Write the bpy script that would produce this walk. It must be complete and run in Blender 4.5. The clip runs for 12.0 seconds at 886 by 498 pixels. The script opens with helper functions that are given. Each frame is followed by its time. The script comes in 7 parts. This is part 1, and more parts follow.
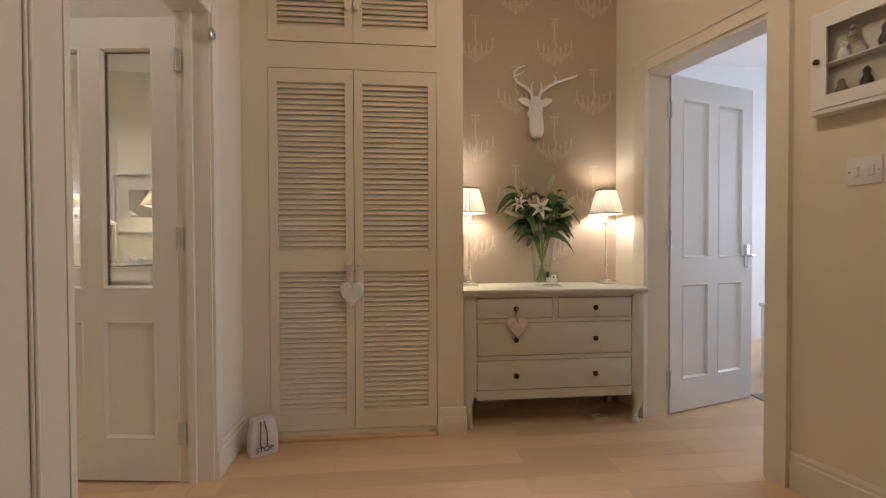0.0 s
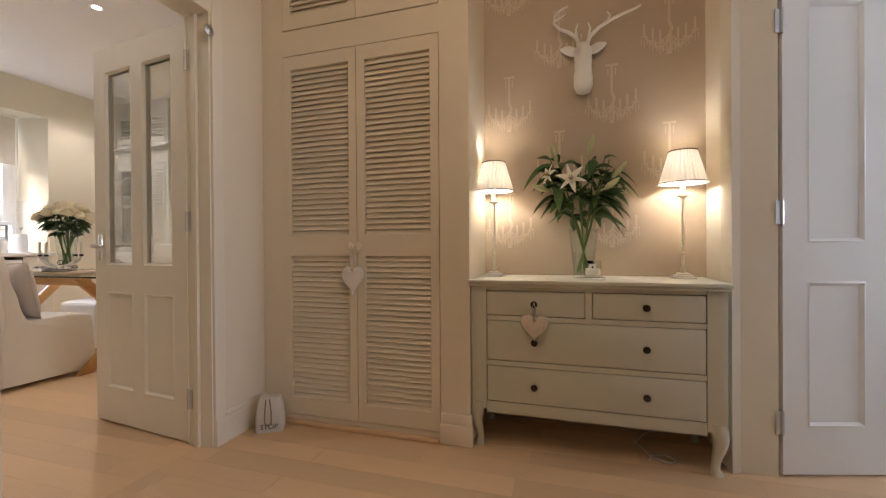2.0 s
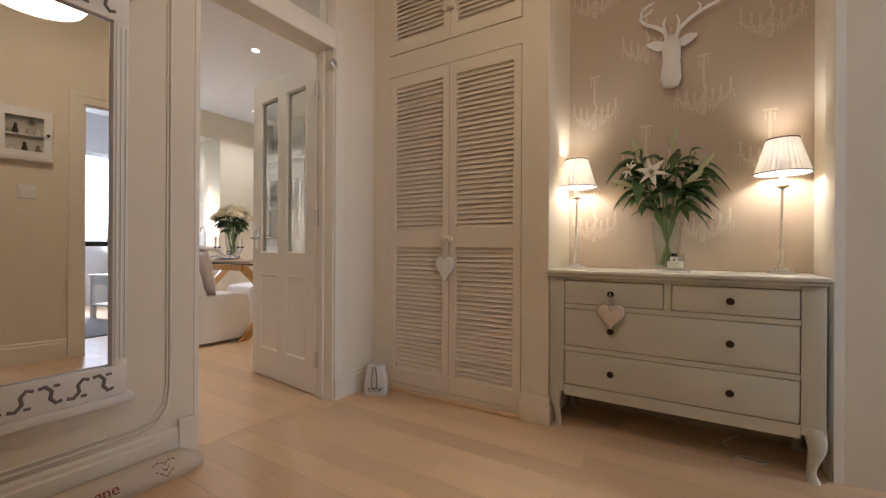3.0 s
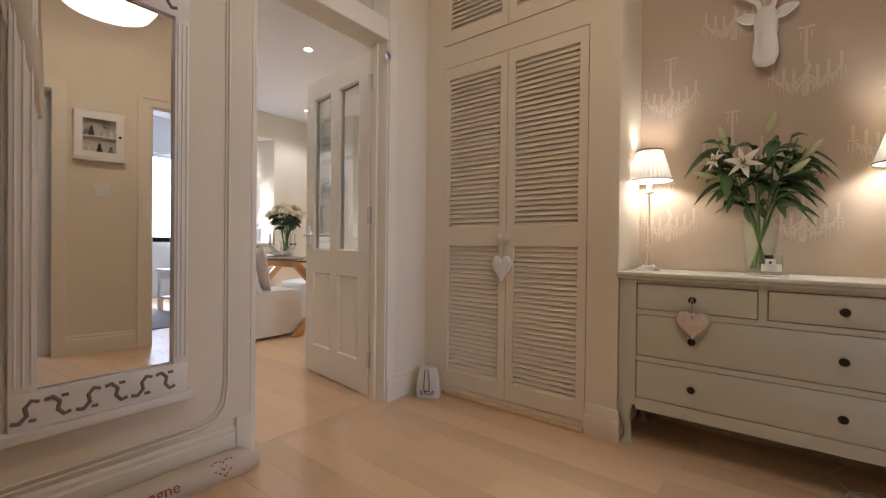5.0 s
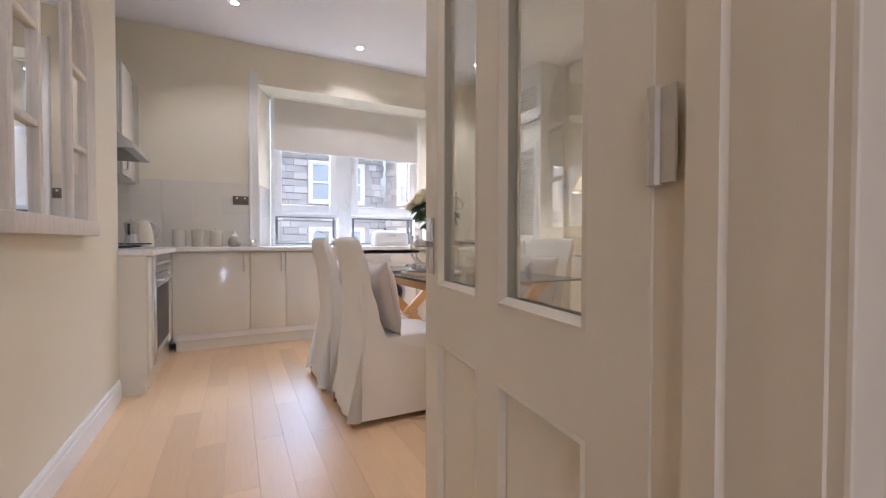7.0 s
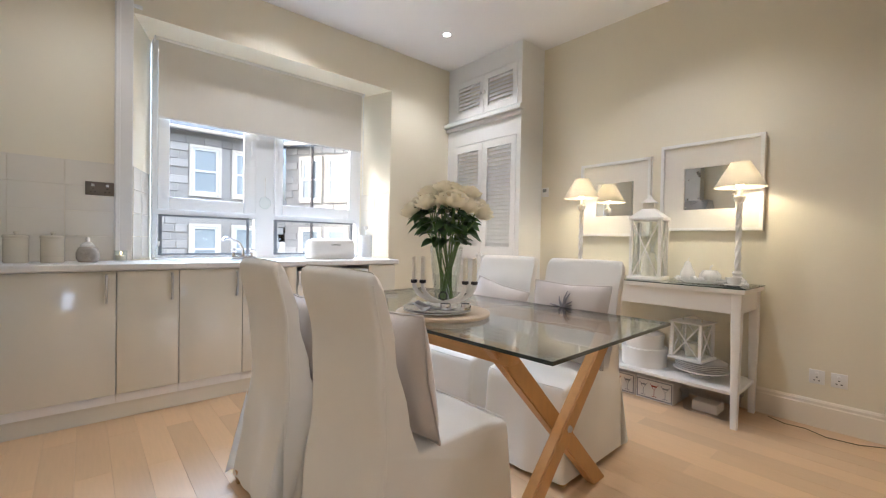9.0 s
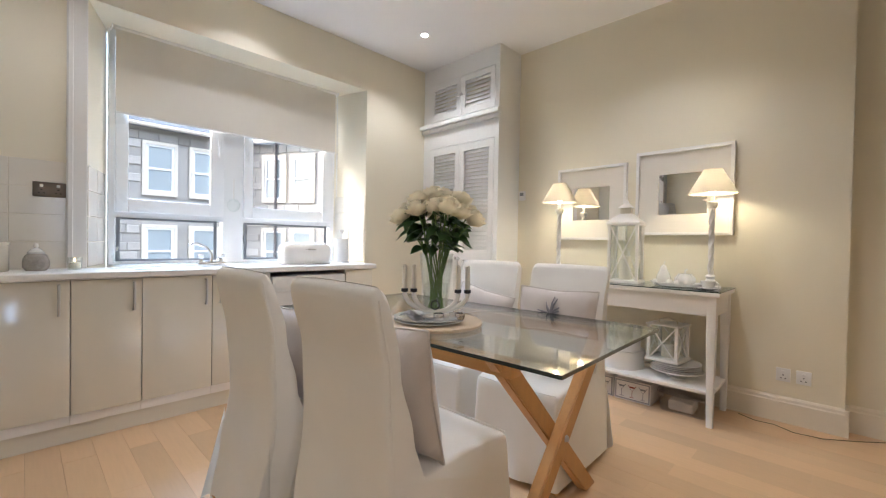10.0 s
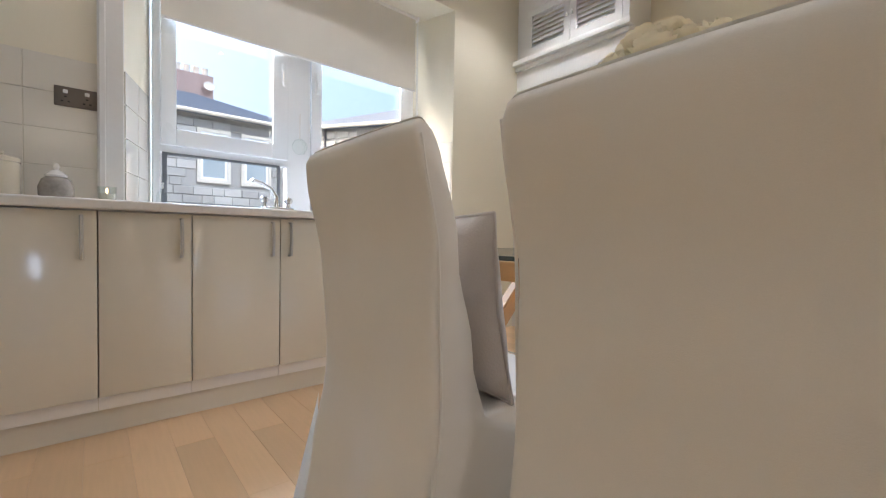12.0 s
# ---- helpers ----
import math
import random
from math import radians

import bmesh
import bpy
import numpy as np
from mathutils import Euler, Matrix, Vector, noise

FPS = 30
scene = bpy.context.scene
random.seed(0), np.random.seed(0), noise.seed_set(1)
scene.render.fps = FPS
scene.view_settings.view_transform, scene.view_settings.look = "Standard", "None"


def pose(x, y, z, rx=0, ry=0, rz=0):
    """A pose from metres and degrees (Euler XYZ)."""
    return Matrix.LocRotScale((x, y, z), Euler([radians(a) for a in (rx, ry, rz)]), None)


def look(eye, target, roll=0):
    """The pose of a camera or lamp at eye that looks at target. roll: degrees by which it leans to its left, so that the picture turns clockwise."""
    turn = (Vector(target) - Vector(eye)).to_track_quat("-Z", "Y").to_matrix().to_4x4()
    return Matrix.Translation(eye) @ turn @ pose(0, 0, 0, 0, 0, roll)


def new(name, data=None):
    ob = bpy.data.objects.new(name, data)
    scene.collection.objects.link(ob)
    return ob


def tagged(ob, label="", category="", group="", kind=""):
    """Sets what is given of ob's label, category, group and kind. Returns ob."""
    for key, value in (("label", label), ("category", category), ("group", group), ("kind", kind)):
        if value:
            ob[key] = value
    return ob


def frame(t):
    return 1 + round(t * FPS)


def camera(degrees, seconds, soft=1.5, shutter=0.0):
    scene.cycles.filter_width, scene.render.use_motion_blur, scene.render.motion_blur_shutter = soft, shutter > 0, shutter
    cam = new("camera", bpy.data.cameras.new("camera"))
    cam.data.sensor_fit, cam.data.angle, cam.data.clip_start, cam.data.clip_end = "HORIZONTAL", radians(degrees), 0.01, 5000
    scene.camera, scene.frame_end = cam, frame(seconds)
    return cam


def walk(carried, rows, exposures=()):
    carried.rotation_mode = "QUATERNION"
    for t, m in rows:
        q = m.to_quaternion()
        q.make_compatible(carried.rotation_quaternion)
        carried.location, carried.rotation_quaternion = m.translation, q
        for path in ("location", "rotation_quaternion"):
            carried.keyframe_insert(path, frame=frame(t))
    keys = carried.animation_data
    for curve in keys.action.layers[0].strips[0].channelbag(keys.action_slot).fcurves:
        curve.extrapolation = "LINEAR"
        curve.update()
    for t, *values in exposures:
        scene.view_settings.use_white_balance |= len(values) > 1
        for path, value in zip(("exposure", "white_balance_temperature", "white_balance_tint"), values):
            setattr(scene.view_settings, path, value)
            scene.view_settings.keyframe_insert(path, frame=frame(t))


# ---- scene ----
cam = camera(94.0, 12.0, soft=1.2)
PATH = [
    (0, (0.365, 0.35, 1.07), (0.548, 2.341, 1.039), -0.2),
    (0.5, (0.564, 0.511, 1.049), (0.758, 2.502, 1.024), -0.4),
    (1, (0.79, 0.624, 1.05), (0.915, 2.62, 1.03), -0.3),
    (1.5, (0.973, 0.715, 1.008), (0.817, 2.709, 0.994), -0.4),
    (2, (1.15, 0.713, 0.96), (0.564, 2.625, 0.949), -0.4),
    (2.5, (1.284, 0.649, 0.927), (0.392, 2.439, 0.923), -0.1),
    (3, (1.356, 0.547, 0.905), (0.298, 2.244, 0.905), 0.3),
    (3.5, (1.394, 0.475, 0.91), (0.243, 2.111, 0.903), 0.3),
    (3.7, (1.389, 0.451, 0.911), (0.218, 2.072, 0.902), 0.6),
    (5.3, (1.140, 0.735, 0.917), (-0.112, 2.295, 0.892), 0.4),
    (5.5, (1.055, 0.874, 0.923), (-0.215, 2.419, 0.89), 0.3),
    (6, (0.709, 1.267, 0.932), (-0.635, 2.747, 0.905), 1.0),
    (6.5, (0.251, 1.668, 0.968), (-1.391, 2.81, 0.923), -0.4),
    (7, (-0.35, 1.887, 0.984), (-2.136, 2.787, 0.945), 0.1),
    (7.2, (-0.555, 1.843, 0.978), (-2.326, 2.771, 0.939), 0.6),
    (8.8, (-1.492, 1.872, 1.082), (-3.041, 3.135, 1.04), 1.2),
    (9, (-1.528, 1.871, 1.088), (-3.039, 3.182, 1.054), 1.1),
    (9.5, (-1.603, 1.831, 1.129), (-3.034, 3.227, 1.092), 1.1),
    (10, (-1.644, 1.825, 1.116), (-3.042, 3.255, 1.087), 1.0),
    (10.5, (-1.698, 1.861, 1.062), (-3.088, 3.298, 1.024), 0.9),
    (11, (-1.834, 1.934, 0.952), (-3.245, 3.351, 0.91), 0.8),
    (11.5, (-2.059, 1.995, 0.85), (-3.552, 3.325, 0.8), 0.7),
    (12, (-2.531, 2.001, 0.802), (-4.058, 3.292, 0.746), 1.0),
]
EXPOSURES = [(0, 2.10, 6050, 19), (1.5, 2.07, 6300, 19), (3, 2.13, 5850, 18.5), (5.5, 2.20, 5650, 20), (7, 2.20, 5500, 21), (9, 2.15, 5550, 13), (11, 2.12, 5580, 13), (11.5, 2.12, 5580, 13), (12, 1.95, 5600, 13)]
walk(cam, [(t, look(eye, target, roll)) for t, eye, target, roll in PATH], EXPOSURES)

# ---- light ----
world = bpy.data.worlds.new("world")
scene.world = world
world.use_nodes = True
wn = world.node_tree.nodes
sky = wn.new("ShaderNodeTexSky")
sky.sky_type, sky.sun_disc = "NISHITA", False
sky.sun_elevation, sky.sun_rotation = radians(40), radians(200)
sky.dust_density, sky.air_density, sky.ozone_density = 10.0, 1.0, 0.2
wn["Background"].inputs["Strength"].default_value = 0.15
world.node_tree.links.new(sky.outputs[0], wn["Background"].inputs["Color"])


def lamp(name, kind, m, power, color, size=0.1, size_y=None, spread=180):
    data = bpy.data.lights.new(name, kind)
    data.energy, data.color = power, color
    if kind == "AREA":
        data.size = size
        if size_y:
            data.shape, data.size_y = "RECTANGLE", size_y
        data.spread = radians(spread)
    elif kind == "SUN":
        data.angle = radians(size)
    else:
        data.shadow_soft_size = size
        if kind == "SPOT":
            data.spot_size, data.spot_blend = radians(spread), 0.6
    ob = new(name, data)
    ob.matrix_world = m
    return ob


WARM, COOL = (1.0, 0.72, 0.42), (0.80, 0.90, 1.0)
lamp("sun", "SUN", look((9, 4, 10), (0, 0, 0)), 0.8, (1, 0.97, 0.92), 12)
lamp("kitchen_window_light", "AREA", look((-9.2, 3.14, 5.3), (-4.6, 3.14, 0.9)), 430, (0.68, 0.83, 1.0), 4.4, 2.6)
lamp("bedroom_window_light", "AREA", look((5.9, 3.15, 1.7), (3.0, 3.0, 1.2)), 20, COOL, 1.6, 1.4)
# added cool lamp before the solid study wall, to tint the mirror wall
lamp("study_window_light", "AREA", look((4.97, 0.2, 1.6), (3.0, 0.6, 1.2)), 13, COOL, 1.2, 1.2)
lamp("hall_ceiling_bulb", "POINT", pose(1.0, 1.45, 2.40), 3.9, (1.0, 0.77, 0.50), 0.12)
# ---- materials ----
def mat(name, color, rough=0.5, metal=0.0, var=0.08, scale=2.5, bump=0.15, grain=90, coat=0.0, stretch=(1, 1, 1), sheen=0.0, rand=0.0):
    m = bpy.data.materials.new(name)
    m.use_nodes = True
    n, l = m.node_tree.nodes, m.node_tree.links
    b = n["Principled BSDF"]
    b.inputs["Roughness"].default_value, b.inputs["Metallic"].default_value = rough, metal
    b.inputs["Coat Weight"].default_value = coat
    b.inputs["Coat Roughness"].default_value = 0.1
    b.inputs["Sheen Weight"].default_value = sheen
    tc, mp = n.new("ShaderNodeTexCoord"), n.new("ShaderNodeMapping")
    mp.inputs["Scale"].default_value = stretch
    l.new(tc.outputs["Object"], mp.inputs["Vector"])
    big, fine = n.new("ShaderNodeTexNoise"), n.new("ShaderNodeTexNoise")
    big.inputs["Scale"].default_value, fine.inputs["Scale"].default_value = scale, grain
    big.inputs["Detail"].default_value, fine.inputs["Detail"].default_value = 4, 3
    for t in (big, fine):
        l.new(mp.outputs[0], t.inputs["Vector"])
    hsv = n.new("ShaderNodeHueSaturation")
    hsv.inputs["Color"].default_value = (*color, 1)
    add = n.new("ShaderNodeMath")
    add.operation = "MULTIPLY_ADD"
    l.new(big.outputs[0], add.inputs[0])
    add.inputs[1].default_value, add.inputs[2].default_value = 2 * var, 1 - var
    fin = n.new("ShaderNodeMath")
    fin.operation = "MULTIPLY_ADD"
    l.new(fine.outputs[0], fin.inputs[0])
    fin.inputs[1].default_value = var
    l.new(add.outputs[0], fin.inputs[2])
    last = fin
    if rand:
        oi, r, off, shift = n.new("ShaderNodeObjectInfo"), n.new("ShaderNodeMath"), n.new("ShaderNodeVectorMath"), n.new("ShaderNodeVectorMath")
        off.operation, shift.operation = "SCALE", "ADD"
        off.inputs[0].default_value = (37.0, 53.0, 11.0)
        l.new(oi.outputs["Random"], off.inputs["Scale"])
        l.new(tc.outputs["Object"], shift.inputs[0])
        l.new(off.outputs[0], shift.inputs[1])
        l.new(shift.outputs[0], mp.inputs["Vector"])
        r.operation = "MULTIPLY_ADD"
        l.new(oi.outputs["Random"], r.inputs[0])
        r.inputs[1].default_value = rand
        l.new(fin.outputs[0], r.inputs[2])
        last = r
    l.new(last.outputs[0], hsv.inputs["Value"])
    l.new(hsv.outputs[0], b.inputs["Base Color"])
    rr = n.new("ShaderNodeMath")
    rr.operation = "MULTIPLY_ADD"
    l.new(big.outputs[0], rr.inputs[0])
    rr.inputs[1].default_value, rr.inputs[2].default_value = 0.16, max(0.0, rough - 0.08)
    l.new(rr.outputs[0], b.inputs["Roughness"])
    if bump:
        bp = n.new("ShaderNodeBump")
        bp.inputs["Strength"].default_value, bp.inputs["Distance"].default_value = bump, 0.002
        l.new(fine.outputs[0], bp.inputs["Height"])
        l.new(bp.outputs[0], b.inputs["Normal"])
    return m


def pane_mat(name, tint=(0.96, 0.98, 0.97), gloss=0.10):
    # thin clear pane: mostly see-through with a mirror-like sheen
    m = bpy.data.materials.new(name)
    m.use_nodes = True
    n, l = m.node_tree.nodes, m.node_tree.links
    n.remove(n["Principled BSDF"])
    tr, gl, mx, fr, pw = n.new("ShaderNodeBsdfTransparent"), n.new("ShaderNodeBsdfGlossy"), n.new("ShaderNodeMixShader"), n.new("ShaderNodeLayerWeight"), n.new("ShaderNodeMath")
    pw.operation = "POWER"
    pw.inputs[1].default_value = 4.0
    l.new(fr.outputs["Facing"], pw.inputs[0])
    tr.inputs[0].default_value = (*tint, 1)
    gl.inputs["Roughness"].default_value = 0.01
    gain = n.new("ShaderNodeMath")
    gain.operation = "MULTIPLY_ADD"
    gain.inputs[1].default_value, gain.inputs[2].default_value = 0.75, gloss * 0.5
    gain.use_clamp = True
    l.new(pw.outputs[0], gain.inputs[0])
    l.new(gain.outputs[0], mx.inputs[0])
    l.new(tr.outputs[0], mx.inputs[1])
    l.new(gl.outputs[0], mx.inputs[2])
    l.new(mx.outputs[0], n["Material Output"].inputs[0])
    return m


def glow_mat(name, color, strength):
    m = bpy.data.materials.new(name)
    m.use_nodes = True
    b = m.node_tree.nodes["Principled BSDF"]
    b.inputs["Base Color"].default_value = (*color, 1)
    b.inputs["Emission Color"].default_value = (*color, 1)
    b.inputs["Emission Strength"].default_value = strength
    return m


def cloth_mat(name, color, through_light=0.45, weave=350, bump=0.3):
    m = mat(name, color, 0.9, 0, 0.05, 6, bump, weave, sheen=0.3)
    n, l = m.node_tree.nodes, m.node_tree.links
    b = n["Principled BSDF"]
    if through_light:
        tl, mx = n.new("ShaderNodeBsdfTranslucent"), n.new("ShaderNodeMixShader")
        tl.inputs[0].default_value = (*color, 1)
        mx.inputs[0].default_value = through_light
        l.new(b.outputs[0], mx.inputs[1])
        l.new(tl.outputs[0], mx.inputs[2])
        l.new(mx.outputs[0], n["Material Output"].inputs[0])
    return m


WALL = mat("cream_wall_paint", (0.78, 0.70, 0.56), 0.7, var=0.03, scale=1.2, bump=0.12, grain=160)
KWALL = mat("pale_cream_kitchen_paint", (0.79, 0.732, 0.58), 0.65, var=0.03, scale=1.2, bump=0.12, grain=160)
CEIL = mat("white_ceiling_paint", (0.84, 0.82, 0.80), 0.8, var=0.03, scale=1.0, bump=0.1, grain=140)
BEDW = mat("cool_white_wall_paint", (0.80, 0.80, 0.80), 0.75, var=0.02, scale=1.2, bump=0.1, grain=150)
GLOSSW = mat("cream_gloss_woodwork", (0.80, 0.73, 0.60), 0.38, var=0.03, scale=3, bump=0.08, grain=60)
WHITEW = mat("white_gloss_woodwork", (0.80, 0.79, 0.76), 0.35, var=0.03, scale=3, bump=0.08, grain=60)
DOORW = mat("off_white_door_paint", (0.80, 0.75, 0.645), 0.36, var=0.03, scale=3, bump=0.1, grain=50, stretch=(6, 6, 1))
LOUVRE = mat("cream_louvre_paint", (0.80, 0.71, 0.56), 0.45, var=0.04, scale=4, bump=0.12, grain=70, rand=0.05)
CHESTP = mat("sage_cream_chest_paint", (0.62, 0.60, 0.49), 0.42, var=0.04, scale=3, bump=0.08, grain=70)
UPVC = mat("white_window_plastic", (0.85, 0.86, 0.86), 0.3, var=0.02, bump=0.03)
BOARD = mat("light_beech_laminate", (0.66, 0.45, 0.255), 0.40, var=0.0, scale=2.0, bump=0.0, grain=14, stretch=(1.0, 5, 1), rand=0.2, coat=0.3)
bb = BOARD.node_tree.nodes["Principled BSDF"]
bb.inputs["Coat Roughness"].default_value = 0.45
for lk in list(bb.inputs["Roughness"].links):
    BOARD.node_tree.links.remove(lk)
# faint lengthwise grain over the plank's own tone
gc, gm, gn, gr, gx = (BOARD.node_tree.nodes.new("ShaderNode" + k) for k in ("TexCoord", "Mapping", "TexNoise", "MapRange", "Mix"))
gm.inputs["Scale"].default_value = (2.0, 26.0, 1.0)
gn.inputs["Scale"].default_value = 3.0
gr.inputs["To Min"].default_value, gr.inputs["To Max"].default_value = 0.93, 1.05
gx.data_type, gx.blend_type = "RGBA", "MULTIPLY"
gx.inputs[0].default_value = 1.0
glinks = BOARD.node_tree.links
tone = bb.inputs["Base Color"].links[0].from_socket
glinks.new(gc.outputs["Object"], gm.inputs["Vector"])
glinks.new(gm.outputs[0], gn.inputs["Vector"])
glinks.new(gn.outputs[0], gr.inputs["Value"])
glinks.new(tone, gx.inputs[6])
glinks.new(gr.outputs[0], gx.inputs[7])
glinks.new(gx.outputs[2], bb.inputs["Base Color"])
SUBFLOOR = mat("brown_underlay", (0.34, 0.22, 0.13), 0.8)
UNITP = mat("cream_high_gloss_door", (0.72, 0.68, 0.58), 0.14, var=0.02, scale=1, bump=0.02, grain=30, coat=0.6)
WORKT = mat("white_speckled_worktop", (0.78, 0.76, 0.72), 0.3, var=0.06, scale=40, bump=0.05, grain=300)
STEEL = mat("brushed_steel", (0.55, 0.55, 0.55), 0.3, 1.0, 0.05, 8, 0.1, 120, stretch=(1, 20, 1))
CHROME = mat("polished_chrome", (0.75, 0.75, 0.76), 0.1, 1.0, 0.02, 4, 0.0)
BLACK = mat("black_plastic", (0.02, 0.02, 0.022), 0.35, var=0.1)
KNOBB = mat("dark_bronze_knob", (0.045, 0.028, 0.02), 0.35, 0.6, 0.2, 40)
OAK = mat("oiled_oak", (0.56, 0.30, 0.10), 0.42, var=0.14, scale=3, bump=0.12, grain=40, stretch=(14, 14, 1.5))
OAKX = mat("oiled_oak_lengthwise", (0.56, 0.30, 0.10), 0.42, var=0.14, scale=3, bump=0.12, grain=40, stretch=(1.5, 14, 14))
COVER = mat("white_cotton_slipcover", (0.84, 0.805, 0.74), 0.92, var=0.05, scale=5, bump=0.16, grain=700, sheen=0.2)
CUSHION = mat("greige_satin_cushion", (0.56, 0.50, 0.45), 0.6, var=0.08, scale=6, bump=0.4, grain=240, sheen=0.4)
WPAINT = mat("white_furniture_paint", (0.82, 0.80, 0.76), 0.4, var=0.03, scale=4, bump=0.1, grain=60)
CERAMIC = mat("white_glazed_ceramic", (0.82, 0.80, 0.76), 0.15, var=0.02, scale=6, bump=0.03, coat=0.5)
CREAMC = mat("cream_enamel", (0.74, 0.68, 0.55), 0.18, var=0.03, scale=6, bump=0.02, coat=0.5)
MIRROR = mat("silvered_mirror", (0.90, 0.90, 0.89), 0.02, 1.0, 0.01, 2, 0.0)
for nd in MIRROR.node_tree.nodes:
    if nd.type == "MATH" and nd.inputs[1].default_value > 0.15:
        nd.inputs[1].default_value, nd.inputs[2].default_value = 0.0, 0.012
PANE = pane_mat("clear_pane", (0.97, 0.985, 0.98), 0.07)
DOORPANE = pane_mat("door_glass", (0.92, 0.93, 0.90), 0.30)
TABLEGLASS = pane_mat("table_glass", (0.93, 0.97, 0.95), 0.32)
GLASSEDGE = mat("dark_green_glass_edge", (0.012, 0.03, 0.025), 0.1, var=0.1, coat=0.6)
SHADE = cloth_mat("pleated_cream_shade", (0.84, 0.80, 0.69), 0.05)
SHADE2 = cloth_mat("stone_linen_shade", (0.62, 0.55, 0.42), 0.10)
BLIND = cloth_mat("taupe_blind_fabric", (0.74, 0.70, 0.62), 0.0, 500, 0.15)
STONE = mat("grey_sandstone", (0.31, 0.30, 0.28), 0.9, var=0.25, scale=1.2, bump=0.6, grain=14, rand=0.6)
SLATE = mat("blue_grey_slate", (0.16, 0.18, 0.22), 0.7, var=0.2, scale=3, bump=0.5, grain=12)
PLASTICW = mat("white_plastic", (0.80, 0.79, 0.76), 0.35, var=0.02, bump=0.02)
LEAF = mat("dark_green_leaf", (0.055, 0.115, 0.036), 0.4, var=0.35, scale=14, bump=0.15, rand=0.3)
STEM = mat("pale_green_stem", (0.13, 0.22, 0.06), 0.5, var=0.2, scale=20)
PETAL = cloth_mat("cream_petal", (0.86, 0.79, 0.60), 0.4, 60, 0.08)
LILY = mat("white_lily_petal", (0.84, 0.82, 0.72), 0.5, var=0.06, scale=30, bump=0.1)
WAX = mat("ivory_wax", (0.80, 0.75, 0.64), 0.5, var=0.03, bump=0.02)
TEXTILE = mat("natural_linen", (0.66, 0.60, 0.52), 0.95, var=0.06, scale=8, bump=0.5, grain=300)
ROPE = mat("jute_rope", (0.22, 0.17, 0.11), 0.9, var=0.2, scale=40, bump=0.4, grain=200)
INK = mat("dark_ink", (0.05, 0.04, 0.035), 0.8)
REDINK = mat("faded_red_print", (0.30, 0.07, 0.05), 0.9)


# ---- mesh helpers ----
def bx(bm, x0, y0, z0, x1, y1, z1, bev=0.0, seg=2):
    vs = [bm.verts.new(p) for p in ((x0, y0, z0), (x1, y0, z0), (x1, y1, z0), (x0, y1, z0), (x0, y0, z1), (x1, y0, z1), (x1, y1, z1), (x0, y1, z1))]
    fs = [bm.faces.new([vs[i] for i in f]) for f in ((3, 2, 1, 0), (4, 5, 6, 7), (0, 1, 5, 4), (1, 2, 6, 5), (2, 3, 7, 6), (3, 0, 4, 7))]
    if bev:
        es = list({e for f in fs for e in f.edges})
        bmesh.ops.bevel(bm, geom=es, offset=bev, segments=seg, affect="EDGES", profile=0.5)
    return bm


def box(x0, y0, z0, x1, y1, z1, bev=0.0, seg=2):
    return bx(bmesh.new(), min(x0, x1), min(y0, y1), min(z0, z1), max(x0, x1), max(y0, y1), max(z0, z1), bev, seg)


def prism(poly, z0, z1, bm=None):
    bm = bm or bmesh.new()
    area = sum(a[0] * b[1] - b[0] * a[1] for a, b in zip(poly, poly[1:] + poly[:1]))
    poly = poly if area > 0 else poly[::-1]
    lo, hi = [bm.verts.new((x, y, z0)) for x, y in poly], [bm.verts.new((x, y, z1)) for x, y in poly]
    bm.faces.new(lo[::-1])
    bm.faces.new(hi)
    for i in range(len(poly)):
        j = (i + 1) % len(poly)
        bm.faces.new((lo[i], lo[j], hi[j], hi[i]))
    return bm


def loft(rings, bm=None, caps=True):
    bm = bm or bmesh.new()
    vr = [[bm.verts.new(p) for p in r] for r in rings]
    for a, b in zip(vr, vr[1:]):
        for i in range(len(a)):
            j = (i + 1) % len(a)
            bm.faces.new((a[i], a[j], b[j], b[i]))
    if caps:
        bm.faces.new(vr[0][::-1])
        bm.faces.new(vr[-1])
    return bm


def ring(cx, cy, hx, hy, z, n=32, p=4.0):
    out = []
    for i in range(n):
        a = 2 * math.pi * i / n
        c, s = math.cos(a), math.sin(a)
        out.append((cx + hx * math.copysign(abs(c) ** (2 / p), c), cy + hy * math.copysign(abs(s) ** (2 / p), s), z))
    return out


def lathe(profile, seg=24, c=(0, 0), bm=None, caps=True):
    return loft([[(c[0] + r * math.cos(2 * math.pi * i / seg), c[1] + r * math.sin(2 * math.pi * i / seg), z) for i in range(seg)] for r, z in profile], bm, caps)


def tube(pts, r, seg=8, bm=None, r1=None):
    bm = bm or bmesh.new()
    pts = [Vector(p) for p in pts]
    rings, side = [], None
    for i, p in enumerate(pts):
        d = (pts[min(i + 1, len(pts) - 1)] - pts[max(i - 1, 0)]).normalized()
        side = (side - d * side.dot(d)) if side else d.orthogonal()
        side.normalize()
        up = d.cross(side)
        k = r if r1 is None else r + (r1 - r) * i / (len(pts) - 1)
        rings.append([p + (side * math.cos(2 * math.pi * j / seg) + up * math.sin(2 * math.pi * j / seg)) * k for j in range(seg)])
    return loft(rings, bm)


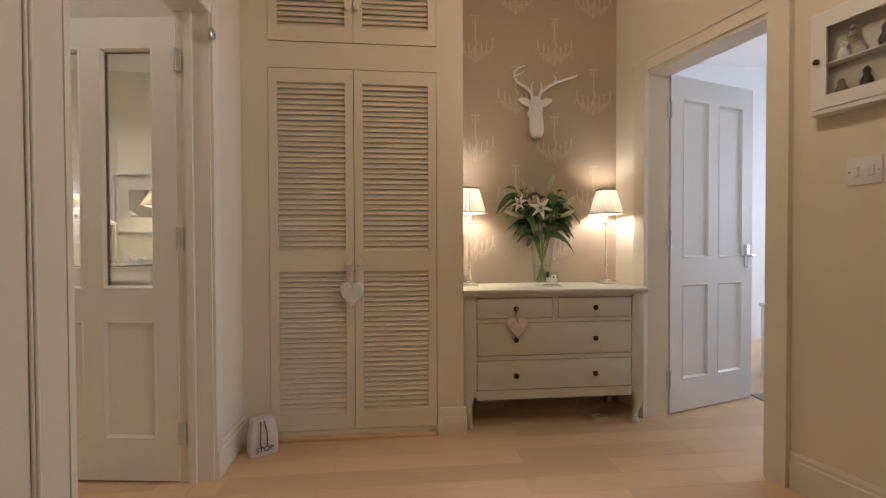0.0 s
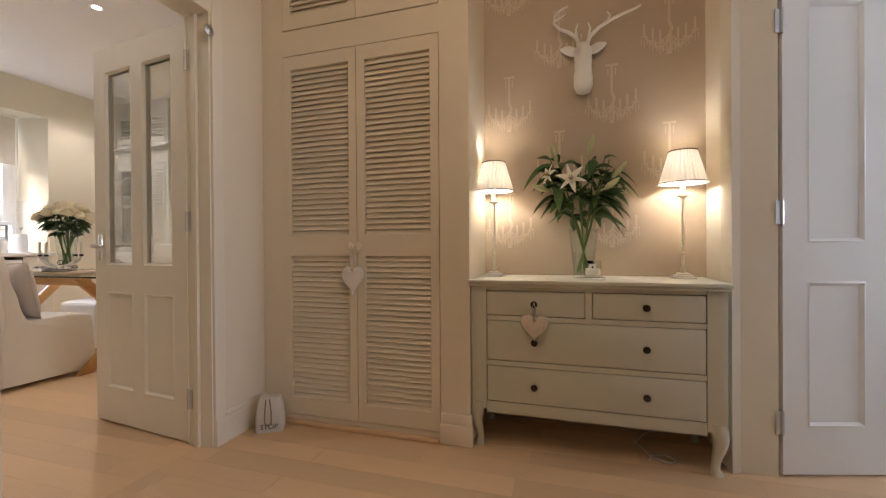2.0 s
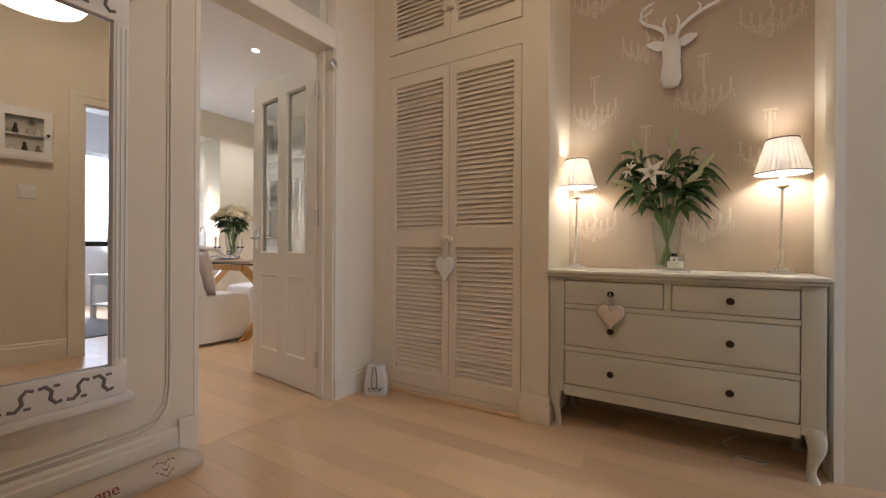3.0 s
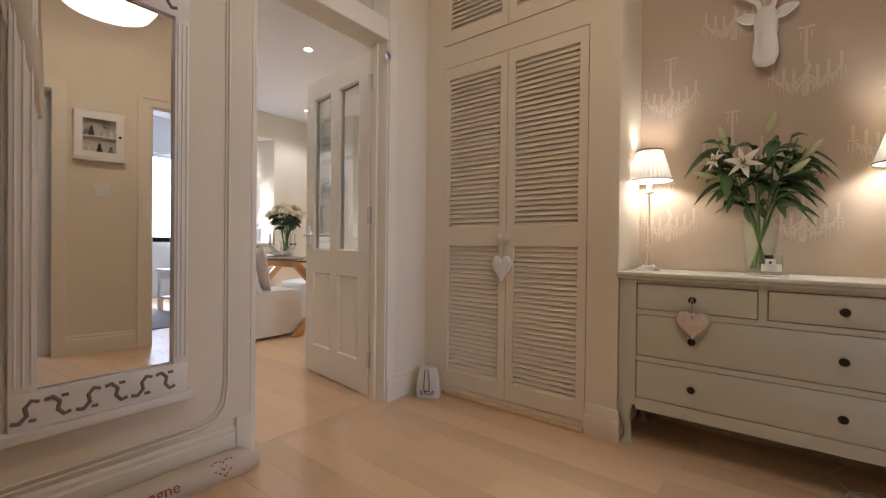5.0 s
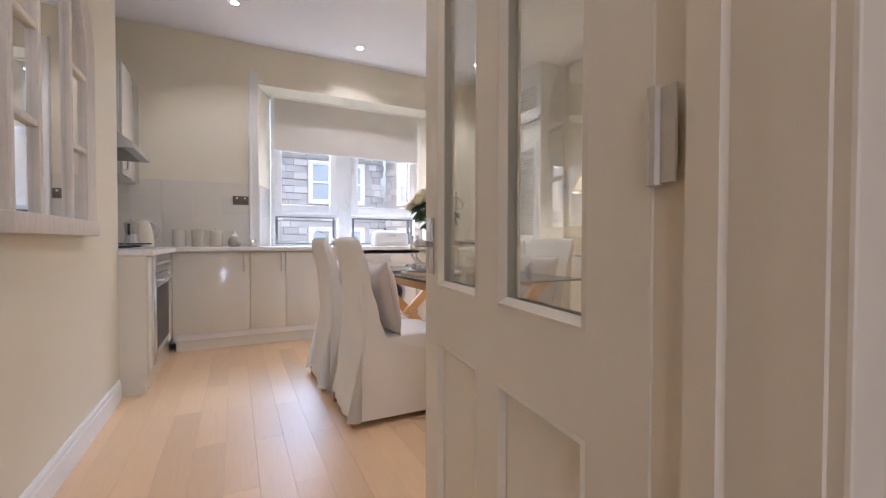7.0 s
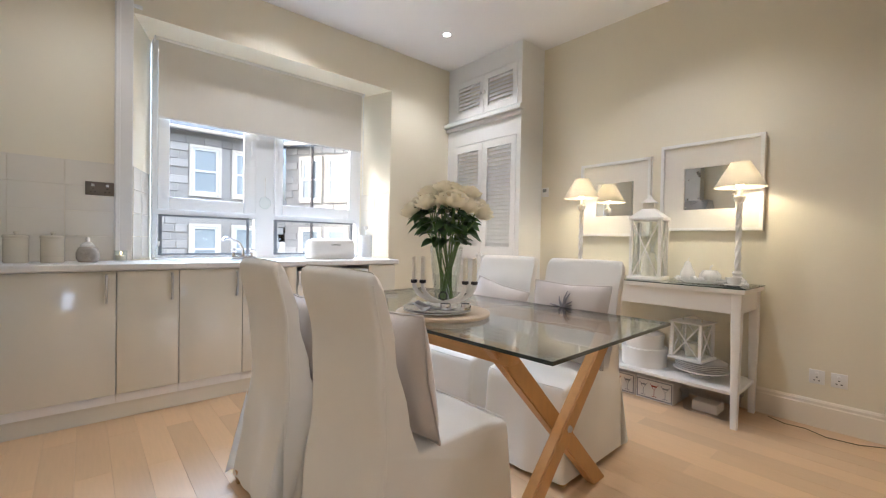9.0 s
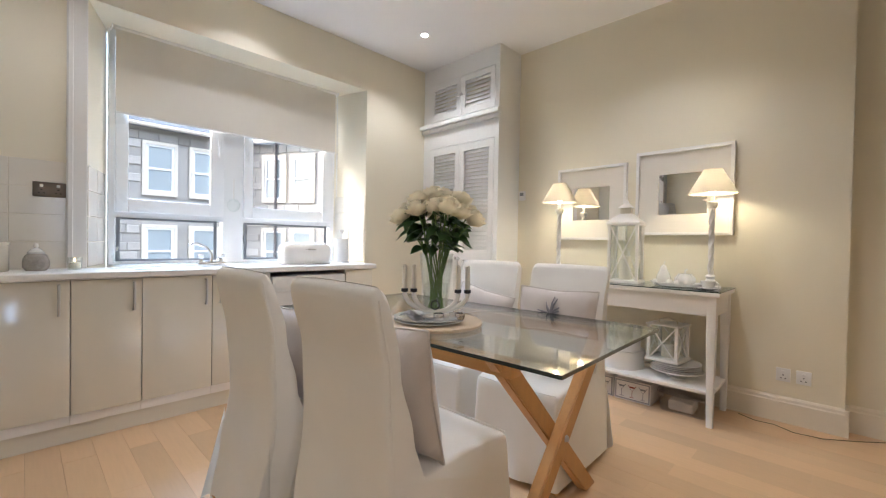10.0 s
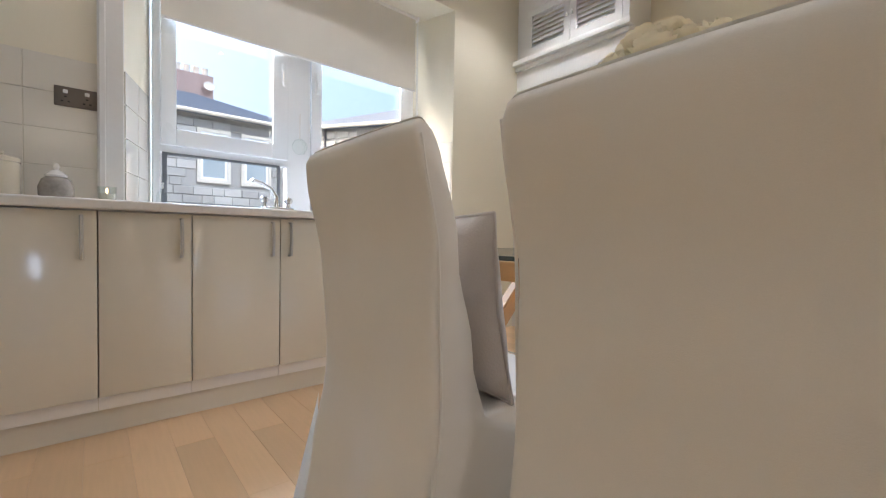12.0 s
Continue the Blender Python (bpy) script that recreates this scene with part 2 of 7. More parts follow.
def grid_sheet(f, nu, nv, thick=0.0, bm=None):
    bm = bm or bmesh.new()
    g = [[bm.verts.new(f(u / nu, v / nv)) for v in range(nv + 1)] for u in range(nu + 1)]
    fs = [bm.faces.new((g[u][v], g[u + 1][v], g[u + 1][v + 1], g[u][v + 1])) for u in range(nu) for v in range(nv)]
    if thick:
        bmesh.ops.solidify(bm, geom=fs, thickness=thick)
    return bm


def mesh_of(name, bm, material, smooth=None):
    me = bpy.data.meshes.new(name)
    bmesh.ops.recalc_face_normals(bm, faces=bm.faces)
    bm.to_mesh(me)
    bm.free()
    me.materials.append(material)
    if smooth:
        for p in me.polygons:
            p.use_smooth = True
        me.set_sharp_from_angle(angle=radians(smooth))
    return me


def part(name, bm, material, parent, label="", smooth=40):
    ob = new(name, mesh_of(name, bm, material, smooth))
    ob.parent = parent
    return tagged(ob, label)


def share(name, me, parent, m=None):
    ob = new(name, me)
    ob.parent = parent
    if m is not None:
        ob.matrix_basis = m
    return ob


def thing(name, m, label, category, group=""):
    ob = new(name)
    ob.empty_display_size = 0.1
    ob.matrix_basis = m
    return tagged(ob, label, category, group)


def solo(name, bm, material, label, category, m=None, smooth=40, group=""):
    ob = new(name, mesh_of(name, bm, material, smooth))
    if m is not None:
        ob.matrix_basis = m
    return tagged(ob, label, category, group)


def setting(name, bm, material, label="", smooth=None, category=""):
    ob = new(name, mesh_of(name, bm, material, smooth))
    return tagged(ob, label, category, kind="structure")


def frame_grid(xs, zs, holes, y0, y1, bm=None):
    # one connected slab on a grid of columns and rows, with some cells left open
    bm = bm or bmesh.new()
    v = {}

    def vert(i, j, y):
        if (i, j, y) not in v:
            v[i, j, y] = bm.verts.new((xs[i], y, zs[j]))
        return v[i, j, y]

    solid = {(i, j) for i in range(len(xs) - 1) for j in range(len(zs) - 1)} - set(holes)
    for i, j in solid:
        bm.faces.new([vert(*c, y0) for c in ((i, j), (i + 1, j), (i + 1, j + 1), (i, j + 1))])
        bm.faces.new([vert(*c, y1) for c in ((i, j), (i, j + 1), (i + 1, j + 1), (i + 1, j))])
        for (di, dj), (a, b) in (((-1, 0), ((i, j), (i, j + 1))), ((1, 0), ((i + 1, j + 1), (i + 1, j))), ((0, -1), ((i + 1, j), (i, j))), ((0, 1), ((i, j + 1), (i + 1, j + 1)))):
            if (i + di, j + dj) not in solid:
                bm.faces.new((vert(*a, y0), vert(*b, y0), vert(*b, y1), vert(*a, y1)))
    return bm


def words(text, size, m, material, parent, name="lettering", extrude=0.0006):
    cu = bpy.data.curves.new(name, "FONT")
    cu.body, cu.size, cu.extrude, cu.align_x = text, size, extrude, "CENTER"
    tmp = bpy.data.objects.new("tmp", cu)
    me = bpy.data.meshes.new_from_object(tmp)
    bpy.data.objects.remove(tmp)
    me.materials.append(material)
    return share(name, me, parent, m)
# ---- structure ----
KH, HH = 2.98, 3.0          # ceiling heights, kitchen and hall
XE = -0.50                  # hall face of the wall between hall and kitchen
XK = -0.64                  # kitchen face of the same wall
YN, YS, XW = 5.27, 1.24, -5.0

# wall between hall and kitchen, with a doorway and a fanlight over it
DY0, DY1, DH = 1.492, 2.30, 2.09
setting("wall_hall_kitchen_south", box(XK, -1.6, 0, XE, DY0, KH + 0.1), WALL, "cream painted wall beside the kitchen doorway")
setting("wall_hall_kitchen_north", box(XK, DY1, 0, XE, 5.5, KH + 0.1), WALL, "cream painted wall between closet and kitchen")
setting("wall_hall_kitchen_over_door", box(XK, DY0, 2.62, XE, DY1, KH + 0.1), WALL, "cream painted wall above the fanlight")
setting("trim_transom", box(XK - 0.01, DY0, DH, XE + 0.012, DY1, DH + 0.12, 0.008), GLOSSW, "cream gloss transom bar over the kitchen doorway")
fan = setting("window_fanlight", box(-0.575, DY0, DH + 0.12, -0.567, DY1, 2.62), PANE, "clear fanlight pane over the kitchen doorway")
fan.visible_shadow = False
# kitchen shell
setting("wall_kitchen_south", box(-3.55, 0.6, 0, XK, YS, KH + 0.1), KWALL, "off-white painted kitchen wall")
setting("wall_kitchen_recess", box(-5.4, 0.5, 0, -3.55, 0.78, KH + 0.1), KWALL, "off-white painted wall behind the cooker")
setting("wall_kitchen_north", box(-5.4, YN, 0, -1.63, 5.75, KH + 0.1), KWALL, "cream painted chimney breast wall")
setting("wall_kitchen_north_recess", box(-1.63, YN + 0.12, 0, XK, 5.75, KH + 0.1), KWALL, "cream painted recessed wall")
WY0, WY1, WZ0, WZ1 = 2.11, 4.17, 0.925, 2.58
WX = -5.36
setting("wall_west_south", prism([(XW, 0.5), (XW, WY0), (WX - 0.1, WY0 + 0.15), (WX - 0.1, 0.5)], 0, KH + 0.1), KWALL, "cream painted wall beside the window")
setting("wall_west_north", prism([(XW, WY1), (XW, 5.6), (WX - 0.1, 5.6), (WX - 0.1, WY1 - 0.13)], 0, KH + 0.1), KWALL, "cream painted wall beside the window")
setting("wall_west_under", prism([(XW, WY0), (XW, WY1), (WX - 0.1, WY1 - 0.13), (WX - 0.1, WY0 + 0.15)], 0, WZ0 - 0.03), KWALL, "cream painted wall under the window")
setting("wall_west_over", prism([(XW, WY0), (XW, WY1), (WX - 0.1, WY1 - 0.13), (WX - 0.1, WY0 + 0.15)], WZ1, KH + 0.1), KWALL, "cream painted wall over the window")
setting("ceiling_kitchen", box(-5.5, 0.5, KH, XE - 0.07, 5.8, KH + 0.08), CEIL, "white painted kitchen ceiling")
# hall shell
CY, CX1, RY, RX = 2.645, 0.69, 3.05, 1.795
setting("wall_hall_north", box(XE, RY, 0, 2.05, RY + 0.12, HH + 0.1), WALL, "cream wall behind the wallpaper")
setting("ceiling_hall", box(XK + 0.07, -1.7, HH, 3.3, 3.3, HH + 0.08), CEIL, "white painted hall ceiling")
setting("wall_hall_south", box(XK, -1.75, 0, 3.4, -1.6, HH + 0.1), WALL, "cream painted wall at the end of the hall")


def slant(y):
    return 1.825 + 0.27 * (2.76 - y)


def slab(y0, y1, z0, z1, d0=0.0, d1=0.14, bm=None):
    # a piece of the slanting hall wall between two places along it
    n = (0.965, 0.26)
    q = [(slant(y0) + n[0] * d0, y0 + n[1] * d0), (slant(y0) + n[0] * d1, y0 + n[1] * d1), (slant(y1) + n[0] * d1, y1 + n[1] * d1), (slant(y1) + n[0] * d0, y1 + n[1] * d0)]
    return prism(q, z0, z1, bm)


BY0, BY1, BH = 2.075, 2.735, 2.10   # bedroom doorway
SY0, SY1 = 0.70, 1.47              # study doorway
setting("wall_recess_side", prism([(RX, 3.17), (RX, 3.05), (1.818, 2.82), (slant(2.735), 2.735), (1.972, 2.745), (2.06, 3.17)], 0, HH + 0.1), WALL, "cream painted side wall of the recess")
setting("wall_hall_east_mid", slab(SY1, BY0, 0, HH + 0.1), WALL, "cream painted hall wall with key box and switch")
setting("wall_hall_east_over_bedroom", slab(BY0, BY1 + 0.04, BH, HH + 0.1), WALL, "cream painted wall over the bedroom doorway")
setting("wall_hall_east_over_study", slab(SY0, SY1, BH, HH + 0.1), WALL, "cream painted wall over a doorway")
setting("wall_hall_east_south", slab(-1.7, SY0, 0, HH + 0.1), WALL, "cream painted hall wall")
# wallpapered recess back
PAPER = mat("taupe_pearl_wallpaper", (0.50, 0.40, 0.29), 0.55, var=0.04, scale=2, bump=0.1, grain=220)
setting("wallpaper_panel", box(CX1 - 0.06, RY - 0.004, 0, RX + 0.002, RY + 0.001, HH), PAPER, "taupe wallpaper with pale chandelier print")

# casings
def casing(name, x, y0, y1, h, side, mtl, w=0.085, t=0.02, label=""):
    bm = bmesh.new()
    for a, b in ((y0 - w, y0), (y1, y1 + w)):
        bx(bm, min(x, x + side * t), a, 0, max(x, x + side * t), b, h, 0.006)
    bx(bm, min(x, x + side * t), y0 - w, h, max(x, x + side * t), y1 + w, h + w, 0.006)
    return setting(name, bm, mtl, label)


setting("trim_kitchen_door_lining", bx(bx(bmesh.new(), XK - 0.004, DY0, 0, XE + 0.004, DY0 + 0.02, DH), XK - 0.004, DY1 - 0.02, 0, XE + 0.004, DY1, DH), GLOSSW, "cream gloss door lining")
setting("trim_kitchen_door_stop", box(XK + 0.045, DY1 - 0.035, 0, XK + 0.075, DY1 - 0.02, DH), GLOSSW, "cream gloss door stop")
# narrow architrave on the hall side, closet side of the doorway
setting("trim_architrave_hall", box(XE, DY1 - 0.012, 0.12, XE + 0.018, DY1 + 0.05, DH + 0.12, 0.004), GLOSSW, "cream gloss architrave")
setting("trim_plinth_block", box(XE, DY1 - 0.012, 0, XE + 0.026, DY1 + 0.056, 0.13, 0.004), GLOSSW, "cream plinth block")
bmc = slab(BY1 - 0.004, BY1 + 0.085, 0, BH + 0.085, -0.022, 0.0)
slab(BY0 - 0.085, BY0 + 0.004, 0, BH + 0.085, -0.022, 0.0, bmc)
slab(BY0 + 0.0045, BY1 - 0.0045, BH, BH + 0.085, -0.022, 0.0, bmc)
setting("trim_bedroom_casing", bmc, GLOSSW, "cream gloss architrave round the bedroom doorway")
bmc = slab(BY1 - 0.004, BY1 + 0.03, 0, BH + 0.06, -0.034, -0.022)
slab(BY0 - 0.085, BY0 - 0.06, 0, BH + 0.085, -0.034, -0.022, bmc)
slab(BY0 - 0.06, BY1 + 0.085, BH + 0.062, BH + 0.085, -0.034, -0.022, bmc)
setting("trim_bedroom_casing_moulding", bmc, GLOSSW, "raised moulding of the bedroom architrave")
setting("trim_bedroom_lining_near", slab(BY0, BY0 + 0.02, 0, BH, -0.002, 0.142), GLOSSW, "cream door lining")
setting("trim_bedroom_lining_head", slab(BY0 + 0.02, BY1 - 0.01, BH - 0.02, BH, -0.002, 0.142), GLOSSW, "cream door lining")
setting("trim_study_casing", slab(SY0 - 0.08, SY0, 0, BH + 0.08, -0.02, 0, slab(SY1, SY1 + 0.08, 0, BH + 0.08, -0.02, 0, slab(SY0, SY1, BH, BH + 0.08, -0.02, 0))), GLOSSW, "cream architrave of a doorway")


# skirtings
def skirt(name, x0, y0, x1, y1, h=0.15, t=0.018, mtl=None):
    a, b = Vector((x0, y0)), Vector((x1, y1))
    d = (b - a).normalized()
    n = Vector((-d.y, d.x)) * t
    bm = bmesh.new()
    prof = ((0, 0), (1, 0), (1, h - 0.035), (0.75, h - 0.028), (0.75, h - 0.012), (0.35, h), (0, h))
    rings = [[(*(p + n * k), z) for k, z in prof] for p in (a, b)]
    loft(rings, bm)
    return setting(name, bm, mtl or GLOSSW, "painted skirting board")


skirt("baseboard_hall_west", XE, 1.49, XE, -1.6, 0.16)
skirt("baseboard_closet_side", XE, CY, XE, DY1 + 0.056, 0.15)
skirt("baseboard_hall_east", slant(SY1 + 0.08), SY1 + 0.08, slant(BY0 - 0.09), BY0 - 0.09, 0.16)
skirt("baseboard_kitchen_south", -3.5, YS, XK, YS, 0.13, mtl=WHITEW)
skirt("baseboard_kitchen_north", -1.63, YN, -3.96, YN, 0.165)
setting("baseboard_breast_side", box(-1.63, YN - 0.018, 0, -1.612, YN + 0.12, 0.16), GLOSSW, "painted skirting board")
skirt("baseboard_kitchen_north_recess", XK, YN + 0.12, -1.612, YN + 0.12, 0.165)
skirt("baseboard_kitchen_east", XK, 2.40, XK, 5.35, 0.16)

# bedroom and study shells
setting("wall_bedroom_north", box(2.06, 4.6, 0, 5.7, 4.75, HH + 0.1), BEDW, "white painted bedroom wall")
setting("wall_bedroom_inner", box(2.05, 3.17, 0, 2.2, 4.6, HH + 0.1), BEDW, "white painted bedroom wall")
setting("wall_bedroom_east_low", box(5.6, 1.5, 0, 5.75, 4.75, 0.85), BEDW, "white painted wall under the bedroom window")
setting("wall_bedroom_east_high", box(5.6, 1.5, 2.4, 5.75, 4.75, HH + 0.1), BEDW, "white painted wall over the bedroom window")
setting("wall_bedroom_east_south", box(5.6, 1.5, 0.85, 5.75, 2.3, 2.4), BEDW, "white painted bedroom wall")
setting("wall_bedroom_east_north", box(5.6, 4.0, 0.85, 5.75, 4.75, 2.4), BEDW, "white painted bedroom wall")
setting("wall_bedroom_study", box(2.32, 1.42, 0, 5.7, 1.54, HH + 0.1), BEDW, "white painted wall between bedroom and study")
setting("wall_study_south", box(2.6, -1.75, 0, 5.1, -1.6, HH + 0.1), BEDW, "white painted study wall")
setting("wall_study_east", box(5.0, -1.7, 0, 5.12, 1.45, HH + 0.1), BEDW, "white painted study wall")
setting("ceiling_bedroom", box(1.8, -1.8, HH + 0.001, 5.8, 4.8, HH + 0.09), CEIL, "white painted bedroom ceiling")
setting("window_bedroom_frame", bx(bx(bx(bmesh.new(), 5.62, 2.3, 0.85, 5.68, 4.0, 0.92), 5.62, 2.3, 2.33, 5.68, 4.0, 2.4), 5.62, 3.1, 0.92, 5.68, 3.2, 2.33), UPVC, "white bedroom window frame")
# ---- doors ----
STEELP = mat("worn_painted_hinge", (0.55, 0.52, 0.46), 0.4, 0.3, 0.15, 30)


def panel_frame(bm, x0, z0, x1, z1, yf, s, w=0.018, d=0.010):
    # sloped moulding round a sunk panel on the face at yf; s is the outward side
    for a, b in ((0, w),):
        outer = [(x0, z0), (x1, z0), (x1, z1), (x0, z1)]
        inner = [(x0 + w, z0 + w), (x1 - w, z0 + w), (x1 - w, z1 - w), (x0 + w, z1 - w)]
        vo = [bm.verts.new((x, yf, z)) for x, z in outer]
        vm = [bm.verts.new((x + (w * .35 if x == x0 else -w * .35), yf + s * 0.003, z + (w * .35 if z == z0 else -w * .35))) for x, z in outer]
        vi = [bm.verts.new((x, yf - s * d, z)) for x, z in inner]
        for i in range(4):
            j = (i + 1) % 4
            bm.faces.new((vo[i], vo[j], vm[j], vm[i]))
            bm.faces.new((vm[i], vm[j], vi[j], vi[i]))


def lever(door, x, z, t, mtl):
    for s in (1, -1):
        p = part("handle_plate", box(x - 0.02, s * t, z - 0.08, x + 0.02, s * (t + 0.006), z + 0.07, 0.003), mtl, door, "polished metal handle plate")
        bm = tube([(x, s * (t + 0.004), z), (x, s * (t + 0.045), z)], 0.009, 10)
        tube([(x, s * (t + 0.045), z), (x - 0.05, s * (t + 0.05), z + 0.004), (x - 0.11, s * (t + 0.047), z)], 0.009, 10, bm, 0.007)
        part("lever", bm, mtl, p)


def hinges(door, zs, mtl, side=1):
    for z in zs:
        bm = tube([(-0.006, -0.024 * side, z - 0.05), (-0.006, -0.024 * side, z + 0.05)], 0.007, 8)
        bx(bm, -0.03, min(-0.023 * side, -0.0195 * side), z - 0.048, 0.004, max(-0.023 * side, -0.0195 * side), z + 0.048)
        part("hinge", bm, mtl, door, "painted butt hinge")


def panel_door(name, m, w, h, mtl, label, glazed, zs):
    # leaf along +x from the hinge; zs: bottom rail, lock rail bottom and top, top rail bottom
    door = thing(name, m, label, "door")
    door["kind"] = "structure"
    t, st, mu = 0.02, 0.10, 0.085
    mx0, mx1 = (w - mu) / 2, (w + mu) / 2
    bm = frame_grid([0, st, mx0, mx1, w - st, w], [0.005, zs[0], zs[1], zs[2], zs[3], h], [(1, 1), (3, 1), (1, 3), (3, 3)], -t, t)
    part("frame", bm, mtl, door)
    for x0, x1 in ((st, mx0), (mx1, w - st)):
        for k, (a, b) in enumerate(((zs[0], zs[1]), (zs[2], zs[3]))):
            if glazed and k:
                g = part("pane", box(x0 + 0.002, -0.003, a + 0.002, x1 - 0.002, 0.003, b - 0.002), DOORPANE, door, "clear glass pane", None)
                g.visible_shadow = False
            else:
                part("panel", box(x0 + 0.001, -t + 0.011, a + 0.001, x1 - 0.001, t - 0.011, b - 0.001), mtl, door)
            bm = bmesh.new()
            panel_frame(bm, x0, a, x1, b, -t, -1)
            panel_frame(bm, x0, a, x1, b, t, 1)
            part("moulding", bm, mtl, door)
    hinges(door, (0.22, 1.085, 1.87), STEELP if glazed else STEEL, -1 if glazed else 1)
    return door


gd = panel_door("door_kitchen", pose(XK + 0.004, 2.296, 0.006, 0, 0, 180 - 6.6), 0.77, 2.06, DOORW, "off-white kitchen door standing open, two clear panes over two panels", True, (0.19, 0.72, 0.86, 1.93))
lever(gd, 0.715, 0.97, 0.02, CHROME)
bd = panel_door("door_bedroom", pose(1.982, 2.765, 0.006, 0, 0, 16.0), 0.755, 2.085, WHITEW, "white four-panel bedroom door standing open", False, (0.20, 0.80, 0.96, 1.95))
lever(bd, 0.70, 0.97, 0.02, CHROME)
# round magnetic stop on the door frame
bs = solo("door_bumper", lathe([(0.0, 0), (0.02, 0), (0.026, 0.006), (0.026, 0.012), (0.018, 0.018), (0.008, 0.018), (0.006, 0.012), (0.0, 0.012)], 20, caps=False), STEEL, "small round metal bumper on the door frame", "door stop", pose(XE + 0.018, 2.262, 1.99, 0, 90, 0))


# ---- louvred closets ----
def louvre_leaf(parent, x0, x1, z0, z1, y, bands, mtl, knob_x=None, knob_z=0.965, pitch=0.0276, st=0.05):
    # leaf facing -y with its front at y
    zz = [z0] + [v for b in bands for v in b] + [z1]
    leaf = part("door", frame_grid([x0, x0 + st, x1 - st, x1], zz, [(1, 1 + 2 * k) for k in range(len(bands))], y, y + 0.028), mtl, parent, "louvred leaf")
    w = x1 - x0 - 2 * st
    bm = bmesh.new()
    c, s = math.cos(radians(31)), math.sin(radians(31))
    L, th = pitch * 1.12, 0.0055
    poly = [(-L / 2 * s, L / 2 * c), (-L / 2 * s - th * c, L / 2 * c - th * s), (L / 2 * s - th * c, -L / 2 * c - th * s), (L / 2 * s, -L / 2 * c)]
    poly = [(-p[0], p[1]) for p in poly]
    loft([[(x, q[0], q[1]) for q in poly] for x in (0, w)], bm)
    me = mesh_of("slat", bm, mtl)
    for a, b in bands:
        n = int((b - a) / pitch)
        for i in range(n):
            share("slat", me, leaf, pose(x0 + st, y + 0.015, a + (i + 0.5) * (b - a) / n, random.uniform(-0.7, 0.7)))
    if knob_x is not None:
        part("knob", lathe([(0.0, 0.0), (0.007, 0.0), (0.007, 0.014), (0.016, 0.02), (0.02, 0.03), (0.016, 0.04), (0.0, 0.043)], 16, caps=False), mtl, leaf, "round wooden knob").matrix_basis = pose(knob_x, y, knob_z, 90)
    return leaf


closet = thing("closet", pose(0, 0, 0), "built-in cream closet with louvred double doors and top cupboard", "closet")
bm = bmesh.new()
bx(bm, XE + 0.001, CY, 0, -0.362, CY + 0.04, HH)
bx(bm, 0.542, CY, 0, CX1, CY + 0.04, HH)
bx(bm, -0.362, CY, 2.012, 0.542, CY + 0.04, 2.15)
bx(bm, -0.362, CY, 2.66, 0.542, CY + 0.04, HH)
bx(bm, -0.362, CY + 0.002, 0, 0.542, CY + 0.04, 0.045)
part("face_frame", bm, LOUVRE, closet)
part("side_panel", box(CX1 - 0.04, CY + 0.04, 0, CX1, RY - 0.005, HH), LOUVRE, closet)
part("back_panel", box(XE + 0.001, RY - 0.04, 0, CX1 - 0.06, RY - 0.005, HH), LOUVRE, closet)
part("shelf_board", box(XE + 0.002, CY + 0.042, 2.05, CX1 - 0.041, RY - 0.042, 2.08), LOUVRE, closet)
for x0, x1, kx in ((-0.359, 0.088, 0.066), (0.092, 0.539, 0.115)):
    louvre_leaf(closet, x0, x1, 0.05, 2.007, CY - 0.003, ((0.14, 0.915), (1.025, 1.935)), LOUVRE, kx, st=0.044)
    louvre_leaf(closet, x0, x1, 2.155, 2.655, CY - 0.003, ((2.235, 2.58),), LOUVRE, kx, 2.33, st=0.044)
part("threshold", box(-0.36, CY - 0.03, 0, 0.54, CY, 0.022, 0.006), BOARD, closet, "beech threshold strip")
part("plinth_block", bx(bx(bmesh.new(), 0.545, CY - 0.018, 0, CX1 + 0.012, CY, 0.15, 0.004), 0.542, CY - 0.024, 0, CX1 + 0.016, CY, 0.10, 0.004), LOUVRE, closet)

cc = thing("corner_cupboard", pose(0, 0, 0), "built-in white corner cupboard with louvred doors and ledge", "cupboard")
QY, QX = 4.93, -3.98
bm = bmesh.new()
bx(bm, XW, QY, 0, -4.90, QY + 0.04, 2.98)
bx(bm, -4.03, QY, 0, QX, QY + 0.04, 2.98)
bx(bm, -4.90, QY, 2.12, -4.03, QY + 0.04, 2.40)
bx(bm, -4.90, QY, 2.80, -4.03, QY + 0.04, 2.98)
part("face_frame", bm, WHITEW, cc)
part("side_panel", box(QX - 0.035, QY + 0.04, 0, QX, YN, 2.98), WHITEW, cc)
part("ledge", box(XW, QY - 0.07, 2.33, QX + 0.04, QY, 2.375, 0.006), WHITEW, cc)
part("cornice", box(XW, QY - 0.035, 2.29, QX + 0.02, QY, 2.33, 0.01), WHITEW, cc)
for x0, x1, kx in ((-4.897, -4.467, -4.49), (-4.463, -4.033, -4.44)):
    louvre_leaf(cc, x0, x1, 0.05, 2.115, QY - 0.003, ((0.17, 0.95), (1.05, 2.04)), WHITEW, kx, pitch=0.036, st=0.06)
    louvre_leaf(cc, x0, x1, 2.405, 2.795, QY - 0.003, ((2.47, 2.74),), WHITEW, kx, 2.61, pitch=0.034, st=0.055)


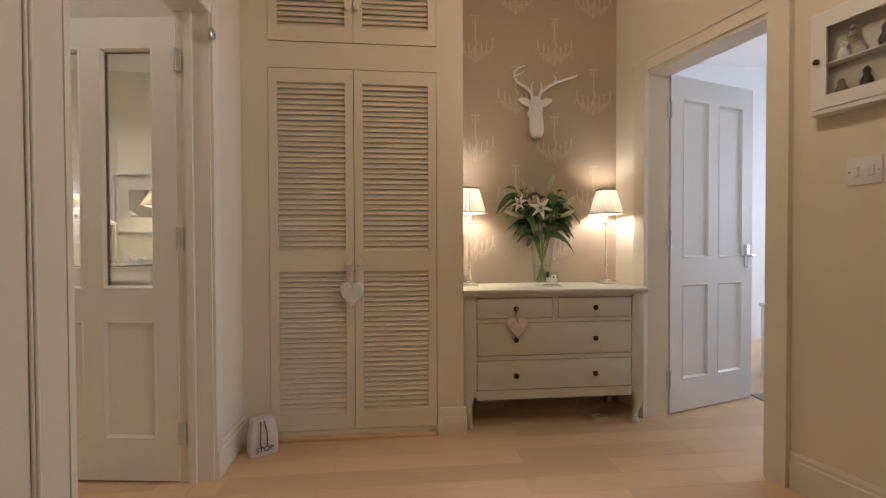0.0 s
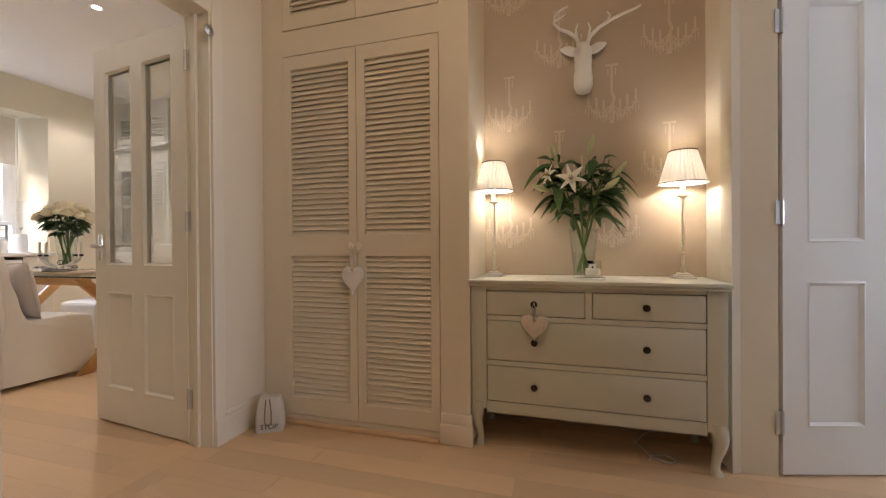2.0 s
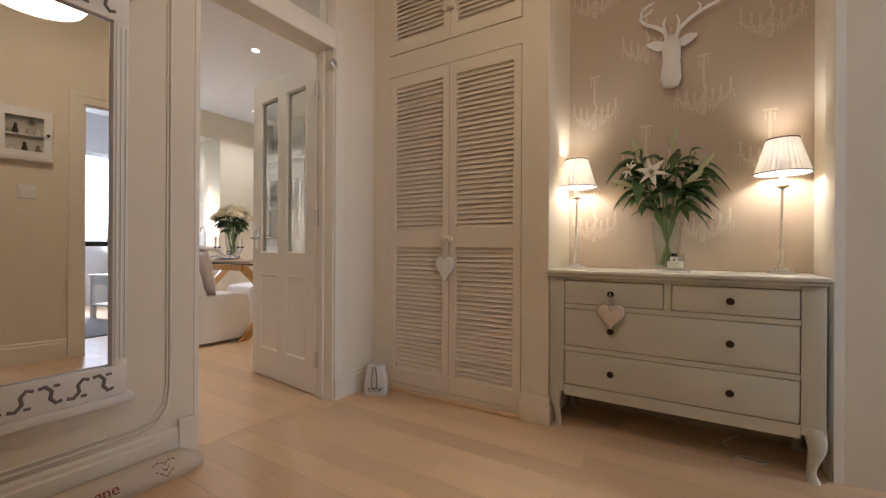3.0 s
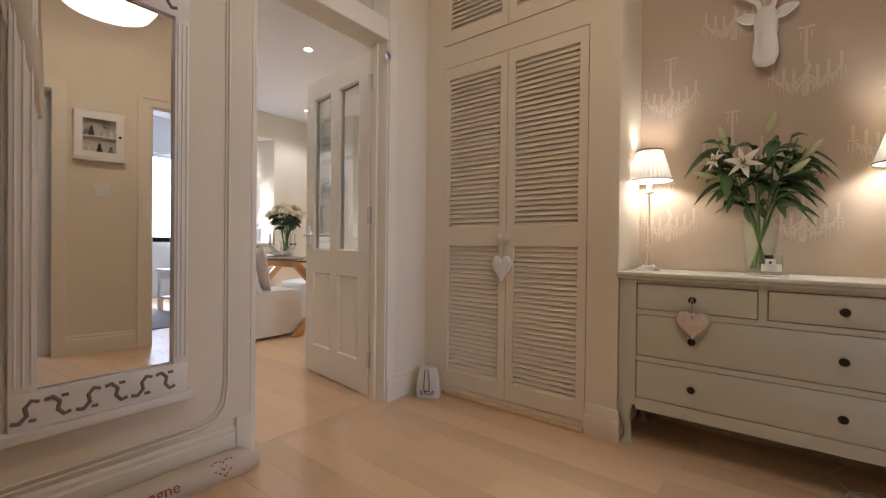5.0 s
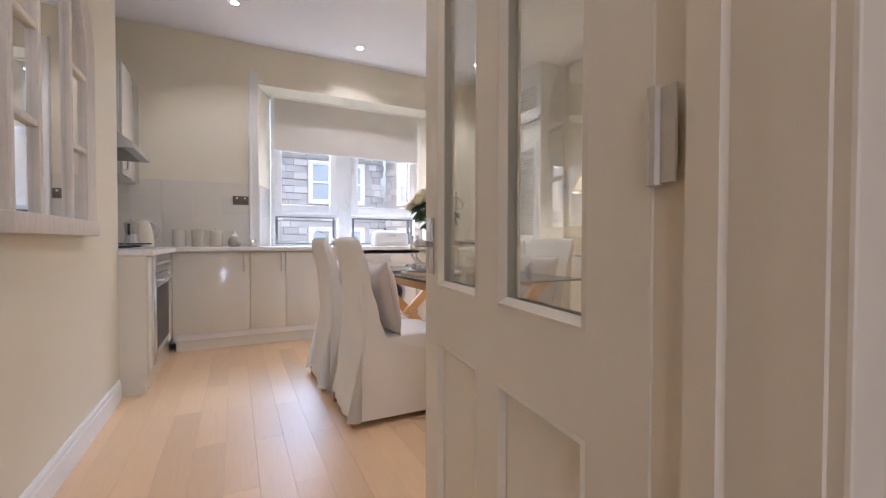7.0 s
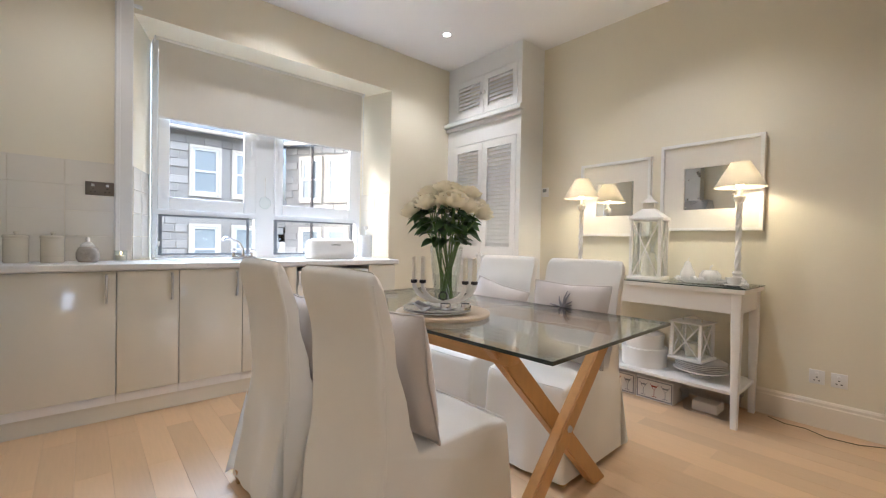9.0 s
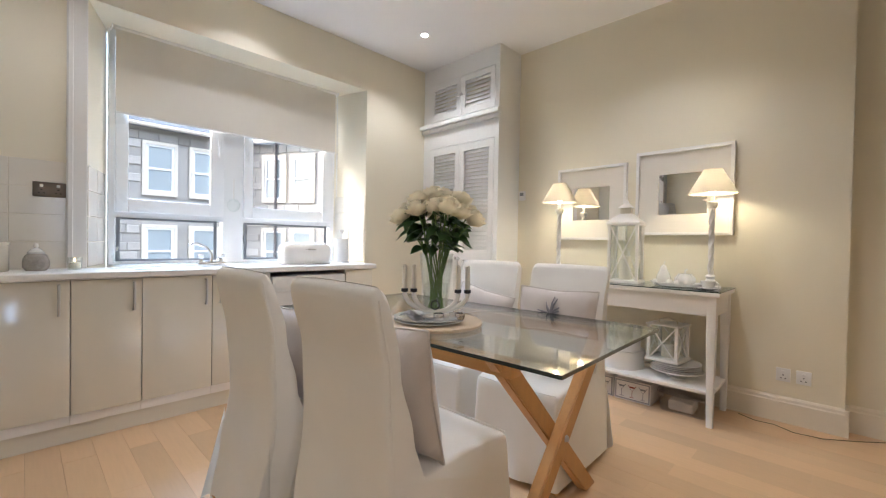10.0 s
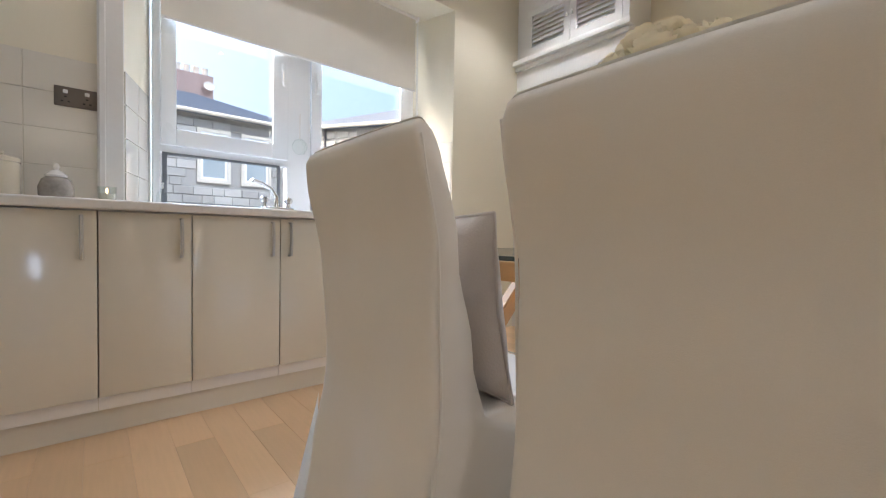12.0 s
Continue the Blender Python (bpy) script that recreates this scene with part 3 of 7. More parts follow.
# ---- chest of drawers ----
chest = thing("chest_of_drawers", pose(1.23, 2.66, 0), "pale sage painted chest of drawers with curved legs", "chest of drawers")
W2, D, TOP = 0.535, 0.375, 0.802
part("top", bx(bx(bmesh.new(), -0.55, -0.028, TOP - 0.018, 0.55, D, TOP, 0.005), -0.542, -0.02, TOP - 0.032, 0.542, D, TOP - 0.018, 0.004), CHESTP, chest)
bm = bmesh.new()
bx(bm, -W2, 0.006, 0.185, -W2 + 0.02, D - 0.004, TOP - 0.034)
bx(bm, W2 - 0.02, 0.006, 0.185, W2, D - 0.004, TOP - 0.034)
bx(bm, -W2, D - 0.012, 0.185, W2, D - 0.004, TOP - 0.034)
bx(bm, -W2 + 0.02, 0.012, 0.19, W2 - 0.02, D - 0.012, 0.205)
part("carcass", bm, CHESTP, chest)
bm = bmesh.new()
for x in (-W2 - 0.002, W2 - 0.073):
    bx(bm, x, 0.0, 0.185, x + 0.075, 0.03, TOP - 0.034, 0.004)
for a, b in ((0.168, 0.222), (0.395, 0.418), (0.61, 0.632), (0.752, TOP - 0.033)):
    bx(bm, -W2 + 0.073, 0.004, a, W2 - 0.073, 0.03, b)
bx(bm, -0.014, 0.004, 0.632, 0.014, 0.03, 0.752)
part("face_frame", bm, CHESTP, chest)
for x0, x1, z0, z1 in ((-0.459, -0.017, 0.635, 0.749), (0.017, 0.459, 0.635, 0.749), (-0.459, 0.459, 0.421, 0.607), (-0.459, 0.459, 0.225, 0.392)):
    dr = part("drawer", bx(bx(bmesh.new(), x0, 0.002, z0, x1, 0.024, z1, 0.004), x0 + 0.01, 0.024, z0 + 0.004, x1 - 0.01, 0.33, z1 - 0.02), CHESTP, chest)
    for kx in ((-0.238, 0.232) if x1 - x0 > 0.6 else ((-0.238,) if x0 < -0.1 else (0.232,))):
        part("knob", lathe([(0, 0), (0.007, 0), (0.006, 0.01), (0.013, 0.015), (0.0155, 0.022), (0.012, 0.029), (0, 0.031)], 16, caps=False), KNOBB, dr, "dark bronze knob").matrix_basis = pose(kx, 0.002, (z0 + z1) / 2, 90)
for sx in (-1, 1):
    for y, sy in ((0.03, -1), (D - 0.04, 1)):
        rings = []
        for k in range(9):
            u = k / 8
            z = 0.215 * (1 - u)
            off = 0.012 * math.sin(u * 5.2) + 0.014 * u * u
            r = 0.040 - 0.024 * min(1, u * 1.35) + (0.008 if u > 0.9 else 0)
            rings.append(ring(sx * (W2 - 0.035 + off), y + sy * off * 0.8, r, r * 0.85, z, 12, 3))
        part("leg", loft(rings), CHESTP, chest)


# ---- kitchen units ----
UX, PZ, DZ0, DZ1, CT = -4.594, 0.15, 0.156, 0.886, 0.925


def bar_handle(parent, x, y, z0, z1, out):
    # bowed pull on a door face; out: unit vector away from the face
    o = Vector(out)
    pts = [Vector((x, y, z0)), Vector((x, y, z0)) + o * 0.022, Vector((x, y, (z0 + z1) / 2)) + o * 0.03, Vector((x, y, z1)) + o * 0.022, Vector((x, y, z1))]
    part("handle", tube(pts, 0.007, 8), STEEL, parent, "brushed steel bow handle")


def base_unit(y0, y1, hy, label):
    u = thing("base_unit", pose(0, 0, 0), label, "kitchen unit", "kitchen base units")
    part("carcass", box(-4.99, y0 + 0.001, 0.1, UX - 0.02, y1 - 0.001, DZ1 - 0.001), WPAINT, u)
    d = part("door", box(UX - 0.018, y0 + 0.0022, DZ0, UX, y1 - 0.0022, DZ1 - 0.006, 0.002), UNITP, u, "glossy cream slab door")
    if hy is not None:
        bar_handle(d, UX, hy, 0.70, 0.86, (1, 0, 0))
    return u


base_unit(1.40, 2.012, 1.965, "glossy cream slab kitchen base unit, wide door")
base_unit(2.012, 2.325, 2.285, "glossy cream slab kitchen base unit, narrow door")
base_unit(2.325, 2.70, 2.66, "glossy cream slab kitchen base unit under the sink")
base_unit(2.70, 3.08, 2.745, "glossy cream slab kitchen base unit under the sink")
base_unit(3.70, 3.97, None, "glossy cream slab end unit beside the washing machine")
setting("plinth_west", box(-4.9, 1.42, 0, UX - 0.04, 3.08, PZ), UNITP, "cream gloss kitchen plinth")
ws = solo("worktop", prism([(-4.995, 0.79), (-3.52, 0.79), (-3.52, 1.43), (-4.562, 1.43), (-4.562, 3.99), (-4.995, 3.99)], DZ1, CT), WORKT, "white speckled L-shaped worktop on the base units", "worktop", None, None)
md = ws.modifiers.new("soft_edge", "BEVEL")
md.width, md.segments, md.limit_method = 0.008, 3, "ANGLE"
# run along the cooker wall
cu = thing("cooker_unit", pose(0, 0, 0), "cream end unit housing the built-in oven", "kitchen unit", "kitchen base units")
part("end_panel", box(-3.55, 0.80, 0.12, -3.53, 1.385, DZ1 - 0.001), UNITP, cu)
part("filler_door", box(-3.72, 1.385, DZ0, -3.531, 1.403, DZ1 - 0.006, 0.002), UNITP, cu)
part("corner_post", box(UX + 0.001, 1.385, DZ0, -4.36, 1.403, DZ1 - 0.006, 0.002), UNITP, cu)
part("carcass", box(-4.55, 0.80, 0.1, -3.552, 1.36, 0.12), WPAINT, cu)
setting("plinth_south", bx(box(-4.6, 1.355, 0, -3.545, 1.372, PZ), -3.56, 0.80, 0, -3.545, 1.355, 0.119), UNITP, "cream gloss kitchen plinth")
ov = thing("oven", pose(0, 0, 0), "built-in steel oven with dark glass door", "oven")
part("body", box(-4.355, 0.83, 0.16, -3.725, 1.384, DZ1 - 0.002), STEEL, ov)
part("control_panel", box(-4.352, 1.385, 0.76, -3.728, 1.405, DZ1 - 0.008, 0.002), STEEL, ov, "steel control panel")
for k in range(5):
    part("knob", lathe([(0, 0), (0.019, 0), (0.017, 0.02), (0.0, 0.022)], 14, caps=False), STEEL, ov).matrix_basis = pose(-4.27 + 0.115 * k, 1.405, 0.82, -90)
odoor = part("door", box(-4.352, 1.385, 0.20, -3.728, 1.407, 0.75, 0.003), STEEL, ov)
part("window", box(-4.31, 1.407, 0.24, -3.77, 1.4095, 0.66), BLACK, odoor, "dark oven glass")
part("handle", tube([(-4.29, 1.407, 0.71), (-4.29, 1.44, 0.71), (-3.79, 1.44, 0.71), (-3.79, 1.407, 0.71)], 0.009, 8), STEEL, odoor)
wm = thing("washing_machine", pose(0, 0, 0), "white washing machine under the worktop", "washing machine")
part("body", box(-4.97, 3.09, 0.012, -4.60, 3.69, 0.85, 0.006), PLASTICW, wm)
part("control_panel", box(-4.60, 3.092, 0.74, -4.588, 3.688, 0.848, 0.004), PLASTICW, wm)
part("drawer", box(-4.588, 3.11, 0.765, -4.582, 3.27, 0.83, 0.003), PLASTICW, wm)
part("dial", lathe([(0, 0), (0.028, 0), (0.024, 0.018), (0, 0.02)], 18, caps=False), PLASTICW, wm).matrix_basis = pose(-4.588, 3.40, 0.795, 0, 90, 0)
part("porthole", lathe([(0.12, 0), (0.17, 0), (0.165, 0.03), (0.13, 0.035), (0.12, 0.0)], 32, caps=False), STEEL, wm, "chrome porthole ring").matrix_basis = pose(-4.60, 3.39, 0.42, 0, 90, 0)
part("porthole_glass", lathe([(0.0, 0.02), (0.09, 0.018), (0.125, 0.004)], 32, caps=False), BLACK, wm, "dark porthole glass").matrix_basis = pose(-4.60, 3.39, 0.42, 0, 90, 0)
for x in (-4.93, -4.64):
    for y in (3.13, 3.65):
        part("foot", lathe([(0.018, 0), (0.018, 0.013)], 10, (x, y)), BLACK, wm)


# ---- table ----
table = thing("dining_table", pose(-2.2, 2.872, 0, 0, 0, 2) @ pose(2.2, -2.872, 0), "glass-topped dining table on crossed oak legs", "table")
TX0, TX1, TY0, TY1, TZ = -3.86, -2.20, 2.872, 3.80, 0.755
tp = part("tabletop", box(TX0, TY0, TZ - 0.012, TX1, TY1, TZ), TABLEGLASS, table, "clear greenish glass top", None)
tp.visible_shadow = False
bm = bmesh.new()
e = 0.0025
bx(bm, TX0 - e, TY0 - e, TZ - 0.0122, TX1 + e, TY0, TZ + 0.0002)
bx(bm, TX0 - e, TY1, TZ - 0.0122, TX1 + e, TY1 + e, TZ + 0.0002)
bx(bm, TX0 - e, TY0, TZ - 0.0122, TX0, TY1, TZ + 0.0002)
bx(bm, TX1, TY0, TZ - 0.0122, TX1 + e, TY1, TZ + 0.0002)
part("glass_edge", bm, GLASSEDGE, table, "dark green polished glass edge", None)
for y in (2.93, 3.66):
    part("rail", box(-3.78, y, TZ - 0.075, -2.40, y + 0.06, TZ - 0.018, 0.006), OAKX, table)
for x in (-3.76, -2.46):
    for s in (1, -1):
        ya, yb = (2.94, 3.68) if s > 0 else (3.68, 2.94)
        a, b = Vector((x + (0.0 if s > 0 else 0.047), ya, TZ - 0.02)), Vector((x + (0.0 if s > 0 else 0.047), yb, 0.0))
        hw = 0.052
        bm = bmesh.new()
        loft([[(p.x - 0.023, p.y - hw, p.z), (p.x + 0.023, p.y - hw, p.z), (p.x + 0.023, p.y + hw, p.z), (p.x - 0.023, p.y + hw, p.z)] for p in (a, b)], bm)
        bmesh.ops.bevel(bm, geom=bm.edges[:], offset=0.005, segments=2, affect="EDGES")
        part("leg", bm, OAK, table)
    part("bolt", lathe([(0, 0), (0.014, 0), (0.011, 0.008), (0, 0.01)], 14, caps=False), STEEL, table).matrix_basis = pose(x + 0.0705, 3.31, (TZ - 0.02) / 2, 0, 90, 0)


# ---- slip-covered chairs ----
def smooth_at(keys, z):
    # eased reading between (height, value) keys
    for (z0, a), (z1, b) in zip(keys, keys[1:]):
        if z <= z1:
            u = max(0.0, (z - z0) / (z1 - z0))
            return a + (b - a) * u * u * (3 - 2 * u)
    return keys[-1][1]


BACK = ((0.03, 0.024), (0.25, 0.058), (0.5, 0.084), (0.75, 0.074), (1.0, 0.03))
FRONT = ((0.44, 0.21), (0.6, 0.168), (0.8, 0.118), (1.0, 0.072))


def side_outline(hem, lift):
    # the cover seen from the side: up the back, over the top, down to the seat, along it and down the front skirt
    pts = [(smooth_at(BACK, z), z) for z in [hem + (0.955 - hem) * k / 22 for k in range(23)]]
    y0, y1 = smooth_at(BACK, 0.985), smooth_at(FRONT, 0.985)
    pts += [(y0 + 0.002, 0.975), (y0 + 0.009, 0.991), (y0 + 0.022, 0.999), (y1 - 0.022, 0.999 + lift), (y1 - 0.008, 0.991), (y1 - 0.001, 0.975)]
    pts += [(smooth_at(FRONT, z), z) for z in [0.955 - 0.465 * k / 12 for k in range(13)]]
    pts += [(0.212, 0.470), (0.228, 0.463), (0.30, 0.466), (0.40, 0.468), (0.50, 0.465), (0.575, 0.458), (0.612, 0.450), (0.628, 0.437), (0.634, 0.415)]
    pts += [(0.636 + 0.02 * k / 12, 0.40 - (0.40 - hem) * k / 12) for k in range(13)]
    return pts


def chair_cover(seed):
    rnd = random.Random(seed)
    ph = [rnd.uniform(0, 6.28) for _ in range(8)]
    hem = 0.03
    prof = side_outline(hem, 0.003)
    cy, cz = 0.30, 0.32
    half = 0.226
    rings = []
    for x, inset in [(-half, 0.014), (-half + 0.004, 0.006), (-half + 0.012, 0.0015)] + [(-half + 0.022 + (2 * half - 0.044) * k / 22, 0.0) for k in range(23)] + [(half - 0.012, 0.0015), (half - 0.004, 0.006), (half, 0.014)]:
        r = []
        for y, z in prof:
            low = max(0.0, 0.42 - z) / 0.42
            flare = 1 + 0.055 * low
            wav = low * (0.007 * math.sin(x * 21 + ph[0]) + 0.004 * math.sin(x * 47 + ph[1]))
            slack = 0.003 * math.sin(9 * x + 7 * z + ph[2]) + 0.002 * math.sin(23 * x - 11 * z + ph[3])
            edge = 1 if y > 0.3 else -1
            yy = y + edge * wav + slack * (1 if z < 0.95 else 0.3)
            side = x / half
            sag = 0.0035 * math.sin(6 * y + 9 * z + ph[4]) + low * 0.009 * math.sin(17 * y + ph[5])
            k_in = inset / 0.3
            ty, tz = (cy - yy) * k_in, (cz - z) * k_in if z > hem + 0.001 else 0.0
            if 0.44 < z < 0.48 and y > 0.2:
                tz, ty = -inset * 0.8, 0.0
            hang = 0.006 * math.sin(9 * x + 5 * y + ph[6]) if z < hem + 0.002 else 0.0
            top = 0.004 * (1 - side * side) * (1 if z > 0.97 else 0)
            r.append((x * flare + side * sag * min(1.0, abs(side)), yy + ty, z + tz + hang + top))
        rings.append(r)
    return loft(rings), ph


def chair(m, seed, label):
    c = thing("dining_chair", m, label, "chair", "chairs round the table")
    body, ph = chair_cover(seed)
    part("slipcover", body, COVER, c, smooth=55)
    for s_ in (-1, 1):
        # seam from hem to top along the edge of the back, and a soft pleat where back and side meet
        part("seam", tube([(s_ * (0.2275 + 0.012 * max(0, 0.42 - z) / 0.42), smooth_at(BACK, z) + 0.013, z) for z in [0.05 + 0.92 * k / 16 for k in range(17)]], 0.0028, 6), COVER, c)
        part("pleat", grid_sheet(lambda u, v: (s_ * (0.229 + 0.012 * v + 0.016 * v * math.sin(math.pi * u)), 0.075 - 0.045 * v + (u - 0.5) * 0.085 * v, 0.40 - 0.365 * v + 0.004 * math.sin(6 * u)), 8, 10, 0.003), COVER, c, smooth=70)
    part("seat_seam", tube([(-0.21, 0.628, 0.449), (-0.1, 0.634, 0.447), (0.1, 0.634, 0.447), (0.21, 0.628, 0.449)], 0.0025, 6), COVER, c)
    for x in (-0.195, 0.195):
        for y in (0.04, 0.59):
            part("foot", loft([ring(x, y, r_, r_, z, 12, 8) for z, r_ in ((0, 0.016), (0.06, 0.021))]), OAK, c, "oak foot under the hem")
    return c


def cushion(m, w, h, t, label, rosette=False):
    c = thing("cushion", m, label, "cushion", "chair cushions")
    def bulge(s):
        def f(u, v):
            x, z = (u - 0.5) * w, (v - 0.5) * h
            e = (1 - (2 * u - 1) ** 4) * (1 - (2 * v - 1) ** 4)
            pin = 1 - 0.07 * (1 - abs(2 * u - 1)) * (2 * v - 1) ** 2
            pin2 = 1 - 0.07 * (1 - abs(2 * v - 1)) * (2 * u - 1) ** 2
            return (x * pin2, s * t / 2 * max(e, 0) ** 0.6 + 0.004 * math.sin(17 * u + 9 * v) * e, z * pin + h / 2)
        return f
    bm = grid_sheet(bulge(1), 18, 18)
    grid_sheet(bulge(-1), 18, 18, 0, bm)
    bmesh.ops.remove_doubles(bm, verts=bm.verts, dist=0.0005)
    part("cover", bm, CUSHION, c, smooth=70)
    rim = [bulge(1)(u, v) for u, v in [(k / 16, 0) for k in range(17)] + [(1, k / 16) for k in range(17)] + [(1 - k / 16, 1) for k in range(17)] + [(0, 1 - k / 16) for k in range(17)]]
    part("piping", tube(rim, 0.004, 6), CUSHION, c, smooth=70)
    if rosette:
        bm = bmesh.new()
        for k in range(16):
            a = 2 * math.pi * k / 16 + 0.2 * math.sin(k * 3)
            L = 0.075 + 0.02 * math.sin(k * 5)
            tube([(0, -t / 2 - 0.006, h * 0.66), (L * 0.6 * math.cos(a), -t / 2 - 0.012, h * 0.66 + L * 0.6 * math.sin(a)), (L * math.cos(a), -t / 2 + 0.004, h * 0.66 + L * math.sin(a))], 0.008, 6, bm, 0.002)
        part("rosette", bm, mat("grey_ribbon_rosette", (0.22, 0.20, 0.21), 0.6), c, "grey ribbon rosette")
    return c


chair(pose(-2.70, 2.40, 0, 0, 0, 1), 1, "dining chair in a white cotton slipcover to the floor")
chair(pose(-3.295, 2.36, 0, 0, 0, 0), 2, "dining chair in a white cotton slipcover beside the units")
chair(pose(-2.785, 4.085, 0, 0, 0, 183), 3, "dining chair in a white slipcover pushed under the table")
chair(pose(-3.335, 4.075, 0, 0, 0, 181), 4, "dining chair in a white slipcover near the corner cupboard")
cushion(pose(-2.69, 2.685, 0.466, 11, 0, 3), 0.43, 0.41, 0.13, "greige cushion standing against the chair back")
cushion(pose(-3.285, 2.645, 0.466, 10, 0, 1), 0.43, 0.39, 0.13, "greige cushion standing against the chair back")
cushion(pose(-2.765, 3.80, 0.466, -11, 0, 3), 0.45, 0.42, 0.10, "pale cushion with a grey ribbon rosette on a chair", True)
cushion(pose(-3.32, 3.79, 0.466, -14, 10, 0), 0.42, 0.38, 0.10, "greige cushion leaning on the far chair")


# ---- sideboard ----
sb = thing("console_table", pose(0, 0, 0), "white console table with a low shelf and glass cover", "console table")
SX0, SX1, SY_0, SY_1, SZ = -3.47, -2.205, 4.79, 5.235, 0.84
part("top", box(SX0 - 0.02, SY_0 - 0.02, SZ - 0.028, SX1 + 0.02, SY_1, SZ, 0.004), WPAINT, sb)
part("glass_cover", box(SX0 - 0.02, SY_0 - 0.022, SZ + 0.0005, SX1 + 0.022, SY_1, SZ + 0.0065), TABLEGLASS, sb, "thin glass cover", None).visible_shadow = False
bm = bx(bmesh.new(), SX0 - 0.02, SY_0 - 0.024, SZ + 0.0004, SX1 + 0.022, SY_0 - 0.0222, SZ + 0.0066)
part("glass_edge", bx(bm, SX1 + 0.0222, SY_0 - 0.024, SZ + 0.0004, SX1 + 0.024, SY_1, SZ + 0.0066), GLASSEDGE, sb, "green glass edge", None)
bm = bmesh.new()
bx(bm, SX0 + 0.05, SY_0 + 0.008, SZ - 0.15, SX1 - 0.05, SY_0 + 0.026, SZ - 0.028)
bx(bm, SX0 + 0.05, SY_1 - 0.03, SZ - 0.15, SX1 - 0.05, SY_1 - 0.012, SZ - 0.028)
bx(bm, SX0 + 0.008, SY_0 + 0.05, SZ - 0.15, SX0 + 0.026, SY_1 - 0.05, SZ - 0.028)
bx(bm, SX1 - 0.026, SY_0 + 0.05, SZ - 0.15, SX1 - 0.008, SY_1 - 0.05, SZ - 0.028)
part("apron", bm, WPAINT, sb)
for x in (SX0, SX1 - 0.05):
    for y in (SY_0, SY_1 - 0.05):
        part("leg", loft([ring(x + 0.025, y + 0.025, r, r, z, 16, 12) for z, r in ((0, 0.017), (0.3, 0.021), (0.62, 0.026), (SZ - 0.029, 0.026))]), WPAINT, sb)
part("shelf", box(SX0 + 0.01, SY_0 + 0.008, 0.20, SX1 - 0.01, SY_1 - 0.008, 0.222, 0.003), WPAINT, sb)


# ---- window ----
GASKET = mat("grey_gasket", (0.16, 0.17, 0.18), 0.6)
win = thing("window_kitchen", pose(0, 0, 0), "white plastic double casement window over the sink", "window")
win["kind"] = "structure"
wy0, wy1, wz1 = 2.255, 4.035, 2.58
bm = bmesh.new()
bx(bm, WX - 0.07, wy0, 0.90, WX, wy0 + 0.035, wz1)
bx(bm, WX - 0.07, wy1 - 0.035, 0.90, WX, wy1, wz1)
bx(bm, WX - 0.07, wy0 + 0.035, 0.90, WX, wy1 - 0.035, 0.945)
bx(bm, WX - 0.07, wy0 + 0.035, wz1 - 0.05, WX, wy1 - 0.035, wz1)
bx(bm, WX - 0.07, 3.00, 0.945, WX, 3.16, wz1 - 0.05)
for a, b in ((wy0 + 0.035, 3.00), (3.16, wy1 - 0.035)):
    bx(bm, WX - 0.07, a, 1.26, WX, b, 1.31)
part("frame", bm, UPVC, win, smooth=None)
for a, b in ((2.29, 3.00), (3.16, 4.0)):
    s = part("sash", bx(bx(bx(bx(bmesh.new(), WX, a, 1.30, WX + 0.022, a + 0.075, 2.5, 0.005), WX, b - 0.10, 1.30, WX + 0.022, b, 2.5, 0.005), WX, a + 0.075, 1.30, WX + 0.022, b - 0.10, 1.395, 0.005), WX, a + 0.075, 2.42, WX + 0.022, b - 0.10, 2.5, 0.005), UPVC, win, "opening casement")
    g = part("pane", box(WX - 0.03, a + 0.07, 1.39, WX - 0.024, b - 0.095, 2.43), PANE, s, "", None)
    g.visible_shadow = False
    hy = b - 0.035 if a < 3 else a + 0.035
    part("handle", bx(bx(bmesh.new(), WX + 0.022, hy - 0.012, 1.80, WX + 0.03, hy + 0.012, 1.93, 0.003), WX + 0.03, hy - 0.009, 1.78, WX + 0.05, hy + 0.009, 1.88, 0.004), UPVC, s)
    part("bead", bx(bx(bx(bx(bmesh.new(), WX, a + 0.007, 0.945, WX + 0.006, a + 0.03, 1.26), WX, b - 0.07, 0.945, WX + 0.006, b - 0.047, 1.26), WX, a + 0.03, 0.945, WX + 0.006, b - 0.07, 0.96), WX, a + 0.03, 1.245, WX + 0.006, b - 0.07, 1.26), GASKET, win, "grey glazing gasket", None)
    g = part("pane", box(WX - 0.03, a + 0.005, 0.94, WX - 0.024, b - 0.005, 1.265), PANE, win, "", None)
    g.visible_shadow = False
part("sill", box(WX - 0.0, WY0 + 0.15, 0.895, XW - 0.005, WY1 - 0.13, 0.926, 0.004), CERAMIC, win, "white tiled sill")
setting("trim_window_architrave", bx(bx(bx(bmesh.new(), XW, 2.015, 0.926, XW + 0.02, WY0 + 0.002, 2.70, 0.005), XW + 0.02, 2.02, 0.926, XW + 0.03, 2.045, 2.70, 0.004), XW, WY0 + 0.002, WZ1 + 0.03, XW + 0.018, WY0 + 0.05, WZ1 + 0.05), WHITEW, "white architrave beside the window")
bl = thing("roller_blind", pose(0, 0, 0), "taupe roller blind pulled a third down", "blind")
part("fabric", box(-5.297, 2.285, 1.99, -5.2955, 4.005, 2.58), BLIND, bl, "", None)
part("roller", tube([(-5.30, 2.27, 2.585), (-5.30, 4.02, 2.585)], 0.022, 14), BLIND, bl)
part("bottom_bar", box(-5.30, 2.285, 1.982, -5.289, 4.005, 1.997, 0.003), PLASTICW, bl)
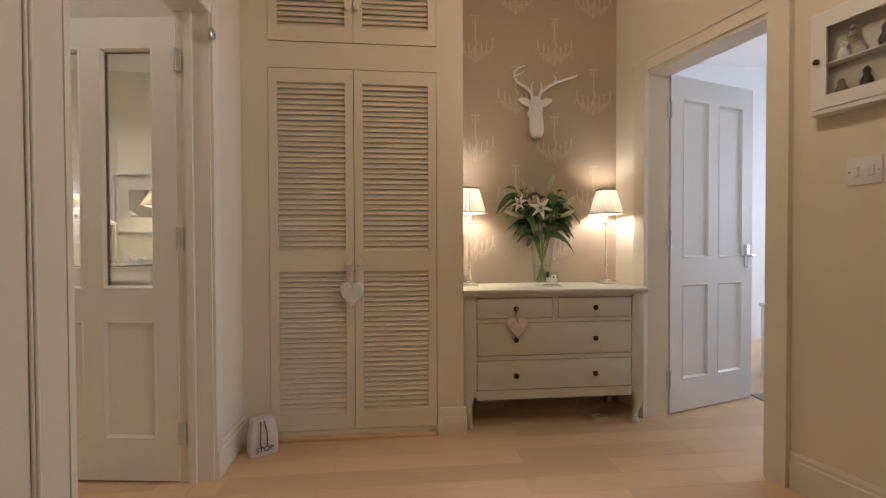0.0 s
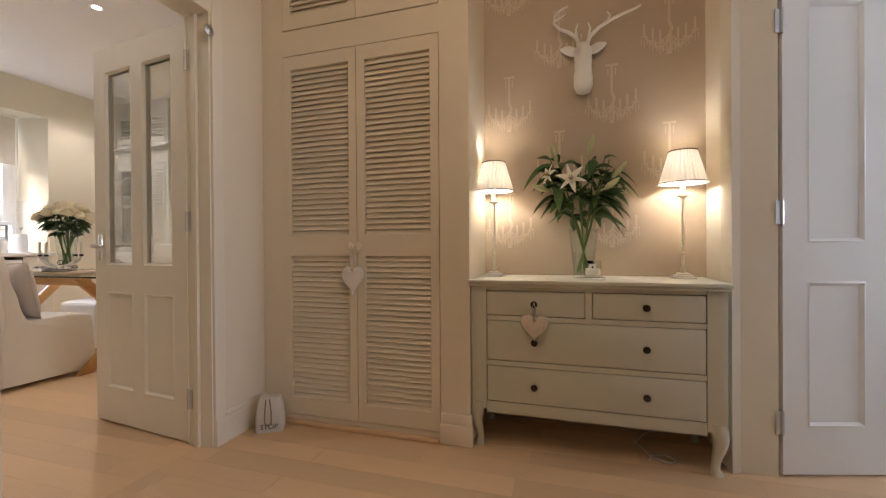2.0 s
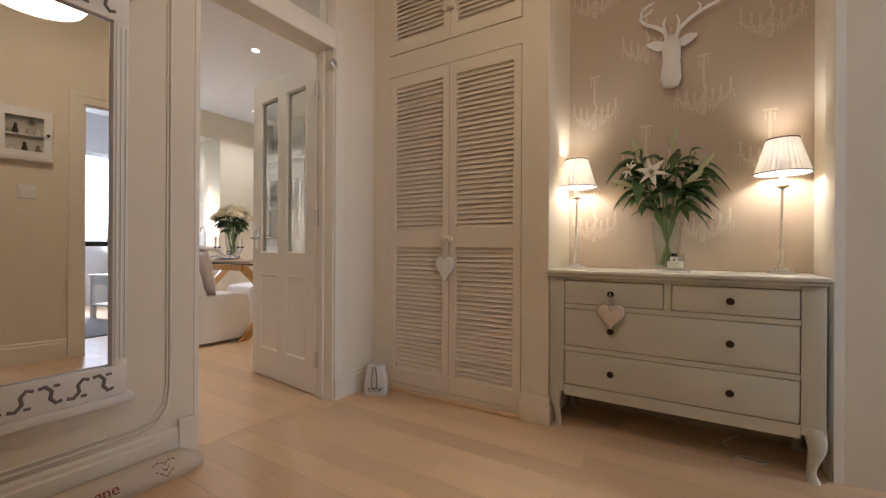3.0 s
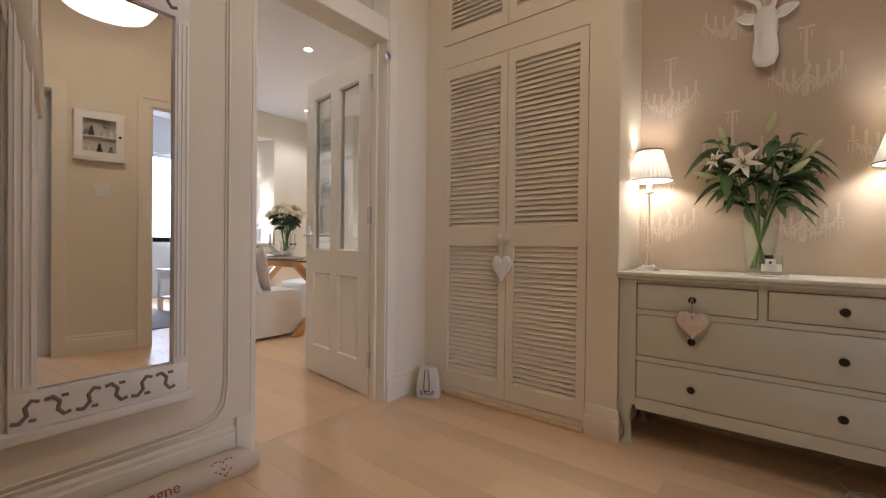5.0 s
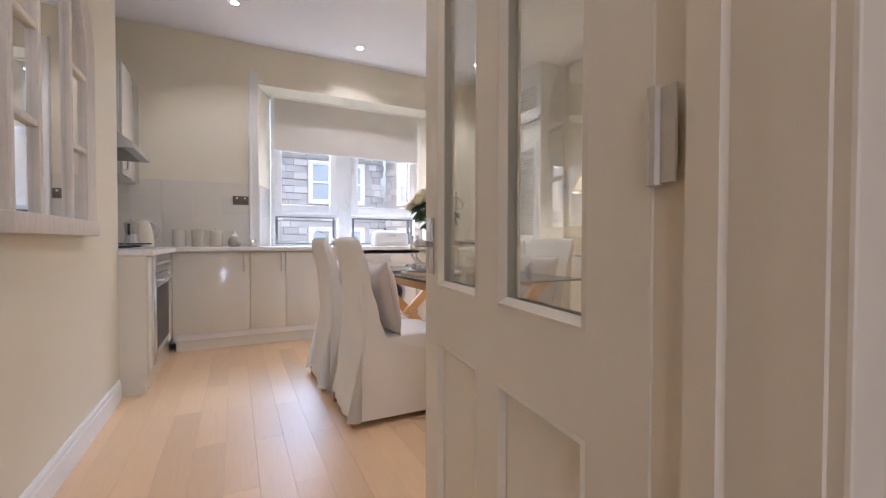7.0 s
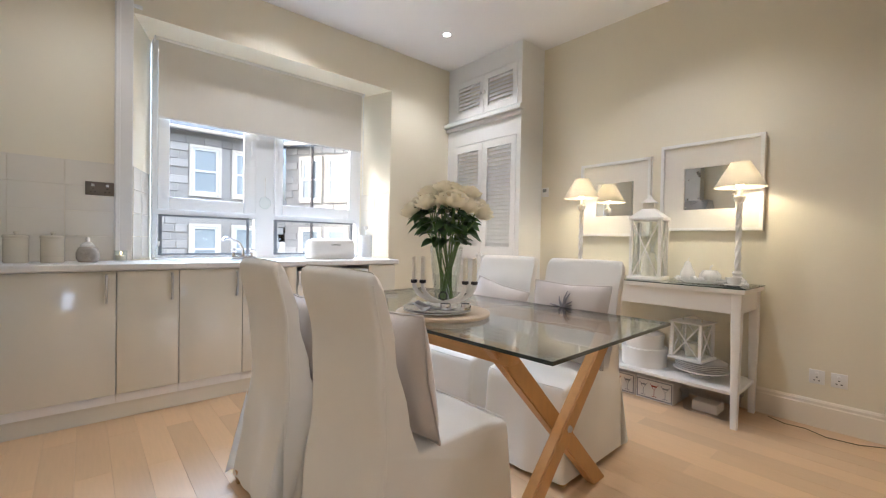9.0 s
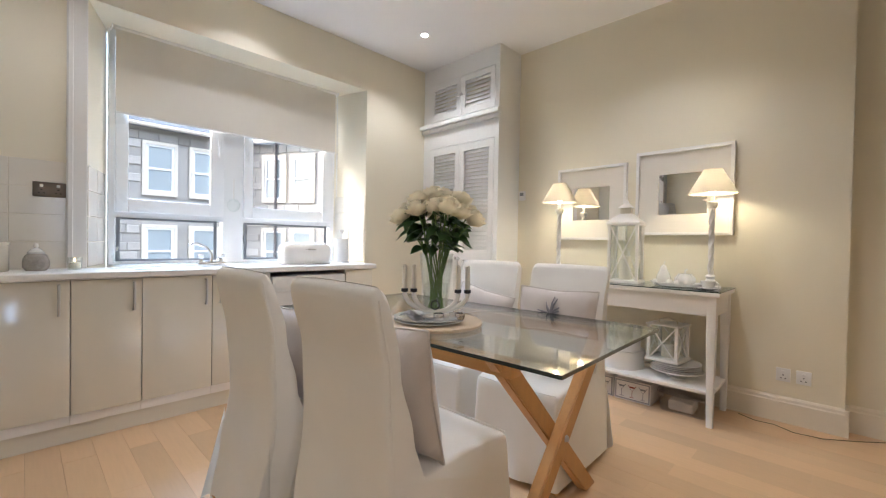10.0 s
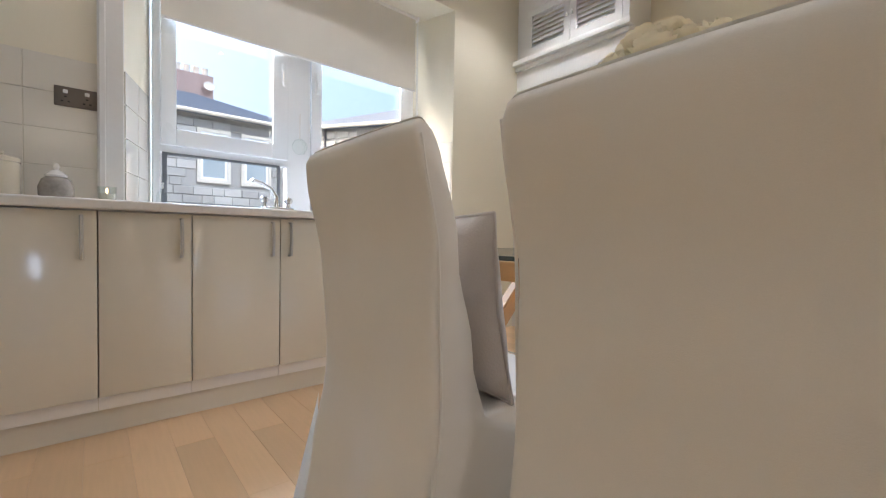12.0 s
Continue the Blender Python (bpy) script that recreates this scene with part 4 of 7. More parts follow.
for y in (2.262, 4.022):
    part("bracket", box(-5.33, y - 0.004, 2.55, -5.27, y + 0.004, 2.62, 0.002), PLASTICW, bl)
part("chain", tube([(-5.275, 4.014, 2.585), (-5.272, 4.016, 2.0), (-5.272, 4.018, 1.55), (-5.285, 4.018, 1.55), (-5.29, 4.016, 2.58)], 0.0022, 5), PLASTICW, bl)
# ---- hall things ----
PRINT = mat("pale_pearl_print", (0.605, 0.51, 0.39), 0.45, var=0.1, scale=30, bump=0.1)
paper = bpy.data.objects["wallpaper_panel"]


def strip(pts, w, bm):
    # a flat ribbon in the x-z plane
    lift = -0.00012 * (len(bm.faces) % 9)
    pts = [Vector((p[0], lift, p[1])) for p in pts]
    vs = []
    for i, p in enumerate(pts):
        d = (pts[min(i + 1, len(pts) - 1)] - pts[max(i - 1, 0)]).normalized()
        n = Vector((-d.z, 0, d.x)) * w * 0.5
        vs.append((bm.verts.new(p + n), bm.verts.new(p - n)))
    for a, b in zip(vs, vs[1:]):
        bm.faces.new((a[0], a[1], b[1], b[0]))


def chandelier_print():
    bm = bmesh.new()
    strip([(0, 0.20), (0, 0.06)], 0.012, bm)
    strip([(-0.03, 0.205), (0.03, 0.205)], 0.012, bm)
    strip([(-0.018, 0.19), (-0.018, 0.15)], 0.006, bm)
    strip([(0.018, 0.19), (0.018, 0.15)], 0.006, bm)
    strip([(0, 0.06), (0.012, 0.03), (0, -0.01), (0.008, -0.05), (0, -0.10)], 0.016, bm)
    for s in (-1, 1):
        for r, drop, top in ((0.115, -0.02, 0.055), (0.075, -0.045, 0.02), (0.04, -0.06, 0.0)):
            strip([(0, 0.0), (s * r * 0.35, drop - 0.02), (s * r * 0.75, drop - 0.012), (s * r, drop + 0.02)], 0.007, bm)
            strip([(s * r - 0.016, drop + 0.022), (s * r + 0.016, drop + 0.022)], 0.007, bm)
            strip([(s * r, drop + 0.028), (s * r, drop + 0.028 + 0.06)], 0.011, bm)
            for k in (-1, 0, 1):
                strip([(s * r + k * 0.014, drop + 0.012), (s * r + k * 0.014, drop - 0.02 - 0.014 * (k == 0))], 0.004, bm)
        for k in range(6):
            x = s * 0.018 * (k + 0.5)
            strip([(x, -0.035 + 0.002 * k), (x, -0.10 + 0.013 * k)], 0.006, bm)
        strip([(0, -0.02), (s * 0.05, -0.075), (s * 0.1, -0.02)], 0.004, bm)
    return mesh_of("chandelier_print", bm, PRINT)


cp = chandelier_print()
for k, x in enumerate((0.83, 1.10, 1.365, 1.635)):
    for j in range(4):
        z = (1.05 if k % 2 == 0 else 1.375) + 0.65 * j
        if z < 2.8:
            share("chandelier_print", cp, paper, pose(x, RY - 0.005, z))


# table lamps on the chest
def chest_lamp(m, label):
    l = thing("table_lamp", m, label, "lamp", "lamps on the chest")
    bm = bx(bmesh.new(), -0.048, -0.048, 0.0, 0.048, 0.048, 0.008, 0.003)
    bx(bm, -0.038, -0.038, 0.008, 0.038, 0.038, 0.016, 0.003)
    bx(bm, -0.026, -0.026, 0.016, 0.026, 0.026, 0.026, 0.004)
    part("base", bm, WPAINT, l, "stepped square white base")
    part("stem", lathe([(0.012, 0.026), (0.014, 0.05), (0.008, 0.06), (0.007, 0.11), (0.012, 0.115), (0.012, 0.122), (0.0065, 0.13), (0.006, 0.38), (0.012, 0.385), (0.026, 0.392), (0.026, 0.396), (0.011, 0.4)], 16), STEELW, l, "slim pale metal stem")
    part("candle_tube", lathe([(0.012, 0.398), (0.012, 0.46)], 14), WAX, l)
    bulb = part("bulb", lathe([(0.0, 0.46), (0.011, 0.462), (0.018, 0.49), (0.012, 0.515), (0.0, 0.53)], 14, caps=False), BULB, l, "lit bulb")
    bulb.visible_shadow = False
    n = 60
    rings = []
    for z, r in ((0.45, 0.102), (0.605, 0.057)):
        rings.append([((r + 0.0032 * (-1) ** i) * math.cos(2 * math.pi * i / n), (r + 0.0032 * (-1) ** i) * math.sin(2 * math.pi * i / n), z) for i in range(n)])
    part("shade", loft(rings, caps=False), SHADE, l, "pleated cream fabric shade", 20)
    for z, r in ((0.451, 0.1075), (0.604, 0.0615)):
        part("trim", lathe([(r, z - 0.003), (r + 0.0015, z), (r, z + 0.003), (r - 0.003, z), (r, z - 0.003)], 36, caps=False), TRIMB, l, "brown shade trim")
    return l


STEELW = mat("distressed_white_metal", (0.62, 0.57, 0.47), 0.45, 0.2, 0.15, 30)
BULB = glow_mat("lit_bulb", (1.0, 0.84, 0.62), 5)
TRIMB = mat("brown_shade_trim", (0.10, 0.07, 0.05), 0.8)
for x, y in ((0.765, 2.905), (1.667, 2.93)):
    chest_lamp(pose(x, y, TOP), "slim white table lamp with lit pleated shade on the chest")
    lamp("table_lamp_light", "POINT", pose(x, y, TOP + 0.525), 0.95, (1.0, 0.95, 0.84), 0.025)


# flowers
def leaf_blade(bm, p, d, L, w, droop, roll=0.0, n=6):
    d = Vector(d).normalized()
    side = d.cross(Vector((0, 0, 1)))
    side = side.normalized() if side.length > 0.05 else Vector((1, 0, 0))
    side = (side * math.cos(roll) + d.cross(side) * math.sin(roll)).normalized()
    rows = []
    for i in range(n + 1):
        u = i / n
        c = Vector(p) + d * L * u + Vector((0, 0, -droop * L * u * u))
        ww = w * math.sin(math.pi * min(1, u * 0.92 + 0.06)) ** 0.8 * (1 if u < 0.98 else 0.15)
        up = side.cross(d).normalized() * ww * 0.22
        rows.append([bm.verts.new(c - side * ww * 0.5 + up), bm.verts.new(c), bm.verts.new(c + side * ww * 0.5 + up)])
    for a, b in zip(rows, rows[1:]):
        bm.faces.new((a[0], a[1], b[1], b[0]))
        bm.faces.new((a[1], a[2], b[2], b[1]))
    return bm


def glass_vase(parent, r0, r1, h, name="vase"):
    prof = [(0.0, 0.0), (r0 * 0.96, 0.0), (r0, 0.006), (r0, 0.03), (r1 * 0.92, h * 0.7), (r1, h), (r1 - 0.004, h), (r1 * 0.92 - 0.005, h * 0.7), (r0 - 0.005, 0.035), (r0 - 0.01, 0.022), (0.0, 0.02)]
    v = part(name, lathe(prof, 32, caps=False), VASEG, parent, "clear glass vase")
    v.visible_shadow = False
    w = part("water", lathe([(0, 0.023), (r0 - 0.011, 0.0235), (r0 - 0.006, 0.04), ((r0 + r1) / 2 * 0.93 - 0.006, h * 0.52), (0, h * 0.52)], 28, caps=False), PANE, parent, "clear water")
    w.visible_shadow = False
    return v


VASEG = pane_mat("vase_glass", (0.96, 0.98, 0.97), 0.05)
rnd = random.Random(7)
lv = thing("lily_vase", pose(1.215, 2.86, TOP), "glass vase of white lilies with long dark green leaves", "vase of flowers")
glass_vase(lv, 0.05, 0.068, 0.24)
stems = []
for k in range(11):
    a = 2 * math.pi * k / 11 + rnd.uniform(-0.2, 0.2)
    sp = rnd.uniform(0.35, 1.0)
    top = Vector((0.23 * sp * math.cos(a), 0.12 * sp * math.sin(a), rnd.uniform(0.55, 0.68) - 0.09 * sp))
    base = Vector((-0.03 * math.cos(a), -0.03 * math.sin(a), 0.03))
    mid = Vector((0.035 * math.cos(a), 0.035 * math.sin(a), 0.25))
    pts = [base.lerp(mid, u) for u in (0, 0.5, 1)] + [mid.lerp(top, 0.5) + Vector((0, 0, 0.02)), top]
    part("stem", tube(pts, 0.0045, 6, r1=0.003), STEM, lv)
    stems.append((mid, top, a))
for mid, top, a in stems:
    for j in range(rnd.randint(9, 11)):
        u = rnd.uniform(0.12, 1.0)
        p = mid.lerp(top, u)
        aa = a + rnd.uniform(-1.5, 1.5)
        d = (math.cos(aa), 0.75 * math.sin(aa), rnd.uniform(-0.25, 0.9))
        part("leaf", leaf_blade(bmesh.new(), p, d, rnd.uniform(0.08, 0.15), rnd.uniform(0.034, 0.058), rnd.uniform(0.15, 0.9), rnd.uniform(-0.7, 0.7)), LEAF, lv, smooth=60)


def lily(c, d, size):
    d = Vector(d).normalized()
    a0 = d.orthogonal().normalized()
    b0 = d.cross(a0)
    for k in range(6):
        a = 2 * math.pi * k / 6
        out = (a0 * math.cos(a) + b0 * math.sin(a))
        bm = bmesh.new()
        rows = []
        side = d.cross(out).normalized()
        for i in range(8):
            u = i / 7
            p = Vector(c) + d * size * (0.55 * u - 0.32 * u ** 3) + out * size * (0.12 * u + 0.75 * u * u)
            w = size * (0.34 if k % 2 else 0.24) * math.sin(math.pi * min(1, 0.08 + 0.92 * u)) ** 0.75 * (1 if i < 7 else 0.1)
            rows.append([bm.verts.new(p - side * w * 0.5 + d * w * 0.12), bm.verts.new(p), bm.verts.new(p + side * w * 0.5 + d * w * 0.12)])
        for q, r in zip(rows, rows[1:]):
            bm.faces.new((q[0], q[1], r[1], r[0]))
            bm.faces.new((q[1], q[2], r[2], r[1]))
        part("petal", bm, LILY, lv, smooth=60)
    bm = bmesh.new()
    for k in range(6):
        a = 2 * math.pi * k / 6 + 0.3
        tube([Vector(c), Vector(c) + d * size * 0.5 + (a0 * math.cos(a) + b0 * math.sin(a)) * size * 0.14], 0.0016, 5, bm)
    part("stamens", bm, mat("ochre_stamen", (0.45, 0.30, 0.06), 0.8), lv)


lily((-0.055, -0.12, 0.47), (-0.1, -1, 0.12), 0.085)
lily((-0.15, -0.06, 0.50), (-0.75, -0.6, 0.3), 0.07)
for c, d in (((-0.12, -0.05, 0.56), (-0.3, -0.2, 1)), ((-0.155, -0.02, 0.43), (-1, -0.2, 0.35)), ((0.02, -0.06, 0.59), (0.3, -0.3, 1)), ((0.13, -0.02, 0.48), (0.7, -0.2, 0.8)), ((0.09, -0.09, 0.42), (0.6, -0.7, 0.4))):
    d = Vector(d).normalized()
    pts = [Vector(c) + d * 0.10 * u for u in (0, 0.15, 0.4, 0.7, 0.9, 1.0)]
    bm = bmesh.new()
    rings, a0 = [], d.orthogonal().normalized()
    b0 = d.cross(a0)
    for p, r in zip(pts, (0.004, 0.010, 0.014, 0.012, 0.007, 0.001)):
        rings.append([p + (a0 * math.cos(2 * math.pi * k / 9) + b0 * math.sin(2 * math.pi * k / 9)) * r for k in range(9)])
    part("bud", loft(rings, bm), mat("green_white_bud", (0.50, 0.55, 0.30), 0.5, var=0.15, scale=25), lv, "closed greenish lily bud", 60)

cj = thing("candle_jar", pose(1.255, 2.79, TOP), "glass candle jar on a small white coaster", "candle")
part("coaster", lathe([(0.0, 0), (0.056, 0), (0.058, 0.004), (0.056, 0.008), (0, 0.008)], 24, caps=False), CERAMIC, cj, "white round coaster")
part("jar", lathe([(0, 0.009), (0.036, 0.009), (0.038, 0.013), (0.038, 0.088), (0.0355, 0.088), (0.0355, 0.02), (0, 0.018)], 28, caps=False), VASEG, cj, "clear glass jar").visible_shadow = False
part("wax", lathe([(0, 0.02), (0.034, 0.02), (0.034, 0.05), (0, 0.048)], 24, caps=False), WAX, cj, "ivory wax")
part("label", grid_sheet(lambda u, v: (0.0386 * math.sin((u - 0.5) * 0.9 - 0.1), -0.0386 * math.cos((u - 0.5) * 0.9 - 0.1), 0.045 + v * 0.028), 8, 2, 0.0003), PLASTICW, cj, "plain white paper label")
part("label_mark", grid_sheet(lambda u, v: (0.0391 * math.sin((u - 0.5) * 0.2 - 0.1), -0.0391 * math.cos((u - 0.5) * 0.2 - 0.1), 0.053 + v * 0.01), 4, 1, 0.0002), INK, cj, "dark mark")

# white stag head on the wallpaper, one mesh
bm = bmesh.new()
ys = RY - 0.005
head = []
for t, z, hx, hy, yc in ((0, 1.745, 0.005, 0.004, -0.055), (0.04, 1.755, 0.035, 0.025, -0.06), (0.2, 1.79, 0.048, 0.03, -0.06), (0.4, 1.85, 0.046, 0.035, -0.055), (0.6, 1.905, 0.038, 0.036, -0.05), (0.8, 1.945, 0.043, 0.04, -0.045), (0.9, 1.985, 0.044, 0.04, -0.042), (1, 2.02, 0.022, 0.025, -0.035)):
    head.append([(p[0] + 1.222, ys + yc + p[1], z) for p in ring(0, 0, hx, hy, z, 16, 2.4)])
loft(head, bm)
tube([(1.222, ys - 0.05, 1.94), (1.222, ys + 0.0, 1.92)], 0.045, 12, bm)
for s in (-1, 1):
    ear = [(1.222 + s * (0.03 + 0.085 * u), ys - 0.045 + 0.01 * u, 1.975 + 0.03 * u, 0.006 + 0.022 * math.sin(math.pi * min(1, 0.15 + 0.85 * u))) for u in (0, 0.2, 0.45, 0.7, 0.9, 1.0)]
    loft([[(x + 0.3 * s * 0.2 * r * math.cos(2 * math.pi * k / 10), y + 0.35 * r * math.cos(2 * math.pi * k / 10), z + r * math.sin(2 * math.pi * k / 10)) for k in range(10)] for x, y, z, r in ear], bm)
    main = [(0.02, 2.01), (0.03, 2.05), (0.07, 2.085), (0.12, 2.11), (0.145, 2.14), (0.14, 2.18), (0.11, 2.205), (0.075, 2.215)] if s < 0 else [(0.02, 2.01), (0.035, 2.05), (0.08, 2.09), (0.14, 2.12), (0.20, 2.14), (0.255, 2.155), (0.275, 2.165)]
    tube([(1.222 + s * x, ys - 0.04 - 0.02 * i / 8, z) for i, (x, z) in enumerate(main)], 0.012, 8, bm, 0.005)
    tube([(1.222 + s * 0.03, ys - 0.045, 2.05), (1.222 + s * 0.035, ys - 0.06, 2.085), (1.222 + s * 0.025, ys - 0.065, 2.115)], 0.008, 8, bm, 0.003)
    tube([(1.222 + s * 0.12, ys - 0.05, 2.11), (1.222 + s * 0.13, ys - 0.065, 2.135), (1.222 + s * 0.115, ys - 0.07, 2.15)] if s > 0 else [(1.222 - 0.145, ys - 0.05, 2.15), (1.222 - 0.11, ys - 0.06, 2.16), (1.222 - 0.085, ys - 0.065, 2.175)], 0.007, 8, bm, 0.003)
solo("stag_head", bm, mat("matt_white_plaster", (0.80, 0.78, 0.74), 0.7, var=0.04, scale=12, bump=0.2, grain=80), "matt white plaster stag head hung on the wallpaper", "wall ornament", smooth=60)


def heart_mesh(w, h, t, puff=True):
    pts = []
    for i in range(40):
        a = 2 * math.pi * i / 40
        pts.append((16 * math.sin(a) ** 3 / 32 * w, (13 * math.cos(a) - 5 * math.cos(2 * a) - 2 * math.cos(3 * a) - math.cos(4 * a)) / 29 * h))
    bm = bmesh.new()
    rings = []
    for k, (sc, y) in enumerate(((0.3, -0.5), (0.7, -0.47), (0.92, -0.32), (1.0, 0.0), (0.92, 0.32), (0.7, 0.47), (0.3, 0.5))):
        rings.append([(x * sc, y * t, z * sc) for x, z in pts])
    return loft(rings, bm)


h1 = thing("hanging_heart", pose(0.078, CY - 0.03, 0.80), "white wooden heart hung by ribbon from the closet knob", "ornament")
part("heart", heart_mesh(0.13, 0.15, 0.022), WPAINT, h1)
for s in (-1, 1):
    part("ribbon", tube([(s * 0.012, -0.004, 0.06), (s * 0.01, -0.01, 0.11), (s * 0.012 + 0.018, -0.014, 0.165)], 0.0035, 6), TEXTILE, h1, "pale ribbon")
h2 = thing("hanging_heart", pose(0.995, 2.635, 0.595), "padded cream fabric heart hung from a drawer knob", "ornament")
part("heart", heart_mesh(0.125, 0.125, 0.036), mat("cream_floral_fabric", (0.66, 0.56, 0.45), 0.95, var=0.25, scale=40, bump=0.4, grain=200), h2)
part("loop", tube([(-0.006, 0, 0.045), (-0.009, -0.004, 0.08), (-0.002, -0.008, 0.108), (0.006, -0.004, 0.08), (0.006, 0, 0.045)], 0.0022, 6), TEXTILE, h2, "cord loop")
part("charm", lathe([(0, 0), (0.007, 0), (0.008, 0.003), (0, 0.005)], 12, caps=False), WPAINT, h2).matrix_basis = pose(0.006, -0.02, 0.04, 90)

# fabric doorstop
ds = thing("doorstop", pose(-0.405, 2.455, 0, 0, 0, 30), "white fabric doorstop block lettered in black, rope handle", "doorstop")
part("block", loft([ring(0.07, 0.045, hx, hy, z, 32, 7) for z, hx, hy in ((0.0, 0.066, 0.042), (0.008, 0.071, 0.047), (0.09, 0.069, 0.044), (0.165, 0.056, 0.036), (0.178, 0.048, 0.028))]), mat("white_canvas", (0.70, 0.66, 0.60), 0.95, var=0.06, scale=10, bump=0.5, grain=260), ds)
part("rope_handle", tube([(0.055, 0.005, 0.172), (0.052, -0.006, 0.12), (0.05, -0.009, 0.06), (0.062, -0.012, 0.042), (0.082, -0.010, 0.052), (0.082, -0.007, 0.11), (0.072, 0.004, 0.174)], 0.0035, 7), ROPE, ds, "dark rope handle")
words("STOP", 0.036, pose(0.07, -0.0042, 0.022, 88), INK, ds)
solo("cable", tube([(1.48, 2.72, 0.004), (1.50, 2.78, 0.004), (1.56, 2.80, 0.004), (1.60, 2.76, 0.004), (1.57, 2.73, 0.005), (1.50, 2.76, 0.005), (1.45, 2.90, 0.004), (1.52, 3.03, 0.004)], 0.003, 6), PLASTICW, "loose white lamp cable under the chest", "cable")

# tall mirror with carved white frame
mi = thing("wall_mirror", pose(XE, 1.235, 0, 0, 0, 2.2) @ pose(0, -1.235, 0), "tall mirror in a carved white wooden frame", "mirror")
MY0, MY1, MZ0, MZ1 = 0.745, 1.235, 0.332, 1.89
part("backing", box(0.001, MY0 + 0.01, MZ0 + 0.01, 0.012, MY1 - 0.01, MZ1 - 0.02), WPAINT, mi)
part("glass", box(0.012, 0.826, 0.478, 0.017, 1.186, 1.728), MIRROR, mi, "silvered mirror glass", None)
for y0, y1 in ((MY0 + 0.02, 0.826), (1.186, MY1)):
    st = part("stile", box(0.012, y0, 0.47, 0.036, y1, 1.735, 0.003), WPAINT, mi)
    for k in range(3):
        yy = y0 + (y1 - y0) * (k + 0.7) / 3.4
        part("flute", tube([(0.037, yy, 0.495), (0.037, yy, 1.715)], 0.004, 6), WPAINT, st)
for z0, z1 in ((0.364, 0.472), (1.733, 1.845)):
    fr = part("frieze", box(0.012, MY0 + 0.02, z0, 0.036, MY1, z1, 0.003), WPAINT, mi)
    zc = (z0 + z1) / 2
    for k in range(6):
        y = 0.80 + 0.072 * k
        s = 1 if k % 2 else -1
        # grey tubes on the frieze face; their colour paints the cut-outs' shade
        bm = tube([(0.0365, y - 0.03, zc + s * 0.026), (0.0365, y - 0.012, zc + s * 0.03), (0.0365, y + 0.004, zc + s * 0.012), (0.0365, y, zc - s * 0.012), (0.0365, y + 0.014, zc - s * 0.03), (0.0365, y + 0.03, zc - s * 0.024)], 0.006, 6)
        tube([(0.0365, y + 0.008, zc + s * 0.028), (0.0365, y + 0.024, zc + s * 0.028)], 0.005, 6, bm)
        part("scroll", bm, mat("grey_painted_cutout_shade", (0.20, 0.18, 0.17), 0.9) if k == 0 and z0 < 1 else bpy.data.materials["grey_painted_cutout_shade"], fr, "raised grey scroll painted as the shade of a cut-out")
part("base_moulding", box(0.001, MY0, MZ0, 0.05, MY1 + 0.02, MZ0 + 0.032, 0.006), WPAINT, mi)
part("cornice", bx(bx(bmesh.new(), 0.001, MY0, 1.845, 0.05, MY1 + 0.02, 1.865, 0.005), 0.001, MY0 - 0.02, 1.865, 0.065, MY1 + 0.04, 1.895, 0.006), WPAINT, mi)
# cloth drape on the frame
dr = solo("hanging_scarf", loft([[(XE + 0.046 + 0.012 * math.sin(3 * a + z * 9) * k + 0.01 * math.cos(a), 0.775 + off + w * math.sin(a), z) for a in [2 * math.pi * i / 20 for i in range(20)]] for z, w, off, k in ((1.87, 0.035, 0.0, 0.6), (1.75, 0.05, 0.005, 0.8), (1.55, 0.04, 0.02, 0.6), (1.38, 0.022, 0.045, 0.4), (1.28, 0.007, 0.058, 0.1))]), TEXTILE, "pale linen scarf hung over the mirror frame", "scarf", smooth=70)

# painted cable run beside the doorway
setting("trim_cable_run", tube([(XE + 0.004, 1.395, 2.9), (XE + 0.004, 1.397, 0.34), (XE + 0.006, 1.385, 0.25), (XE + 0.009, 1.35, 0.205), (XE + 0.011, 1.28, 0.188), (XE + 0.010, 0.7, 0.176), (XE + 0.010, -1.5, 0.176)], 0.0055, 8), GLOSSW, "painted cable running down beside the doorway", 60)
setting("trim_cable_run_inner", tube([(XE + 0.004, 1.383, 2.9), (XE + 0.004, 1.384, 0.35), (XE + 0.005, 1.372, 0.27), (XE + 0.005, 1.335, 0.222), (XE + 0.005, 1.27, 0.205), (XE + 0.005, 0.7, 0.194), (XE + 0.005, -1.5, 0.194)], 0.004, 8), GLOSSW, "second painted cable", 60)
setting("trim_plinth_mirror_side", box(XE, 1.425, 0, XE + 0.024, 1.493, 0.19, 0.004), GLOSSW, "cream plinth block")

de = thing("draught_excluder", pose(XE + 0.075, 0, 0), "long cream fabric draught excluder printed in faded red", "draught excluder")
rings = []
for i in range(29):
    u = i / 28
    y = 0.55 + 0.93 * u
    k = min(1, 6 * min(u, 1 - u) + 0.55)
    rings.append([(0.055 * k * math.cos(a) * (1.05 if math.sin(a) < 0 else 0.95), y + 0.003 * math.sin(9 * u), 0.046 * k + 0.046 * k * (math.sin(a) if math.sin(a) > -0.7 else -0.99)) for a in [2 * math.pi * j / 22 for j in range(22)]])
part("tube", loft(rings), mat("cream_ticking", (0.66, 0.57, 0.45), 0.95, var=0.05, scale=10, bump=0.5, grain=260), de, smooth=60)
words("Campagne", 0.052, pose(0.0605, 1.07, 0.045, 62, 0, 90) , REDINK, de)
hb = bmesh.new()
